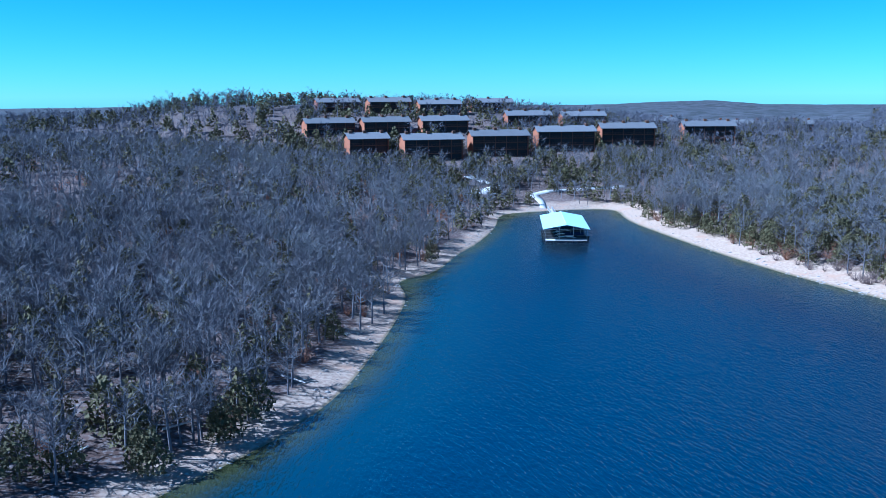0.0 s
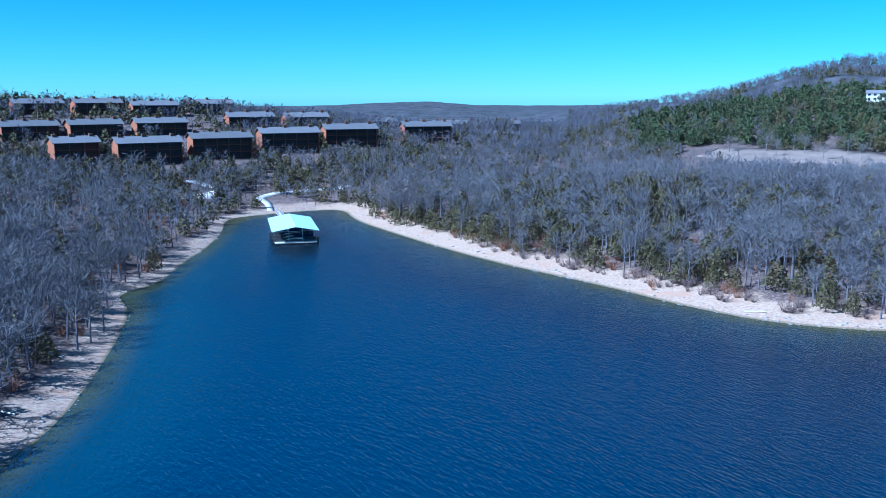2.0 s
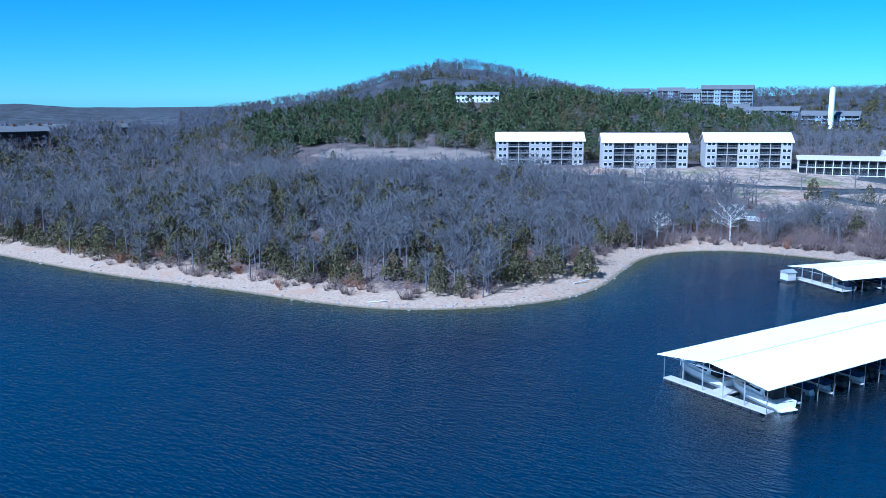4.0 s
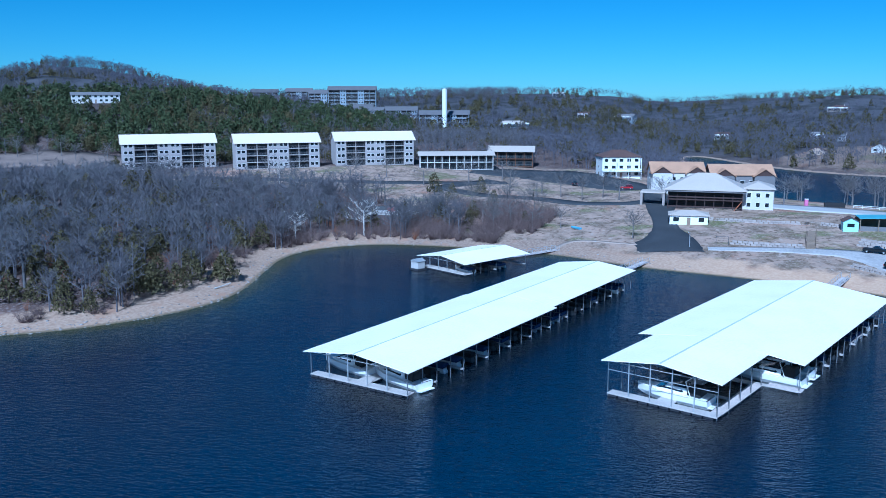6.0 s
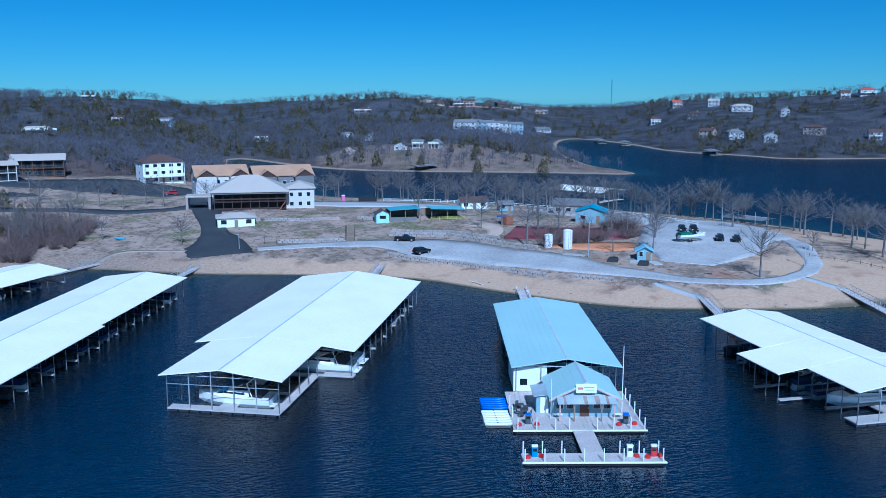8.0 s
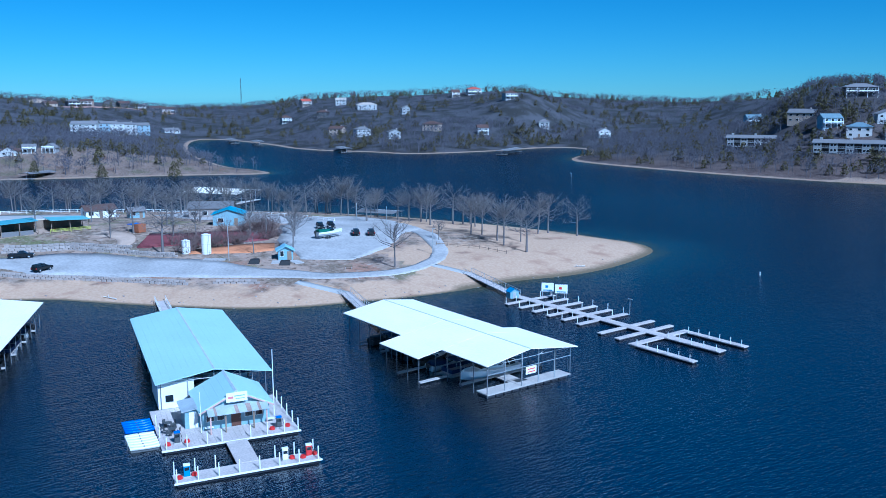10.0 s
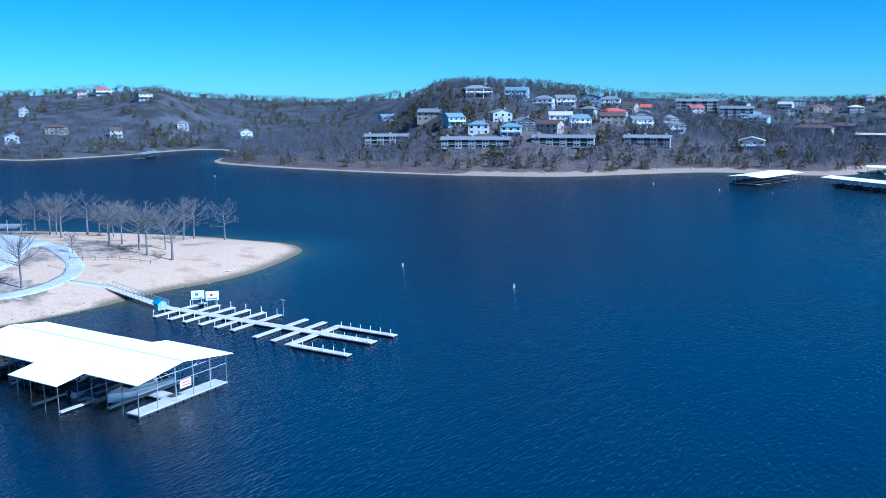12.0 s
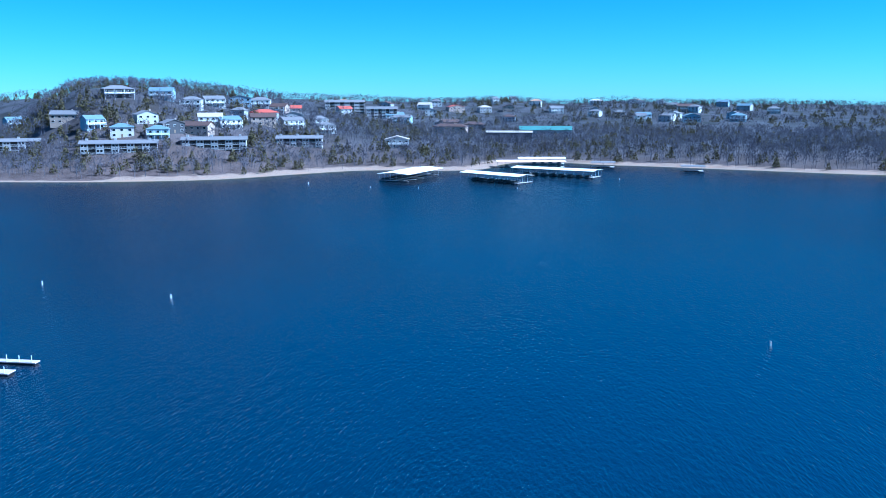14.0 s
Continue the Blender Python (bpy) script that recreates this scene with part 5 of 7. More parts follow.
strip("road", "bright gravel lane down to the cove dock", [(78, 298, 2.2), (80, 308, 2.5), (79, 320, 4), (90, 326, 3), (104, 327, 3), (118, 328, 3)], GRAVEL, 2, 0.2)
strip("road", "tan lot and lawn in the wood clearing", [(342, 246, 14), (345, 265, 30), (335, 290, 38), (320, 312, 34), (312, 338, 24)], surface("tan_lot", (0.21, 0.16, 0.132), 0.95, 0, 0.3, 2, 0.15), 4, 0.2)
strip("pavement", "concrete ramp down to the south dock", [(166, -84, 2.4), (158, -88, 2.4), (154.5, -89.5, 2.4)], CONCRETE, 2)
strip("pavement", "concrete ramp down to the finger pier", [(163, -117, 2.2), (158, -119.5, 2.2), (154, -121, 2.2)], CONCRETE, 2)
strip("pavement", "pale footpath from the gangway over the lawn", [(222.5, 35.5, 1.5), (228, 33.4, 1.5), (232.6, 31.6, 1.4), (233.4, 27.6, 1.2), (231, 20, 1.0), (228.5, 13.5, 1.0)], surface("tan_footpath", (0.34, 0.27, 0.22), 0.95, 0, 0.2, 3, 0.3), 1)
strip("pavement", "faded red tennis court", [(228, -72, 17), (220, -86, 17), (212, -100, 13)], surface("red_court", (0.20, 0.055, 0.06), 0.85, 0, 0.2, 2, 0.2), 4, 0.14)
strip("pavement", "bare orange clay bank", [(207, -76, 5), (203, -87, 10), (199, -95, 8)], surface("orange_clay", (0.52, 0.22, 0.10), 0.95, 0, 0.25, 2, 0.3), 3, 0.1)
strip("pavement", "trodden sandy path by the cafe", [(246, -66, 7), (238, -70, 6), (228, -68, 4), (222, -62, 3)], surface("sandy_path", (0.50, 0.37, 0.28), 0.95, 0, 0.15, 2, 0.3), 3, 0.1)


def stone_wall(label, line, height, name="retaining_wall"):
    """A dry-laid wall of rough blocks in courses along a line on the ground."""
    ob = tagged(new(name), label, "wall")
    p = np.array(line, float)
    t = np.concatenate([[0], np.cumsum(np.hypot(*np.diff(p, axis=0).T))])
    g = random.Random(len(line) + int(t[-1]))
    block = []
    for k in range(3):
        bm = boxed(-0.62 + 0.05 * k, 0.62 - 0.04 * k, -0.3, 0.3, 0, height / 2 - 0.02, 0.05)
        me = bpy.data.meshes.new("block")
        bm.to_mesh(me)
        bm.free()
        me.materials.append(STONE)
        block.append(me)
    for row in range(2):
        s = 0.6 * row
        while s < t[-1]:
            x, y = np.interp(s, t, p[:, 0]), np.interp(s, t, p[:, 1])
            x2, y2 = np.interp(s + 0.5, t, p[:, 0]), np.interp(s + 0.5, t, p[:, 1])
            o = new("block", g.choice(block))
            o.parent = ob
            o.matrix_basis = pose(x, y, level(x, y) - 0.1 + row * height / 2, 0, 0, math.degrees(math.atan2(y2 - y, x2 - x)) + g.uniform(-3, 3))
            s += 1.28
    return ob


stone_wall("low limestone block wall at the foot of the lawn", [(232, -10), (230.5, -19), (229.5, -26.5)], 1.1)
stone_wall("stepped limestone block wall above the gravel road", [(234, -40), (228, -54), (217, -63), (204, -72)], 1.2)
stone_wall("upper course of the stepped limestone wall", [(238, -41), (231.5, -55), (220, -66)], 1.2)
stone_wall("limestone block wall below the gravel road", [(211, -35), (206, -39.5), (197.7, -49), (187, -58), (179, -65)], 1.1)
stone_wall("half-sunk limestone kerb wall by the beach", [(176, -70), (170, -77)], 0.9)

stone_wall("tan stone ledge along the lodge lawn", [(265, -4), (261, -19), (260, -34), (256, -42)], 1.0)

# timber stair up the lawn
_ob = thing("timber_stair", Matrix.Identity(4), "weathered timber stair climbing the mown bank", "stair")
for _k in range(16):
    _f = _k / 15
    _x, _y = 229 + 21 * _f, -28.2 - 2.6 * _f
    part("step", boxed(_x - 0.55, _x + 0.55, _y - 1.0, _y + 1.0, level(_x, _y) - 0.05, level(_x, _y) + 0.24), TIMBER, _ob)
for _s in (-1.2, 1.2):
    _bm = bmesh.new()
    for _k in range(6):
        _f = _k / 5
        _x, _y = 229 + 21 * _f, -28.2 - 2.6 * _f + _s
        rod(_bm, (_x, _y, level(_x, _y)), (_x, _y, level(_x, _y) + 1.1), 0.06, sides=5)
        if _k:
            rod(_bm, _last, (_x, _y, level(_x, _y) + 1.05), 0.05, sides=5)
        _last = (_x, _y, level(_x, _y) + 1.05)
    part("handrail", _bm, TIMBER, _ob)


def rail_fence(label, line, material, gap=2.6, height=1.1, rails=(0.45, 0.95), name="rail_fence"):
    ob = tagged(new(name), label, "fence")
    p = np.array(line, float)
    t = np.concatenate([[0], np.cumsum(np.hypot(*np.diff(p, axis=0).T))])
    n = int(t[-1] / gap)
    pts = []
    mesh = None
    for k in range(n + 1):
        s = t[-1] * k / n
        x, y = float(np.interp(s, t, p[:, 0])), float(np.interp(s, t, p[:, 1]))
        z = level(x, y)
        pts.append(Vector((x, y, z)))
        if mesh is None:
            o = part("post", boxed(-0.07, 0.07, -0.07, 0.07, -0.3, height), material, ob)
            mesh = o.data
        else:
            o = new("post", mesh)
            o.parent = ob
        o.matrix_basis = Matrix.Translation((x, y, z))
    for h in rails:
        for a, b in zip(pts, pts[1:]):
            part("rail", rod(bmesh.new(), a + Vector((0, 0, h)), b + Vector((0, 0, h)), 0.07, sides=4), material, ob)
    return ob


rail_fence("white board fence round the yard above the channel", [(318, -52), (312, -76), (296, -96), (272, -118), (250, -128), (232, -131)], WHITE)
rail_fence("brown timber fence along the lodge terrace", [(264, -6), (262, -20), (259, -34)], TIMBER, 2.2, 1.0, (0.3, 0.6, 0.9))
rail_fence("brown timber fence on the lodge lawn", [(274, -10), (272, -22), (268, -40)], TIMBER, 2.2, 1.0, (0.5, 0.9))
rail_fence("rusted wire fence along the shore lane", [(180, -131), (172, -138), (163, -140)], TIMBER, 2.5, 0.9, (0.5,))


# ---- buildings ----
def window(parent, x, y, z, w, h, glass=None, frame=None, axis="y", out=-1):
    """A framed window set on a wall; axis is the wall's normal."""
    if axis == "y":
        f = part("window", boxed(x - w / 2, x + w / 2, min(y, y + out * 0.06), max(y, y + out * 0.06), z, z + h), frame or WHITE, parent)
        part("pane", boxed(x - w / 2 + 0.08, x + w / 2 - 0.08, min(y + out * 0.062, y + out * 0.08), max(y + out * 0.062, y + out * 0.08), z + 0.08, z + h - 0.08), glass or GLASS, f)
    else:
        f = part("window", boxed(min(x, x + out * 0.06), max(x, x + out * 0.06), y - w / 2, y + w / 2, z, z + h), frame or WHITE, parent)
        part("pane", boxed(min(x + out * 0.062, x + out * 0.08), max(x + out * 0.062, x + out * 0.08), y - w / 2 + 0.08, y + w / 2 - 0.08, z + 0.08, z + h - 0.08), glass or GLASS, f)
    return f


def gable_roof(ob, x0, x1, y0, y1, eave, rise, material, over=0.6, along="x", name="roof", thick=0.2):
    """Two slopes and a closed peak over a plan; along names the axis of the ridge."""
    bm = bmesh.new()
    if along == "x":
        ym = (y0 + y1) / 2
        k = rise / ((y1 - y0) / 2)
        o = [(y0 - over, eave - over * k), (ym, eave + rise), (y1 + over, eave - over * k), (y1 + over, eave - over * k + thick), (ym, eave + rise + thick), (y0 - over, eave - over * k + thick)]
        prism(bm, o, x0 - over, x1 + over)
        bmesh.ops.transform(bm, matrix=Matrix(((0, 1, 0, 0), (1, 0, 0, 0), (0, 0, 1, 0), (0, 0, 0, 1))), verts=bm.verts[:])
    else:
        xm = (x0 + x1) / 2
        k = rise / ((x1 - x0) / 2)
        o = [(x0 - over, eave - over * k), (xm, eave + rise), (x1 + over, eave - over * k), (x1 + over, eave - over * k + thick), (xm, eave + rise + thick), (x0 - over, eave - over * k + thick)]
        prism(bm, o, y0 - over, y1 + over)
    return part(name, bm, material, ob)


def hip_roof(ob, x0, x1, y0, y1, eave, rise, material, over=0.6, name="roof"):
    bm = bmesh.new()
    x0, x1, y0, y1 = x0 - over, x1 + over, y0 - over, y1 + over
    b = [bm.verts.new(p) for p in ((x0, y0, eave), (x1, y0, eave), (x1, y1, eave), (x0, y1, eave))]
    t = [bm.verts.new((v.co.x, v.co.y, eave + 0.22)) for v in b]
    half = min(x1 - x0, y1 - y0) / 2
    if x1 - x0 >= y1 - y0:
        r = [bm.verts.new((x0 + half, (y0 + y1) / 2, eave + 0.22 + rise)), bm.verts.new((max(x1 - half, x0 + half + 0.05), (y0 + y1) / 2, eave + 0.22 + rise))]
        fs = ((t[0], t[1], r[1], r[0]), (t[2], t[3], r[0], r[1]), (t[1], t[2], r[1]), (t[3], t[0], r[0]))
    else:
        r = [bm.verts.new(((x0 + x1) / 2, y0 + half, eave + 0.22 + rise)), bm.verts.new(((x0 + x1) / 2, max(y1 - half, y0 + half + 0.05), eave + 0.22 + rise))]
        fs = ((t[1], t[2], r[1], r[0]), (t[3], t[0], r[0], r[1]), (t[0], t[1], r[0]), (t[2], t[3], r[1]))
    bm.faces.new(b)
    for i in range(4):
        bm.faces.new((b[i], b[(i + 1) % 4], t[(i + 1) % 4], t[i]))
    for f in fs:
        bm.faces.new(f)
    return part(name, bm, material, ob)


def at_ground(x, y, facing, drop=0.0):
    """A pose on the ground whose front (local -y) looks to the bearing."""
    return heading(x, y, level(x, y) - drop, facing + 180)


def apartment_house(m, w, d, storeys, bays, wall, roof, label, group, storey=2.75, rise=2.4, end_wall=None, rail=None, chimney=False, pattern="balcony", glazed=True):
    """Apartments with bays of windows and recessed balconies under a long gable roof; the front is at y = 0."""
    ob = thing("apartment_house", m, label, "apartments", group)
    clear_yard(m, w)
    h = storeys * storey
    t = 0.3
    part("back_wall", boxed(-w / 2 + t, w / 2 - t, d - t, d, -2, h), wall, ob)
    for s in (-1, 1):
        bm = prism(bmesh.new(), [(0, -2), (d, -2), (d, h), (d / 2, h + rise * 0.97), (0, h)], s * w / 2 - (t if s > 0 else 0), s * w / 2 + (t if s < 0 else 0))
        bmesh.ops.transform(bm, matrix=Matrix(((0, 1, 0, 0), (1, 0, 0, 0), (0, 0, 1, 0), (0, 0, 0, 1))), verts=bm.verts[:])
        part("end_wall", bm, end_wall or wall, ob)
    # shallow near-black wall: the depth of shade comes from its colour
    part("inner_wall", boxed(-w / 2 + t, w / 2 - t, 0.9, 1.1, -2, h), SHADE, ob, "back of the balconies, their shade put into its colour")
    gable_roof(ob, -w / 2, w / 2, 0, d, h, rise, roof, 0.8, "x")
    bw = w / bays
    post = None
    for k in range(storeys + 1):
        part("floor_slab", boxed(-w / 2 + t, w / 2 - t, -0.1, 0.89, k * storey - 0.15, k * storey + 0.12), wall, ob)
    for b in range(bays):
        x = -w / 2 + (b + 0.5) * bw
        closed = pattern[b % len(pattern)] == "w" if set(pattern) <= set("wb") else False
        for k in range(storeys):
            z = k * storey
            if closed:
                c = part("bay", boxed(x - bw / 2 + 0.02, x + bw / 2 - 0.02, -0.25, 0.88, z + 0.13, z + storey - 0.16), wall, ob)
                n = 2 if bw > 3.2 else 1
                for j in range(n):
                    window(c, x + (j - (n - 1) / 2) * bw * 0.42, -0.25, z + 1.0, min(1.5, bw * 0.36), 1.35)
            else:
                bm = bmesh.new()
                box(bm, x - bw / 2 + 0.05, x + bw / 2 - 0.05, -0.12, -0.06, z + 1.0, z + 1.1)
                for j in range(5):
                    xx = x - bw / 2 + 0.1 + (bw - 0.2) * j / 4
                    box(bm, xx - 0.03, xx + 0.03, -0.12, -0.06, z + 0.12, z + 1.0)
                for j in range(3):
                    box(bm, x - bw / 2 + 0.05, x + bw / 2 - 0.05, -0.10, -0.08, z + 0.3 + 0.22 * j, z + 0.33 + 0.22 * j)
                part("balcony_rail", bm, rail or wall, ob)
                if glazed:
                    part("patio_door", boxed(x - bw * 0.25, x + bw * 0.25, 0.84, 0.895, z + 0.13, z + 2.2), GLASS, ob)
    for b in range(bays + 1):
        x = -w / 2 + b * bw
        x = min(max(x, -w / 2 + 0.16), w / 2 - 0.16)
        part("pier", boxed(x - 0.14, x + 0.14, -0.2, 0.12, -2, h), wall, ob)
    if chimney:
        for cx in (-w * 0.42, -w * 0.05, w * 0.40):
            part("chimney", boxed(cx - 0.7, cx + 0.7, d * 0.42, d * 0.58, h + rise - 0.6, h + rise + 1.1, 0.04), wall, ob)
    return ob


DARK_RAIL = surface("dark_stained_rail", (0.06, 0.035, 0.03), 0.7)
GREY_RAIL = surface("grey_balcony_rail", (0.13, 0.13, 0.14), 0.6)
# three white apartment houses above the cove
for _x, _y, _f in ((327, 214, 232), (336, 168, 234), (364, 135, 236)):
    apartment_house(at_ground(_x, _y, _f), 38 if _x < 330 else 35, 11, 4, 8, LAP_WALL, ROOF_ALMOND, "four-storey pale apartment house with an almond metal roof", "white apartment houses", 2.75, 3.3, LAP_WALL, GREY_RAIL, False, "wbbwwbbw")


def cottage(m, w, d, h, wall, roof, label, storeys=1, rise=1.8, along="x", group="hillside houses", porch=False, chimney=True, hip=False, sides=True, cross=False):
    """A house with windows on its front and sides, a door and a pitched roof; the front is at y = 0."""
    ob = thing("house", m, label, "house", group)
    clear_yard(m, w)
    if hip:
        part("wall", boxed(-w / 2, w / 2, 0, d, -2.5, h), wall, ob)
        hip_roof(ob, -w / 2, w / 2, 0, d, h, rise, roof, 0.5)
    else:
        part("wall", gable_body(bmesh.new(), -w / 2, w / 2, 0, d, h, rise, along, -2.5), wall, ob)
        gable_roof(ob, -w / 2, w / 2, 0, d, h, rise, roof, 0.5, along)
    n = max(2, int(w / 3.0)) if sides else min(4, max(2, int(w / 3.5)))
    sh = h / storeys
    for k in range(storeys):
        for j in range(n):
            x = -w / 2 + (j + 0.5) * w / n
            if k == 0 and j == n // 2:
                part("door", boxed(x - 0.5, x + 0.5, -0.06, -0.005, 0, 2.05), TIMBER, ob)
            else:
                window(ob, x, 0, k * sh + 0.85, min(1.7, w / n * 0.55), 1.35)
        for s in (-1, 1) if sides else ():
            window(ob, s * w / 2, d * 0.5, k * sh + 0.9, 1.4, 1.2, axis="x", out=s)
    if cross:
        for x in (-w * 0.3, w * 0.34):
            c = part("cross_gable", gable_body(bmesh.new(), x - 3.6, x + 3.6, -1.4, d * 0.5, h - 0.4, 2.4, "y", -2.5), wall, ob)
            gable_roof(c, x - 3.6, x + 3.6, -1.4, d * 0.5, h - 0.4, 2.4, roof, 0.5, "y", "gable_roof")
            part("gable_face", prism(bmesh.new(), [(x - 3.4, h - 0.35), (x + 3.4, h - 0.35), (x, h + 1.9)], -1.46, -1.405), DARK_RAIL, c, "dark brown gable boards")
    if porch:
        part("porch_floor", boxed(-w / 2, w / 2, -2.4, -0.07, sh - 0.2, sh - 0.02), WHITE, ob)
        for j in range(4):
            x = -w / 2 + 0.2 + (w - 0.4) * j / 3
            part("porch_post", boxed(x - 0.1, x + 0.1, -2.35, -2.15, -2.5, h - 0.2), WHITE, ob)
        part("porch_rail", boxed(-w / 2, w / 2, -2.38, -2.3, sh + 0.35, sh + 0.95), WHITE, ob)
    if chimney:
        part("chimney", boxed(w * 0.22, w * 0.22 + 0.9, d * 0.6, d * 0.6 + 0.9, h, h + rise + 0.9, 0.03), STONE, ob)
    return ob




def lodge():
    ob = thing("lodge", at_ground(283, -3.5, 272, 0.2), "low-hipped cream-roofed lodge with a dark veranda, its shade painted in", "lodge")
    w, d, h = 22.5, 17.0, 6.0
    part("wall", boxed(-w / 2, w / 2, 3.0, d, -2, h), PALE_WALL, ob)
    # roof shade on the veranda back is put into the colour
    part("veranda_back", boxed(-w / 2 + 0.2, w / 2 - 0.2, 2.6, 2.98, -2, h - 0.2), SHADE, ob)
    for z in (0.1, 3.1):
        part("veranda_floor", boxed(-w / 2, w / 2, 0, 2.58, z - 0.25, z), DARK_RAIL, ob)
        part("veranda_rail", boxed(-w / 2, w / 2, 0.02, 0.08, z + 0.55, z + 0.95), DARK_RAIL, ob)
    for k in range(9):
        x = -w / 2 + 0.15 + (w - 0.3) * k / 8
        part("veranda_post", boxed(x - 0.10, x + 0.10, 0.1, 0.30, -2, h - 0.05), DARK_RAIL, ob)
    hip_roof(ob, -w / 2, w / 2, 0, d, h, 4.6, ROOF_CREAM, 1.1)
    part("eave_band", boxed(-w / 2 - 0.8, w / 2 + 0.8, -0.85, -0.6, h - 0.5, h - 0.01), SLATE, ob)
    wing = part("wing", boxed(w / 2 + 0.05, w / 2 + 9.0, 4.0, 17.0, -2, 6.4), PALE_WALL, ob)
    hip_roof(ob, w / 2 + 0.1, w / 2 + 9.0, 4, 17, 6.42, 1.8, ROOF_CREAM, 0.6, "wing_roof")
    for k in range(3):
        for z in (0.9, 3.9):
            window(wing, w / 2 + 1.8 + 2.7 * k, 4.0, z, 1.3, 1.4)
    st = part("outer_stair", prism(bmesh.new(), [(w / 2 - 2.6, 0), (w / 2 - 0.3, 3.1), (w / 2 - 0.3, 2.8), (w / 2 - 2.3, 0)], -1.2, -0.1), ORANGE_WALL, ob, "reddish outer stair")
    part("porch_roof", boxed(-w / 2 - 9.0, -w / 2 - 0.95, 6.0, 13.0, 4.0, 4.5, 0.05), ROOF_CREAM, ob)
    for x in (-w / 2 - 8.6, -w / 2 - 1.6):
        for y in (6.5, 12.5):
            part("porch_pier", boxed(x - 0.4, x + 0.4, y - 0.4, y + 0.4, -2, 3.99, 0.05), STONE, ob)
    return ob


lodge()
cottage(at_ground(257.5, 1.0, 268), 10.5, 7, 2.6, WHITE, ROOF_CREAM, "small white block building with a cream hipped roof", 1, 1.0, hip=True, group="marina buildings", chimney=False)
cottage(at_ground(333, 5.5, 260), 19, 12, 8.0, PALE_WALL, RUST_ROOF, "lodge hall with a broad tan shingle roof", 2, 3.2, "x", "lodge halls", chimney=False, cross=True)
cottage(at_ground(333, -17, 260), 22, 12, 8.6, SLATE, RUST_ROOF, "grey-gabled lodge hall with a tan shingle roof", 2, 3.2, "x", "lodge halls", chimney=False, cross=True)
cottage(at_ground(371, 29, 250), 16, 11, 8.4, WHITE, BROWN_ROOF, "three-storey white inn with a dark red-brown roof", 3, 2.6, "x", "marina buildings", porch=True, chimney=False, hip=True)
apartment_house(at_ground(368, 99, 250), 32, 9, 2, 10, PALE_WALL, ROOF_CREAM, "long two-storey pale motel with dark balconies", "motel wings", 3.1, 1.2, PALE_WALL, DARK_STEEL)
apartment_house(at_ground(392, 80, 262), 20, 10, 2, 5, BROWN_WALL, ROOF_CREAM, "two-storey motel wing with a pale overhanging roof", "motel wings", 3.5, 2.0, STONE, DARK_STEEL)
cottage(at_ground(283, -77, 270), 9, 6, 2.6, WHITE, BROWN_ROOF, "small white building with a brown roof by the channel", 1, 1.2, group="marina buildings", chimney=False)
cottage(at_ground(276, -86, 270), 4.5, 3.5, 2.2, TEAL_WALL, SLATE, "pale blue shed beside the white building", 1, 0.9, group="marina buildings", chimney=False)
cottage(at_ground(234, -98, 300), 8.5, 6.5, 3.2, TEAL_WALL, surface("blue_roof_metal", (0.08, 0.30, 0.42), 0.45), "grey shed with a bright blue metal roof", 1, 1.4, "y", "marina buildings", chimney=False)
cottage(at_ground(185, -91, 292), 3.4, 3.0, 2.3, surface("sky_blue_boards", (0.24, 0.38, 0.45), 0.7), surface("sky_blue_roof", (0.30, 0.50, 0.60), 0.6), "small sky-blue wooden hut beside the gravel road", 1, 0.9, "y", "marina buildings", chimney=False)
cottage(at_ground(262, -104, 300), 13, 9, 3.0, STONE, SLATE, "low stone storehouse behind bare trees", 1, 1.5, "x", "marina buildings", chimney=False)


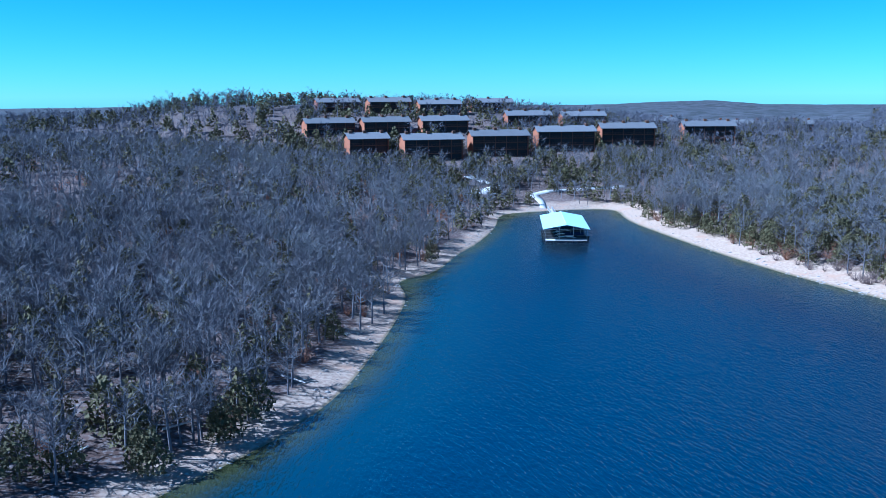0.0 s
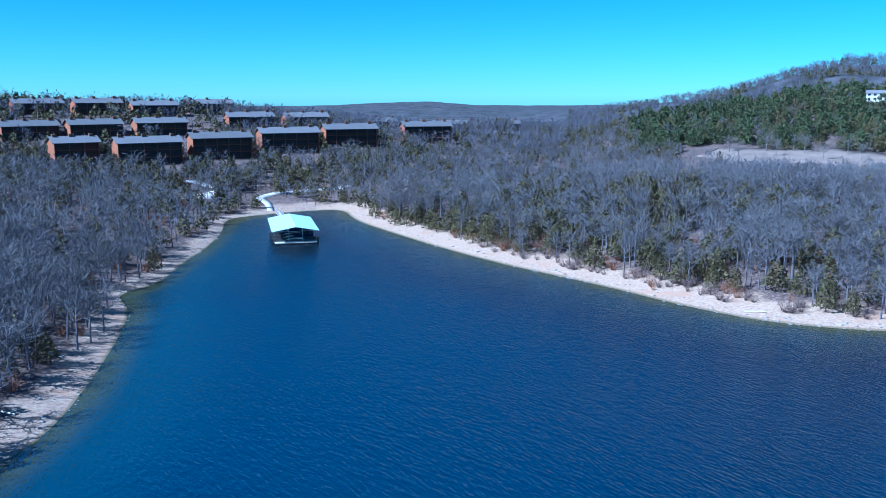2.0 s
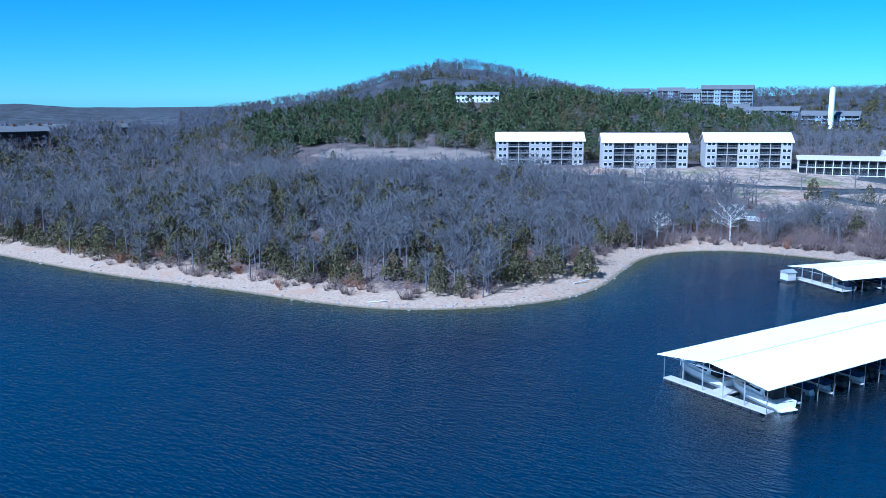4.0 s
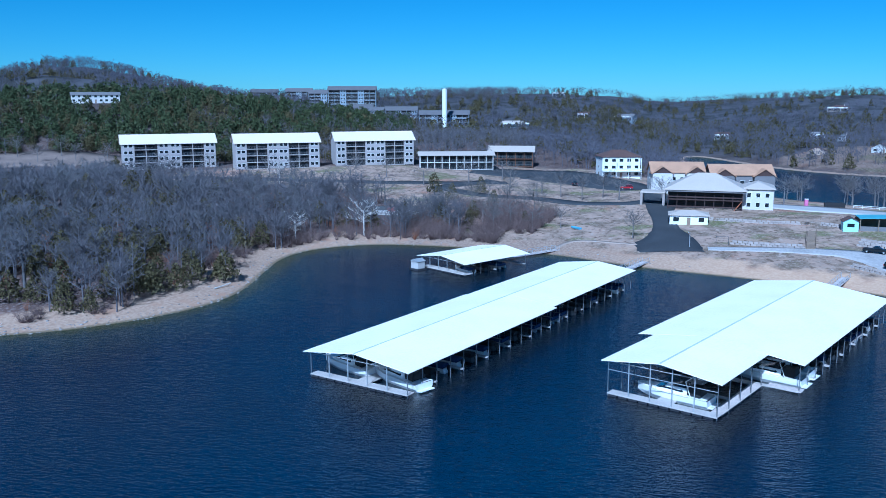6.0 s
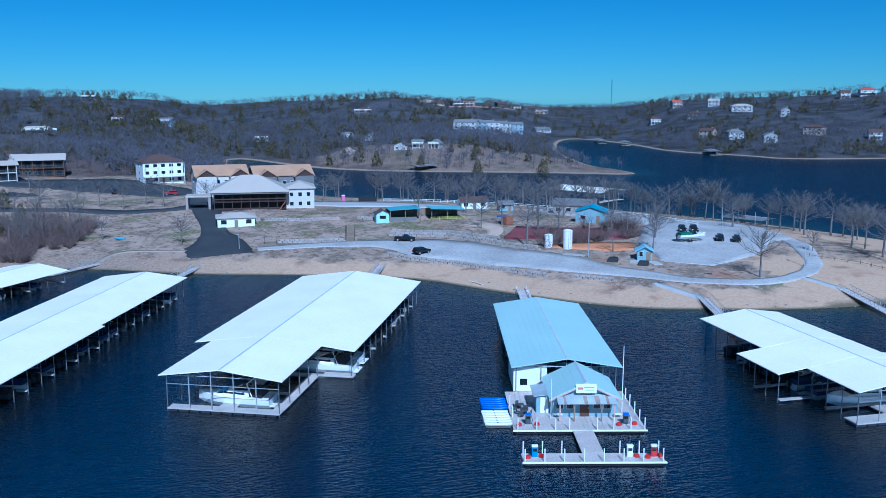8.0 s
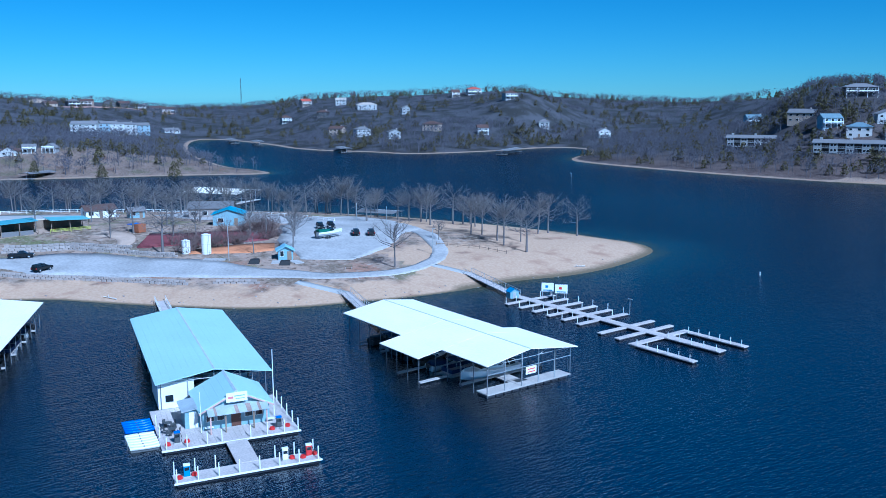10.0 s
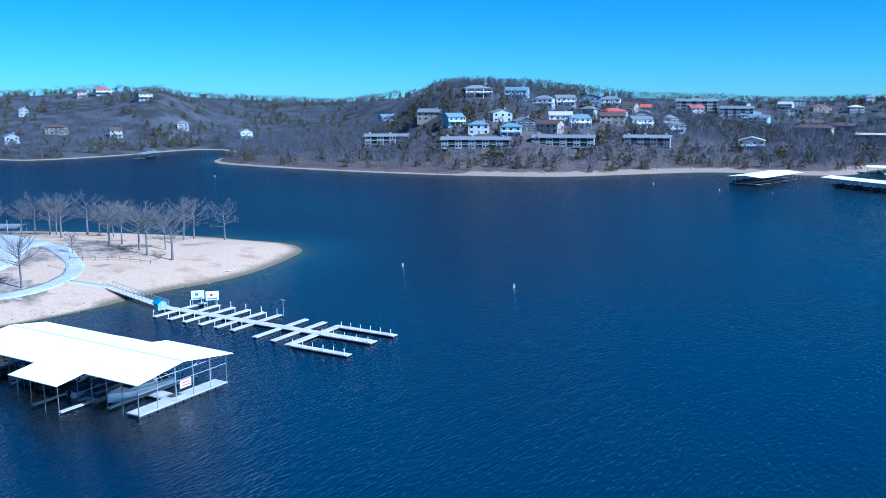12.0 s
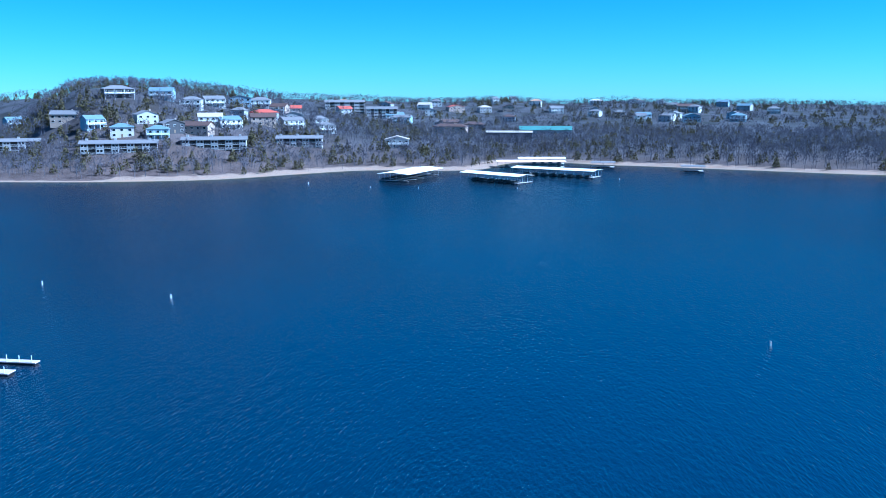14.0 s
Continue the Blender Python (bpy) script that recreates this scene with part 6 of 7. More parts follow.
def cafe():
    ob = thing("cafe", at_ground(252, -52, 270), "open-sided lakeside cafe with teal metal roofs and yellow rails", "cafe")
    hut = part("kiosk", gable_body(bmesh.new(), -13.2, -9.4, 0, 4, 2.5, 1.0, "y", -0.8), surface("aqua_boards", (0.45, 0.68, 0.72), 0.7), ob, "aqua gabled kiosk")
    gable_roof(hut, -13.2, -9.4, 0, 4, 2.5, 1.0, BROWN_ROOF, 0.3, "y", "kiosk_roof", 0.1)
    part("hatch", boxed(-12.2, -10.4, -0.05, -0.005, 1.0, 1.9), GLASS, hut)
    part("back_wall", boxed(-9.2, 13, 7.6, 7.8, -0.8, 2.8), TIMBER, ob)
    part("counter", boxed(-8.8, -1.0, 1.0, 1.6, -0.8, 1.1), SLATE, ob)
    part("roof_panel", prism(bmesh.new(), [(-9.3, 3.3), (0.2, 3.6), (0.2, 3.72), (-9.3, 3.42)], 0, 8), surface("deep_teal_roof", (0.15, 0.36, 0.41), 0.45), ob)
    part("roof_panel", prism(bmesh.new(), [(3.0, 3.5), (13.4, 3.1), (13.4, 3.22), (3.0, 3.62)], -0.8, 7), surface("sea_green_roof", (0.22, 0.45, 0.46), 0.45), ob)
    for x in (-9.0, -4.5, 0.0, 3.4, 8.2, 13.0):
        for y in (0.3, 6.6):
            part("post", boxed(x - 0.09, x + 0.09, y - 0.09, y + 0.09, -0.8, 3.1), TIMBER, ob)
    part("deck", boxed(2.8, 13.4, -0.6, 7.0, -0.8, 0.1), TIMBER, ob)
    yel = surface("yellow_green_rail", (0.42, 0.42, 0.08), 0.6)
    for z in (0.45, 0.75, 1.05):
        part("deck_rail", boxed(2.8, 13.4, -0.62, -0.56, z, z + 0.1), yel, ob)
    for x in (2.9, 5.5, 8.1, 10.7, 13.3):
        part("rail_post", boxed(x - 0.06, x + 0.06, -0.7, -0.63, 0, 1.2), yel, ob)
    for x in (4.5, 7.5, 10.5):
        part("table", boxed(x - 0.6, x + 0.6, 2.0, 3.2, 0.75, 0.82), ORANGE_WALL, ob)
    return ob


cafe()


# ---- yard things ----
def tank(x, y, r, h):
    ob = thing("storage_tank", pose(x, y, level(x, y)), "white upright cylindrical storage tank", "tank", "white tanks")
    bm = rod(bmesh.new(), (0, 0, -0.2), (0, 0, h), r, sides=24)
    part("shell", bm, WHITE, ob)
    part("dome", rod(bmesh.new(), (0, 0, h), (0, 0, h + 0.25), r, r * 0.35, 24), WHITE, ob)
    for z in (0.3, h * 0.5, h - 0.1):
        part("hoop", rod(bmesh.new(), (0, 0, z), (0, 0, z + 0.06), r + 0.02, sides=24), STEEL, ob)
    bm = bmesh.new()
    for s in (-0.2, 0.2):
        rod(bm, (-r - 0.12, s, 0), (-r - 0.12, s, h), 0.03, sides=4)
    part("ladder", bm, STEEL, ob)


tank(206.4, -75.2, 1.05, 3.1)
tank(202.8, -78.9, 1.15, 4.6)


def car(m, paint, label, kind="suv"):
    """A parked car built from a shaped body, glass, wheels and lamps; it faces local +y."""
    ob = thing("pickup_truck" if kind == "pickup" else "suv", m, label, "truck" if kind == "pickup" else "car", "parked cars")
    L, W = (5.6, 1.95) if kind == "pickup" else (4.7, 1.9)
    side = [(-L / 2, 0.45), (L / 2, 0.45), (L / 2, 0.85), (L / 2 - 0.15, 1.0), (L / 2 - 1.25, 1.08), (-L / 2, 1.08)]
    bm = prism(bmesh.new(), side, -W / 2, W / 2)
    bmesh.ops.transform(bm, matrix=Matrix(((0, 1, 0, 0), (1, 0, 0, 0), (0, 0, 1, 0), (0, 0, 0, 1))), verts=bm.verts[:])
    bmesh.ops.bevel(bm, geom=bm.edges[:], offset=0.07, segments=2, affect="EDGES")
    part("body", bm, paint, ob)
    a, b = (-0.55, L / 2 - 1.3) if kind == "pickup" else (-L / 2 + 0.1, L / 2 - 1.2)
    part("cabin", cabin(W / 2 - 0.06, a, b, 1.06, 1.62, 0.75, 0.84), GLASS, ob)
    part("roof", boxed(-W / 2 + 0.25, W / 2 - 0.25, a + 0.25, b - 0.85, 1.6, 1.68, 0.03), paint, ob)
    if kind == "pickup":
        part("bed", boxed(-W / 2 + 0.15, W / 2 - 0.15, -L / 2 + 0.1, -0.65, 1.06, 1.10), BLACK, ob)
    for sx in (-1, 1):
        for y in (-L / 2 + 0.95, L / 2 - 0.95):
            t = part("wheel", rod(bmesh.new(), (sx * (W / 2 - 0.22), y, 0.36), (sx * (W / 2 + 0.01), y, 0.36), 0.36, sides=14), BLACK, ob)
            part("rim", rod(bmesh.new(), (sx * (W / 2 + 0.012), y, 0.36), (sx * (W / 2 + 0.03), y, 0.36), 0.2, sides=10), STEEL, t)
        part("headlight", boxed(sx * 0.72 - 0.18, sx * 0.72 + 0.18, L / 2 - 0.02, L / 2 + 0.03, 0.72, 0.88), WHITE, ob)
        part("tail_light", boxed(sx * 0.8 - 0.1, sx * 0.8 + 0.1, -L / 2 - 0.03, -L / 2 + 0.02, 0.75, 1.0), RED, ob)
    return ob


CAR_BLACK = surface("black_car_paint", (0.012, 0.014, 0.016), 0.25, 0, 0.1, 2, 0.5, 0)
CAR_RED = surface("red_car_paint", (0.35, 0.02, 0.03), 0.3, 0, 0.1, 2, 0.5, 0)


def on_road(x, y, az, up=0.11):
    return heading(x, y, level(x, y) + up, az)


car(on_road(226.0, -42.3, 200), CAR_BLACK, "black pickup truck parked on the gravel road", "pickup")
_s = car(on_road(210.1, -43.4, 150), CAR_BLACK, "black utility vehicle parked on the gravel road")
for _x, _y, _a in ((200.5, -119.4, 115), (198.5, -123.0, 118), (214.4, -116.5, 290), (215.1, -120.3, 290)):
    tagged(copy_thing(_s, on_road(_x, _y, _a, 0.17)), "dark utility vehicle parked in the gravel boat yard")
car(on_road(333, 24, 350, 0.15), CAR_RED, "red car parked below the lodge halls")
tagged(copy_thing(_s, on_road(338, 44, 80, 0.15)), "dark car parked in the asphalt car park")

# motor boat on its trailer
_m = on_road(200.5, -111.0, 178, 0.17)
_ob = thing("boat_trailer", _m, "galvanised trailer carrying a white motor boat", "trailer")
_bm = bmesh.new()
for _s2 in (-0.8, 0.8):
    rod(_bm, (_s2, -3.0, 0.55), (_s2 * 0.9, 2.0, 0.55), 0.06, sides=5)
    rod(_bm, (_s2 * 0.9, 2.0, 0.55), (0, 4.2, 0.5), 0.06, sides=5)
part("frame", _bm, STEEL, _ob)
for _s2 in (-1.05, 1.05):
    for _y in (-0.9, -0.1):
        part("wheel", rod(bmesh.new(), (_s2 - 0.1, _y, 0.33), (_s2 + 0.1, _y, 0.33), 0.33, sides=12), BLACK, _ob)
_b = runabout(_m @ Matrix.Translation((0, -3.4, 1.0)), surface("green_boat_canvas", (0.02, 0.10, 0.07), 0.8), "white motor boat with a green cover on a trailer", None, 7.8)
_bm = bmesh.new()
for _k in range(6):
    box(_bm, -1.1, 1.1, _k * 0.9, _k * 0.9 + 0.75, 0, 0.22, 0.02)
_ob = thing("lumber_stack", on_road(183.0, -87.5, 120, 0.0), "stack of grey weathered dock sections", "lumber")
part("board_pile", _bm, DECK, _ob)
_l2 = copy_thing(_ob, on_road(180.0, -92.0, 95, 0.0))
_l2 = copy_thing(_ob, on_road(194.0, -80.0, 40, 0.0))
for _x, _y in ((187, -84), (181.5, -89)):
    _ob = thing("tarped_heap", on_road(_x, _y, 30, 0), "low heap under a black tarpaulin", "heap", "tarped heaps")
    part("tarpaulin", cabin(1.5, -1.2, 1.4, -0.1, 0.9, 0.5, 0.6), BLACK, _ob)


def light_pole(x, y, h, label, lamp=True):
    ob = thing("light_pole", pose(x, y, level(x, y)), label, "street lamp", "light poles")
    part("pole", rod(bmesh.new(), (0, 0, -0.3), (0, 0, h), 0.11, 0.07, 8), STEEL, ob)
    if lamp:
        part("arm", rod(bmesh.new(), (0, 0, h - 0.2), (-1.0, 0.4, h), 0.04), STEEL, ob)
        part("head", boxed(-1.4, -0.8, 0.25, 0.55, h - 0.06, h + 0.08, 0.03), STEEL, ob)


light_pole(192.8, -80.3, 8.5, "steel street lamp beside the gravel road")
light_pole(204, -122, 8.0, "wooden utility pole at the yard's edge", False)
light_pole(203, -131, 7.0, "tall pole with a box on top by the lane", False)
light_pole(172, -124, 6.5, "lamp post beside the looped gravel lane")
light_pole(227, 0.5, 4.0, "short lamp post by the boat ramp")
_ob = thing("roll_off_container", on_road(318, -46, 270, 0), "long black waste container on the terrace", "container")
part("box", boxed(-3.2, 3.2, -1.1, 1.1, 0, 1.5, 0.05), BLACK, _ob)
_ob = thing("portable_toilet", on_road(317, -37, 270, 0), "pink portable toilet cabin on the terrace", "toilet")
part("cabin", boxed(-0.6, 0.6, -0.6, 0.6, 0, 2.1, 0.05), surface("pink_plastic", (0.55, 0.16, 0.32), 0.5), _ob)
part("roof", boxed(-0.65, 0.65, -0.65, 0.65, 2.11, 2.3, 0.06), WHITE, _ob)
_ob = thing("rowing_boat", on_road(247, 30.5, 40, 0.0), "small blue rowing boat lying on the lawn", "boat")
part("hull", loft(hull_rows(3.8, 1.4, 0.5, 0.05)), surface("pale_blue_hull", (0.15, 0.35, 0.50), 0.5), _ob)
_ob = thing("swing_frame", on_road(231, -7.5, 270, 0), "rusty metal swing frame on the lawn", "swing")
_bm = bmesh.new()
for _s2 in (-1.5, 1.5):
    rod(_bm, (_s2, -0.7, 0), (_s2, 0, 2.1), 0.05), rod(_bm, (_s2, 0.7, 0), (_s2, 0, 2.1), 0.05)
rod(_bm, (-1.5, 0, 2.1), (1.5, 0, 2.1), 0.05)
part("frame", _bm, DARK_STEEL, _ob)
_ob = thing("picnic_shade", on_road(241, -74, 250, 0), "blue awning beside a brown play hut", "awning")
part("canopy", boxed(-1.6, 1.6, -1.2, 1.2, 2.0, 2.15, 0.05), BLUE, _ob)
for _s2 in (-1.4, 1.4):
    part("post", boxed(_s2 - 0.06, _s2 + 0.06, -1.0, -0.88, 0, 2.0), TIMBER, _ob)
    part("post", boxed(_s2 - 0.06, _s2 + 0.06, 0.88, 1.0, 0, 2.0), TIMBER, _ob)
part("play_hut", boxed(-1.2, 1.2, 1.3, 3.2, 0, 2.2, 0.03), ORANGE_WALL, _ob)
_ob = thing("bench", on_road(170, -99, 300, 0), "green-grey park bench on the lane's verge", "bench")
part("seat", boxed(-0.9, 0.9, -0.25, 0.25, 0.42, 0.5), TIMBER, _ob)
part("backrest", boxed(-0.9, 0.9, 0.22, 0.3, 0.51, 0.95), TIMBER, _ob)
for _s2 in (-0.7, 0.7):
    part("leg", boxed(_s2 - 0.05, _s2 + 0.05, -0.2, 0.2, 0, 0.41), CONCRETE, _ob)
_ob = thing("terrace_wall", Matrix.Identity(4), "grey terrace wall with fence panels above the cove", "wall")
part("lower_wall", boxed(-9, 9, -0.3, 0.3, -2.5, 1.2), CONCRETE, _ob)
part("deck", boxed(-9, 9, 0.31, 5, 0.6, 0.9), CONCRETE, _ob)
for _k in range(5):
    part("fence_panel", boxed(-8.8 + 3.6 * _k, -5.4 + 3.6 * _k, 5.01, 5.1, 0.9, 2.3), DARK_STEEL, _ob)
part("red_cabinet", boxed(-1.2, 1.0, 1.0, 2.2, 0.91, 2.2, 0.04), surface("brick_red_paint", (0.30, 0.07, 0.05), 0.6), _ob)
_ob.matrix_basis = at_ground(258.5, 91, 250)

# ---- brown apartment terraces on the west hill ----
for _rows, _n, _st in (((23, 395, 18), (51, 386, 26.5), (82, 390, 26), (115, 398, 27), (150, 412, 26), (200, 430, 26)), 6, 3), (((7, 450, 25), (35.4, 448, 24), (65, 446, 24), (113, 463, 24), (147, 475, 24), (212, 520, 15), (255, 505, 27), (286, 495, 18)), 6, 2), (((13, 522, 25), (42, 509, 24), (70, 500, 24), (106, 530, 26)), 6, 2):
    for _x, _y, _w in _rows:
        _f = math.degrees(math.atan2(_x, _y)) + 180 - 14
        # ends brighter than BROWN_WALL: sun on the gable ends painted in
        apartment_house(at_ground(_x, _y, _f), _w, 12, _st, max(3, int(_w / 5)), BROWN_WALL, CONDO_ROOF, "dark brown timber apartment house with a grey shingle roof", "brown apartment houses", 3.15, 2.3, ORANGE_WALL, BROWN_WALL, True, glazed=False)


# ---- houses over the lake ----
BLUE_SIDING = surface("blue_grey_siding", (0.28, 0.36, 0.42), 0.75)
TAN_SIDING = surface("tan_siding", (0.42, 0.33, 0.26), 0.75)
GREY_SIDING = surface("grey_siding", (0.36, 0.36, 0.36), 0.75)
DARK_SIDING = surface("dark_siding", (0.07, 0.07, 0.075), 0.7)
RED_ROOF = surface("red_tile_roof", (0.42, 0.09, 0.06), 0.7)
TEAL_ROOF = surface("dull_teal_roof", (0.16, 0.22, 0.26), 0.7)
GREEN_ROOF = surface("sea_green_metal_roof", (0.10, 0.22, 0.20), 0.6)
AGED_WHITE = surface("aged_white_siding", (0.50, 0.50, 0.49), 0.75)
_walls = {"w": AGED_WHITE, "b": BLUE_SIDING, "t": TAN_SIDING, "g": GREY_SIDING, "d": DARK_SIDING, "p": PALE_WALL}
_roofs = {"g": SLATE, "b": BROWN_ROOF, "r": RED_ROOF, "t": TEAL_ROOF, "c": ROOF_CREAM, "o": RUST_ROOF, "n": GREEN_ROOF}
_wn = {"w": "white", "b": "blue-grey", "t": "tan", "g": "grey", "d": "dark", "p": "pale"}
_rn = {"g": "grey shingle", "b": "brown shingle", "r": "red tile", "t": "teal", "c": "cream metal", "o": "tan shingle", "n": "green metal"}
_g = random.Random(21)


def settle(rows, kinds, group, storeys=2, place="on the wooded lakeside hill"):
    for (x, y, w), k in zip(rows, kinds.split()):
        f = math.degrees(math.atan2(x, y)) + 180 + _g.uniform(-25, 25)
        hip = _g.random() < 0.35
        cottage(at_ground(x, y, f), w, min(w * 0.75, 11), 2.9 * storeys, _walls[k[0]], _roofs[k[1]], f"{_wn[k[0]]} house with a {_rn[k[1]]} roof {place}", storeys, 2.2, "y" if not hip and _g.random() < 0.4 else "x", group, porch=_g.random() < 0.5, chimney=_g.random() < 0.5, hip=hip, sides=False)


HILL_HOUSES = [(411, -617, 16), (310, -510, 16), (277, -489, 11), (294, -551, 19), (279, -580, 16), (256, -480, 13), (254, -509, 13), (236, -484, 12.5), (232, -498, 13), (223, -506, 16),
               (260, -585, 14), (258, -624, 15), (227, -540, 15), (215, -544, 14), (252, -658, 17), (242, -675, 16), (229, -592, 10), (216, -616, 18), (207, -583, 17), (218, -687, 12),
               (204, -641, 15), (193, -607, 15), (172, -618, 12), (186, -653, 10), (225, -666, 13)]
settle(HILL_HOUSES, "bt tg bt dg bt pt wg bb dg tb wg wg wc pt bg wg gg wr tb wr gg wg wg wg tb".replace("bb", "bt"), "hillside houses")
for _x, _y, _w in ((326, -490, 37), (245, -455, 40), (202, -484, 36), (167, -534, 28)):
    apartment_house(at_ground(_x, _y, math.degrees(math.atan2(_x, _y)) + 184), _w, 10, 2, int(_w / 4), GREY_SIDING, SLATE, "low grey terrace of lake apartments with chimneys", "lake terraces", 2.8, 1.5, PALE_WALL, GREY_SIDING, True, "wb", False)
for _x, _y, _w in ((205, -800, 36), (170, -800, 28)):
    apartment_house(at_ground(_x, _y, math.degrees(math.atan2(_x, _y)) + 180), _w, 11, 3, 8, PALE_WALL, SLATE, "pale three-storey apartment house on the ridge", "ridge apartments", 2.9, 2.0, PALE_WALL, WHITE, False, "wb", False)
settle([(114, -582, 16), (150, -790, 16), (115, -794, 12), (97, -718, 28), (198, -778, 12), (73, -1200, 8), (85, -1057, 9), (14, -996, 10), (-94, -1180, 12), (-70, -875, 10), (-96, -883, 11), (120, -960, 18), (40, -1090, 14), (-30, -1010, 12), (-130, -960, 12), (-160, -900, 12), (60, -900, 14), (150, -1010, 12)],
       "gc bg bg tb wr wg gg wg wg wg wg tr wo gg wg bg gb wg", "far houses", 2, "among the far woods")
settle([(90, -979, 14), (65, -985, 13), (13, -1001, 16), (-39, -1240, 18), (-90, -1240, 20), (-124, -1240, 12), (-120, -1062, 13), (-188, -1129, 14), (-204, -1081, 16), (-27, -956, 12), (-52, -923, 11),
        (-74, -890, 14), (-102, -899, 13), (-92, -876, 12), (-118, -873, 16), (-161, -878, 14), (-122, -965, 15), (-233, -1053, 14), (104, -790, 16), (80, -757, 18), (211, -823, 16), (158, -802, 17), (154, -945, 14), (140, -900, 12), (180, -860, 13)],
       "gc tb wg wc wo wg tg bt gt wg tg bt wg gg bt bt tb wg tb db to bt gc wg gb", "far houses", 2, "in far woods")
cottage(at_ground(18, -706, 178), 40, 16, 7, GREY_SIDING, GREEN_ROOF, "large hall with sea-green metal roofs in the woods", 1, 2.6, "x", "halls over the lake", chimney=False)
cottage(at_ground(44, -668, 178), 34, 14, 7, DARK_SIDING, ROOF_CREAM, "long dark hall with a pale flat roof", 1, 1.0, "x", "halls over the lake", chimney=False)
settle([(766, 59, 17), (746, 90, 9), (678, 136, 24), (940, 140, 13), (856, -122, 17), (862, -310, 16), (672, -84, 8), (652, -97, 6), (965, -223, 13), (1060, -230, 16), (535, -99, 9), (536, -110, 7), (529, -119, 7), (700, -20, 10), (560, -70, 9)],
       "bg db bc db tb wg wg gg tb tb wb wg gg gb tb", "houses across the channel", 1, "on the wooded hill")
settle([(749, -196, 20), (768, -213, 18), (786, -229, 20), (805, -247, 18), (823, -265, 20)], "wg bg wg wg bg", "lakeside town houses", 3, "above the channel")
settle([(993, -252, 12), (1005, -268, 12), (1017, -296, 12), (1037, -319, 12), (1058, -344, 12), (1085, -371, 12), (1110, -392, 12), (1130, -405, 12)], "dg tb db db dg db tb db", "new houses on the graded strip", 2, "on bare ground")
settle([(848, -494, 11), (790, -492, 20), (603, -437, 14), (628, -387, 12), (788, -437, 11), (836, -422, 10), (707, -484, 8), (770, -620, 15), (573, -540, 9), (900, -480, 11), (670, -384, 12), (573, -470, 9), (592, -394, 10), (781, -602, 9), (520, -560, 10), (640, -560, 12)],
       "wc wc tb wg db gb gg wr wg rb tb gb gg tb wg gb".replace("rb", "tr"), "houses on the south hills", 2, "among bare woods")
strip("road", "bare reddish graded strip on the far hill", [(975, -235, 10), (1010, -290, 12), (1060, -350, 12), (1140, -412, 10)], surface("red_subsoil", (0.45, 0.27, 0.21), 0.95), 2, 0.5)

# ---- resort on the north hill ----
RESORT_WALL = surface("slate_blue_siding", (0.27, 0.31, 0.35), 0.75)
for _x, _y, _w, _st, _h in ((702, 280, 40, 7, 3.0), (742, 326, 22, 4, 2.9), (773, 362, 24, 3, 2.9), (800, 412, 26, 3, 2.9), (690, 268, 20, 3, 2.8), (672, 252, 20, 3, 2.8), (707, 238, 27, 3, 3.0), (655, 186, 38, 3, 3.0)):
    apartment_house(at_ground(_x, _y, math.degrees(math.atan2(_x, _y)) + 184), _w, 14, _st, max(4, int(_w / 4.5)), RESORT_WALL, CONDO_ROOF, f"blue-grey resort block of {('three', 'four', '', '', 'seven')[_st - 3]} storeys on the hill", "resort blocks", _h, 3.0, RESORT_WALL, AGED_WHITE, False, "bbw", False)
cottage(at_ground(449, 341.5, 232), 27, 9, 4.6, PALE_WALL, SLATE, "long pale house with a grey roof on the cedar hill", 2, 1.6, "x", "hillside houses", chimney=False)
_ob = thing("water_tower", pose(642, 181.7, level(642, 181.7)), "tall slender white standpipe water tower", "water tower")
part("shaft", rod(bmesh.new(), (0, 0, -2), (0, 0, 28.0), 1.9, 1.9, 24), WHITE, _ob)
part("cap", rod(bmesh.new(), (0, 0, 28.0), (0, 0, 28.9), 1.9, 0.5, 24), WHITE, _ob)
part("rail", rod(bmesh.new(), (0, 0, 27.8), (0, 0, 28.05), 2.05, sides=24), STEEL, _ob)
_ob = thing("radio_mast", pose(1290, -575, level(1290, -575)), "thin lattice radio mast on the horizon", "mast")
_bm = bmesh.new()
for _k in range(3):
    _a = _k * 2.094
    rod(_bm, (math.cos(_a), math.sin(_a), -1), (0.4 * math.cos(_a), 0.4 * math.sin(_a), 46), 0.22, sides=4)
part("lattice", _bm, DARK_STEEL, _ob)

# ---- docks along the far shores ----
for _x, _y, _az, _len, _half in ((85, -419, 195, 44, 8.5), (20, -418, 126, 38, 6.5), (-15, -453, 114, 47, 6.5), (2, -517, 83, 40, 4.5), (2, -543, 82, 29, 4)):
    covered_dock("low white-roofed boat dock along the far shore", _x, _y, _az, [(0, _len, -_half, _half)], 3.6, 4.3, ROOF_WHITE, _half, posts=5, group="far docks", front=1.5)
    # dark hulls added in rows to give the low docks a shaded underside
    for _k in range(int(_len / 5) - 1):
        berth("black", heading(_x + (4 + _k * 5) * math.sin(radians(_az)) - (_half - 1) * math.cos(radians(_az)), _y + (4 + _k * 5) * math.cos(radians(_az)) + (_half - 1) * math.sin(radians(_az)), 0, _az + 90))
for _x, _y, _az, _len in ((470, -402, 150, 34), (560, -330, 110, 26), (690, -322, 110, 30), (730, -318, 105, 34), (478, -95, 150, 16), (-27, -519, 95, 14), (-74, -498, 90, 13), (240, -160, 60, 14)):
    covered_dock("small dark-roofed dock moored by the far bank", _x, _y, _az, [(0, _len, -4.5, 4.5)], 3.0, 3.6, SLATE, 4.5, posts=8, group="small far docks")

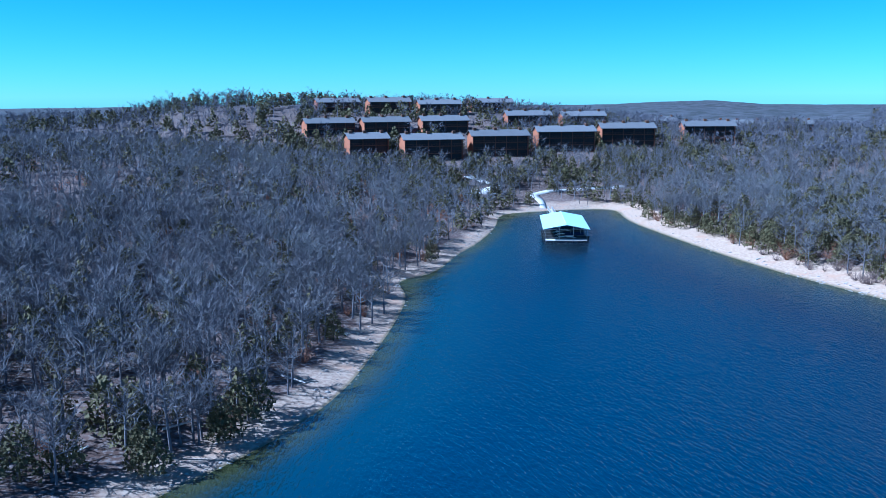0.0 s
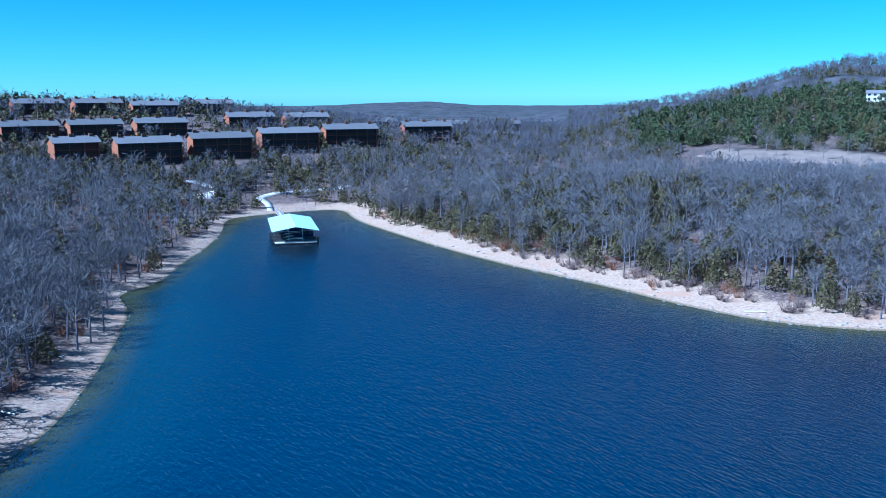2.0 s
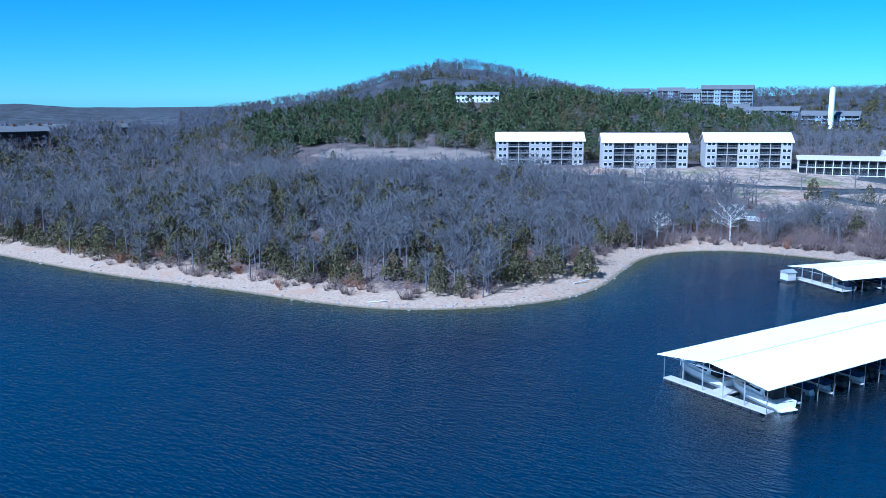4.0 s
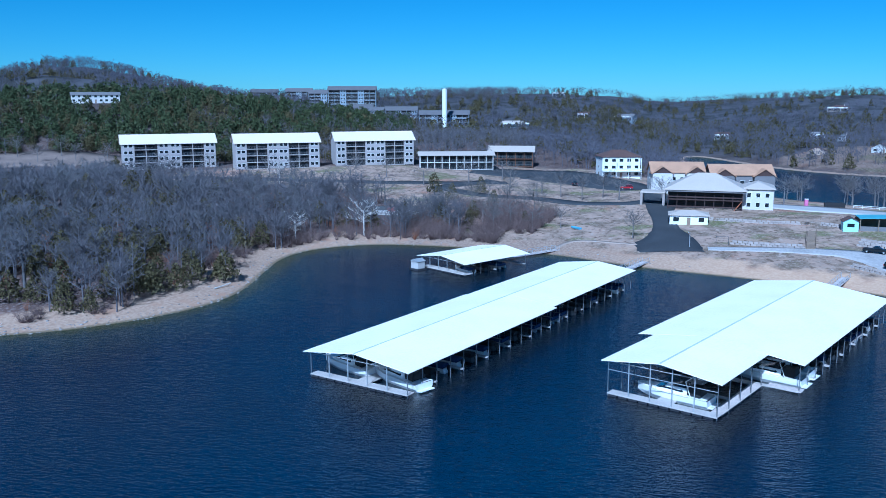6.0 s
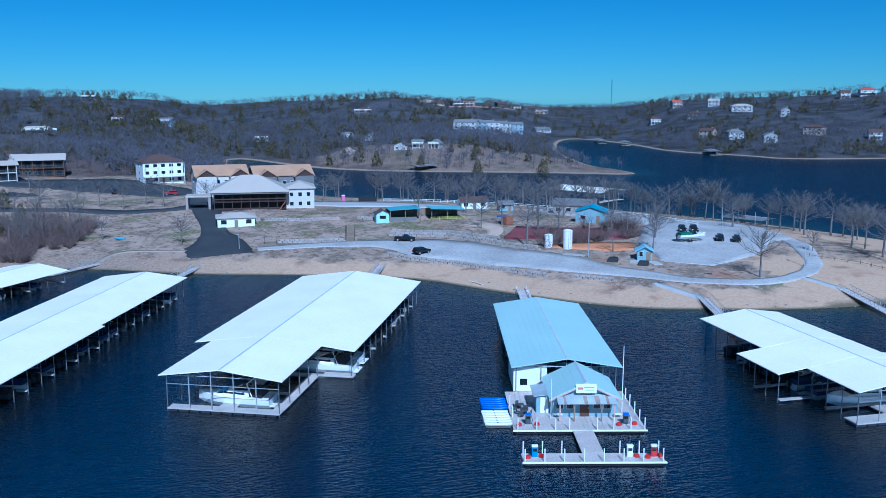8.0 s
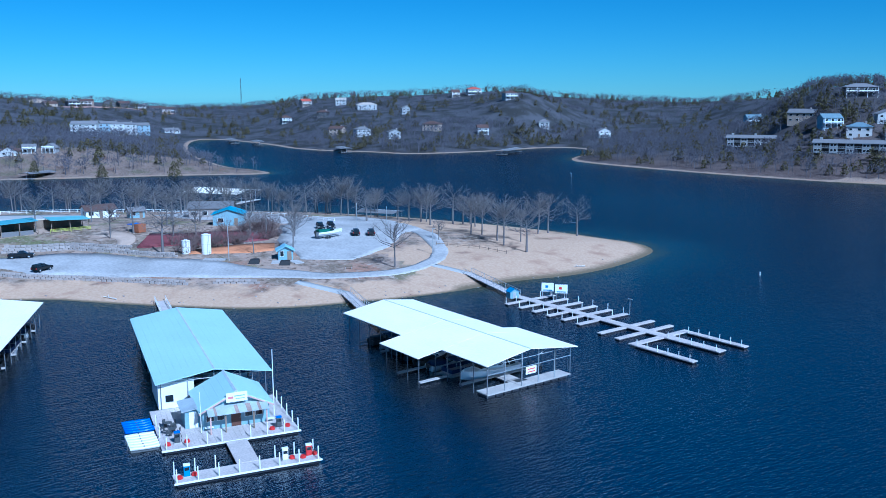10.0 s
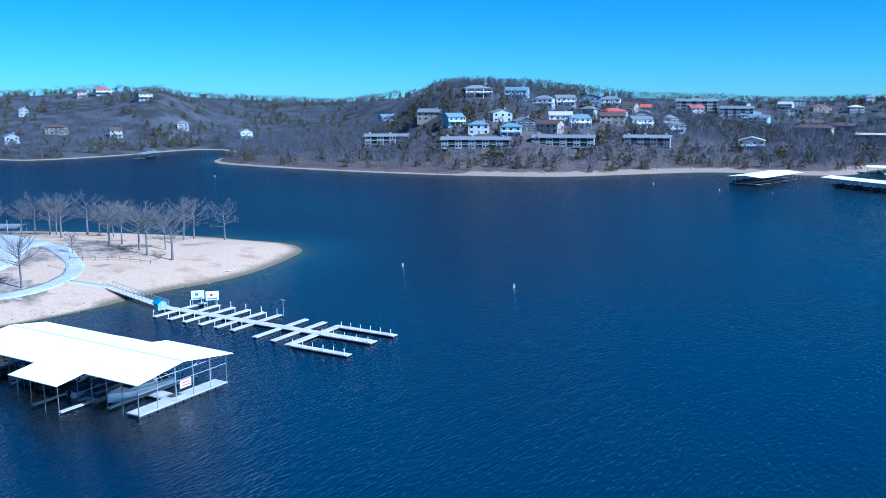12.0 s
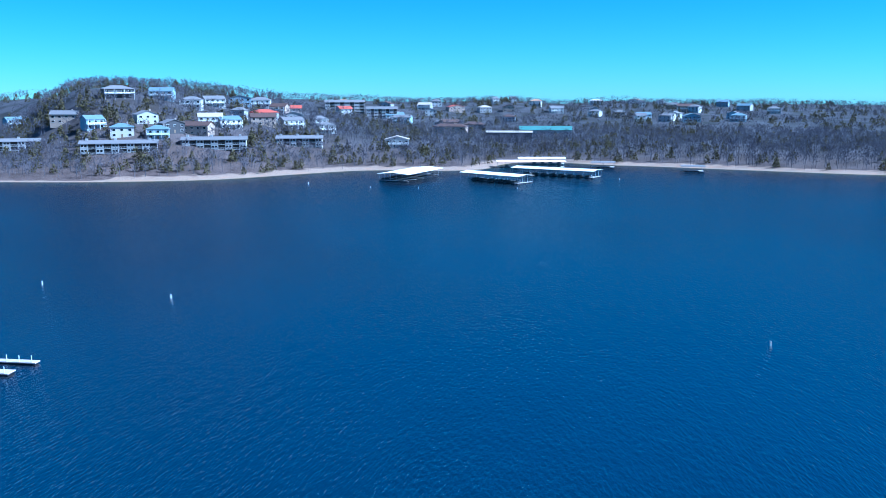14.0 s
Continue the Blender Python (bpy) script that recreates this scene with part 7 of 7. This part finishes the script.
# ---- single trees of the point and the lawns ----
YARD_TREES = [gnarled_oak(110 + k) for k in range(2)] + [bare_tree(112 + k, 19, 700, 0.0046, 0.46, 6) for k in range(2)]
_g = np.random.RandomState(31)
_mesh = []
for _trunk, _crown in YARD_TREES:
    _mesh.append((tri_mesh("trunk", *_trunk, BARK_YARD), tri_mesh("crown", *_crown, BARK_YARD)))


def yard_tree(x, y, h, label="bare grey oak standing on the mown point", kind=None, name="oak_tree"):
    k = int(_g.randint(0, 4)) if kind is None else kind
    ob = thing(name, pose(x, y, level(x, y) - 0.05, 0, 0, float(_g.uniform(0, 360))), label, "tree", "single trees")
    h = h * 1.1
    ob.scale = (h * _g.uniform(0.95, 1.2),) * 2 + (h,)
    for word, me in zip(("trunk", "crown"), _mesh[k]):
        o = new(word, me)
        o.parent = ob
    return ob


for _x, _y, _h in ((165.3, -108.4, 10.5), (190.6, -95.8, 11), (176.2, -148.1, 11), (170.8, -145.8, 11.5), (161.9, -145.7, 11), (172.4, -153.1, 10), (186.2, -151.2, 11), (187.7, -148.5, 10), (184.6, -135.2, 5), (181.9, -168.1, 11),
                   (184.8, -174.8, 11), (178.6, -180.4, 11), (212.8, -153.0, 11), (212.3, -161.1, 12), (226.5, -154.6, 11), (243.4, -153.8, 9), (249.6, -146.4, 12), (250.9, -144.2, 12), (257.8, -143.3, 12), (263, -138, 11)):
    yard_tree(_x, _y, _h)
for _x, _y, _h in ((236.6, 15.2, 7.5), (248.3, 36.2, 6), (247.8, 50.7, 9.5), (210.1, -70.8, 13), (239.3, -73.1, 11), (206.5, -104.4, 10), (256.7, -52.3, 10), (216.4, -96.6, 7), (276, -100, 11), (270, -108, 11), (289, -106, 11), (295, -98, 10), (302, -90, 11), (326, -60, 11), (332, -52, 11), (322, -72, 10), (318, -30, 10),
                   (300, 24, 9), (296, 36, 9), (302, 44, 9), (310, 52, 9), (322, 66, 9), (292, 60, 8), (345, -26, 10), (340, -38, 10), (310, -84, 11), (284, -118, 11), (278, -125, 11), (228, -140, 10)):
    yard_tree(_x, _y, _h, "bare spreading tree on the marina land")
for _k in range(46):
    # loose rows of trees along the channel side and through the yards
    _t = _k / 45
    _x = float(np.interp(_t, (0, 0.25, 0.5, 0.75, 1), (352, 318, 292, 262, 205)) + _g.uniform(-9, 5))
    _y = float(np.interp(_t, (0, 0.25, 0.5, 0.75, 1), (-28, -82, -116, -146, -168)) + _g.uniform(-7, 7))
    if level(_x, _y) > 0.5:
        yard_tree(_x, _y, float(_g.uniform(7.5, 11)), "bare tree in the row along the channel bank")
for _x, _y, _h in ((222, -84, 8), (228, -80, 9), (244, -84, 10), (236, -66, 9), (250, -96, 9), (262, -92, 10), (246, -104, 9), (268, -70, 10), (214, -100, 8), (196, -88, 6), (300, 10, 8), (306, 30, 9), (298, 52, 8), (286, 66, 8), (330, 84, 9), (346, 74, 9), (316, 98, 8),
                   (322, 128, 9), (330, 118, 8), (312, 160, 9), (318, 190, 8), (306, 204, 9), (258, 58, 8), (264, 44, 7)):
    yard_tree(_x, _y, _h, "bare spreading tree on the marina land")
for _x, _y, _h in ((318, 330, 8), (330, 318, 9), (322, 304, 8), (336, 300, 9), (330, 284, 8), (346, 284, 9), (338, 270, 8), (350, 262, 8), (312, 318, 8), (340, 256, 7)):
    yard_tree(_x, _y, _h, "bare grey tree in the hillside clearing")
for _x, _y, _h in ((262, 46, 9), (252, 60, 9), (246, 44, 7), (268, 56, 9), (240, 54, 8), (258, 70, 10), (272, 68, 9), (248, 74, 9), (236, 78, 8), (276, 52, 8)):
    yard_tree(_x, _y, _h, "bare tree in the brush above the cove")
for _k in range(3):
    _t, _c = cedar_tree(90 + _k, 620, 0.036)
    _mesh.append((tri_mesh("trunk", *_t, BARK), tri_mesh("crown", *_c, CEDAR)))
for _x, _y, _h, _k in ((256, 64, 5.5, 4), (243, 62, 5, 5), (271, 61, 6, 6), (234, 88, 6, 4), (283, 78, 6, 5), (250, 47, 4, 6), (300, 72, 6, 4), (296, 88, 7, 5), (480, -100, 8, 6), (462, -128, 7, 4), (447, -160, 8, 5), (498, -78, 8, 6)):
    yard_tree(_x, _y, _h, "dark olive cedar growing in the brush", _k, "cedar_tree")
_pale = tri_mesh("trunk", *YARD_TREES[1][0], BARK_PALE), tri_mesh("crown", *YARD_TREES[1][1], BARK_PALE)
for _x, _y, _h in ((229, 89, 11), (300, 150, 10), (214, 103, 9)):
    _ob = thing("sycamore_tree", pose(_x, _y, level(_x, _y)), "pale-barked leafless sycamore at the wood's edge", "tree", "single trees")
    _ob.scale = (_h, _h, _h)
    for _w, _me in zip(("trunk", "crown"), _pale):
        _o = new(_w, _me)
        _o.parent = _ob


# brushy thickets above the cove and along the court
def bush(seed, n):
    g = np.random.RandomState(seed)
    a, r = g.uniform(0, 6.283, n), g.uniform(0, 0.12, n)
    s = np.stack([np.cos(a) * r, np.sin(a) * r, np.zeros(n)], 1)
    e = s + np.stack([np.cos(a) * g.uniform(0.1, 0.6, n), np.sin(a) * g.uniform(0.1, 0.6, n), g.uniform(0.3, 1.0, n)], 1)
    v1, f1 = slivers(s, e, np.full(n, 0.022), g)
    pick = g.randint(0, n, n * 3)
    m = s[pick] + (e - s)[pick] * g.uniform(0.3, 1, (n * 3, 1))
    v2, f2 = slivers(m, m + g.normal(size=(n * 3, 3)) * 0.13 + (0, 0, 0.08), np.full(n * 3, 0.014), g)
    return merge([(v1, f1), (v2, f2)])


_kinds = [bush(200 + k, 45) for k in range(3)]
_x, _y = [], []
for _cx, _cy, _rx, _ry, _n in ((240, 66, 12, 16, 130), (232, 84, 10, 12, 80), (268, 66, 12, 14, 90), (212, -88, 6, 14, 40), (222, -98, 4, 8, 18), (250, 50, 11, 8, 80), (262, 50, 8, 10, 70), (228, 60, 5, 10, 40), (155, 108, 30, 6, 90), (120, 128, 6, 22, 70), (112, 170, 5, 30, 60), (190, 112, 26, 7, 80), (215, 104, 10, 8, 50)):
    _x.append(_cx + _rx * _g.uniform(-1, 1, _n)), _y.append(_cy + _ry * _g.uniform(-1, 1, _n))
_x, _y = np.concatenate(_x), np.concatenate(_y)
_k = shore(_x, _y) > 5
_x, _y = _x[_k], _y[_k]
_v, _f = scatter(_kinds, _x, _y, ground(_x, _y), _g.uniform(2.2, 5.8, len(_x)) * np.where(_x > 205, 1.0, 0.6), _g)
tagged(new("thicket", tri_mesh("thicket", _v, _f, BARK_WARM)), "brown leafless brush on the banks", "brush", kind="stuff")

_g = np.random.RandomState(7)
NEAR_TREES = [bare_tree(10 + k, 11, 300, 0.0075) for k in range(5)]
MID_TREES = [merge(bare_tree(30 + k, 6, 100, 0.014, 0.40, 3, False)) for k in range(5)]
FAR_TREES = [merge(bare_tree(50 + k, 7, 84, 0.024, 0.52, 3, False)) for k in range(5)]
HAZY_TREES = [bare_tree(60 + k, 6, 30, 0.052, 0.60, 3, False)[1] for k in range(5)]
CEDARS = [cedar_tree(70 + k, 520, 0.040) for k in range(4)]
MID_CEDARS = [cedar_tree(76 + k, 190, 0.062)[1] for k in range(3)]
FAR_CEDARS = [cedar_tree(80 + k, 110, 0.085)[1] for k in range(3)]


_bank = [(tri_mesh("trunk", *t, BARK), tri_mesh("crown", *c, BARK)) for t, c in NEAR_TREES]


def bank_tree(x, y, h, k):
    ob = thing("hardwood_tree", pose(x, y, level(x, y) - 0.05, 0, 0, float(_g.uniform(0, 360))), "slender leafless hardwood tree on the lake bank", "tree", "bank trees")
    ob.scale = (h, h, h)
    for word, me in zip(("trunk", "crown"), _bank[k]):
        o = new(word, me)
        o.parent = ob


def plant(name, label, r0, r1, az0, az1, gap, templates, cedars, low, high, edge=0):
    x, y = wood_spots(_g, r0, r1, az0, az1, gap)
    z = ground(x, y)
    green = _g.uniform(0, 1, len(x)) < evergreen_share(x, y)
    if edge:
        # the foremost trees along the water stand as trees of their own
        front = np.where(~green & (shore(x, y) < 17))[0][:edge]
        for i in front:
            bank_tree(float(x[i]), float(y[i]), float(_g.uniform(low, high) * 0.9), int(_g.randint(0, len(_bank))))
        keep = np.ones(len(x), bool)
        keep[front] = False
        x, y, z, green = x[keep], y[keep], z[keep], green[keep]
    h = _g.uniform(low, high, len(x)) * (0.85 + 0.15 * smooth(8, 40, shore(x, y)))
    # far bare trees take the bark with haze painted in
    for chosen, kinds, mat, word, size in ((~green, templates, BARK if templates is MID_TREES or templates is _near else BARK_HAZED, "woodland", 1.0), (green, cedars, CEDAR, "cedar_wood", 0.72)):
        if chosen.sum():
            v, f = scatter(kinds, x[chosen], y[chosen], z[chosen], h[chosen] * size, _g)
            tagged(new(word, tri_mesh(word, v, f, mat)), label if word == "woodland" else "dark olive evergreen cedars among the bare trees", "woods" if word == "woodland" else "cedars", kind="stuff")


_near = [merge(t) for t in NEAR_TREES]
_cedar = [merge(t) for t in CEDARS]
_bare = "leafless grey-brown hardwood trees of the winter woods"
plant("woods", _bare, 92, 230, -30, 12, 3.7, _near, _cedar, 8, 12, 120)
plant("woods", _bare, 95, 290, 18, 80, 4.2, _near, _cedar, 8, 12, 130)
plant("woods", _bare, 230, 420, -30, 12, 5.2, MID_TREES, MID_CEDARS, 8, 12)
plant("woods", _bare, 290, 560, 12, 80, 5.4, MID_TREES, MID_CEDARS, 6.5, 10)
plant("woods", _bare, 300, 420, 0, 30, 5.6, MID_TREES, MID_CEDARS, 7, 10.5)
plant("woods", _bare, 420, 800, -30, 34, 7.4, FAR_TREES, FAR_CEDARS, 8, 12)
plant("woods", _bare, 560, 1000, 34, 79, 9.0, FAR_TREES, FAR_CEDARS, 8, 12)
plant("woods", _bare, 385, 800, 79, 112, 6.0, FAR_TREES, FAR_CEDARS, 7, 10.5)
plant("woods", _bare, 360, 780, 112, 206, 5.7, FAR_TREES, FAR_CEDARS, 6.5, 10)
plant("woods", _bare, 780, 1480, 79, 206, 11.5, HAZY_TREES, FAR_CEDARS, 7, 10)
plant("woods", _bare, 1000, 1300, 34, 79, 13.0, HAZY_TREES, FAR_CEDARS, 8, 11)


# broad pale oaks over the rest of the near woods, the green cedars of the hill
for _r0, _r1, _a0, _a1, _gap in ((92, 330, -30, 12, 14.5), (95, 330, 18, 80, 14.0)):
    _x, _y = wood_spots(_g, _r0, _r1, _a0, _a1, _gap)
    _k = shore(_x, _y) > 13
    _x, _y = _x[_k], _y[_k]
    _v, _f = scatter([merge(gnarled_oak(300 + k)) for k in range(4)], _x, _y, ground(_x, _y), _g.uniform(9.5, 13, len(_x)), _g)
    tagged(new("oak_wood", tri_mesh("oak_wood", _v, _f, BARK_OAK)), "broad old oaks with crooked pale limbs in the woods", "oaks", kind="stuff")
_x, _y = wood_spots(_g, 420, 660, 38, 72, 6.4)
_k = (evergreen_share(_x, _y) > 0.5) & (waves(_x, _y, 45, 23) > -0.45)
_x, _y = _x[_k], _y[_k]
_v, _f = scatter(MID_CEDARS, _x, _y, ground(_x, _y), _g.uniform(6, 11, len(_x)), _g)
tagged(new("cedar_wood", tri_mesh("cedar_wood", _v, _f, CEDAR_GREEN)), "dense green cedars covering the hill", "cedars", kind="stuff")


# ---- stones and driftwood along the water ----
def stones(n, seed):
    g = np.random.RandomState(seed)
    ico = bmesh.new()
    bmesh.ops.create_icosphere(ico, subdivisions=1, radius=1.0)
    v0 = np.array([v.co for v in ico.verts])
    f0 = np.array([[v.index for v in f.verts] for f in ico.faces])
    ico.free()
    k = g.randint(0, len(LAKE) - 1, n * 3)
    s = g.uniform(0, 1, n * 3)
    a, b = LAKE[k], LAKE[k + 1]
    p = a + (b - a) * s[:, None] + g.normal(size=(n * 3, 2)) * 3.0
    d = shore(p[:, 0], p[:, 1])
    ok = (d > -0.4) & (d < 8) & ((p[:, 1] > 20) | (g.uniform(0, 1, n * 3) < 0.15)) & (np.hypot(p[:, 0], p[:, 1]) < 330)
    p = p[ok][:n]
    size = 0.10 + 0.22 * g.uniform(0, 1, len(p)) ** 3
    z = ground(p[:, 0], p[:, 1])
    shape = 1 + 0.25 * g.normal(size=(len(p), len(v0), 1))
    v = v0[None] * shape * size[:, None, None] * np.array((1.3, 1.0, 0.6)) + np.stack([p[:, 0], p[:, 1], z], 1)[:, None]
    f = f0[None] + (np.arange(len(p)) * len(v0))[:, None, None]
    return v.reshape(-1, 3), f.reshape(-1, 3)


# russet undergrowth: young oaks that keep their dead leaves, low brush
_x, _y = [], []
for _r0, _r1, _a0, _a1, _gap in ((95, 330, -30, 12, 9.5), (95, 300, 18, 80, 7.5)):
    _p, _q = wood_spots(_g, _r0, _r1, _a0, _a1, _gap)
    _x.append(_p), _y.append(_q)
_x, _y = np.concatenate(_x), np.concatenate(_y)
_v, _f = scatter([bush(230 + k, 45) for k in range(3)], _x, _y, ground(_x, _y), _g.uniform(1.5, 4.2, len(_x)), _g)
tagged(new("undergrowth", tri_mesh("undergrowth", _v, _f, RUSSET)), "russet brush and young oaks under the bare trees", "brush", kind="stuff")
_v, _f = stones(3000, 5)
tagged(new("shore_stones", tri_mesh("shore_stones", _v, _f, surface("shore_stone", (0.27, 0.24, 0.22), 0.95, 0, 0.5, 3, 0.5, 0, "island"))), "scattered pale limestone stones along the waterline", "stones", kind="stuff")
for _x, _y, _az, _l in ((-6, 120, 140, 5.5), (-19, 101, 60, 4.0), (2, 143, 150, 4.5), (-28, 93, 30, 3.5), (104, 195, 60, 4), (119, 118, 130, 4), (158, 95, 100, 5), (146, -150, 10, 3), (180, -50.5, 60, 3.5)):
    _ob = thing("driftwood_log", heading(_x, _y, level(_x, _y) + 0.05, _az), "bleached driftwood log lying on the bank", "log", "driftwood logs")
    _bm = rod(bmesh.new(), (0, 0, 0.12), (0.2, _l, 0.3), 0.16, 0.07, 7)
    part("trunk", _bm, BARK_PALE, _ob)
    _bm = rod(bmesh.new(), (0.1, _l * 0.6, 0.24), (0.9, _l * 0.85, 0.7), 0.06, 0.02, 5)
    rod(_bm, (0.1, _l * 0.75, 0.26), (-0.7, _l * 0.98, 0.6), 0.05, 0.02, 5)
    part("branch", _bm, BARK_PALE, _ob)
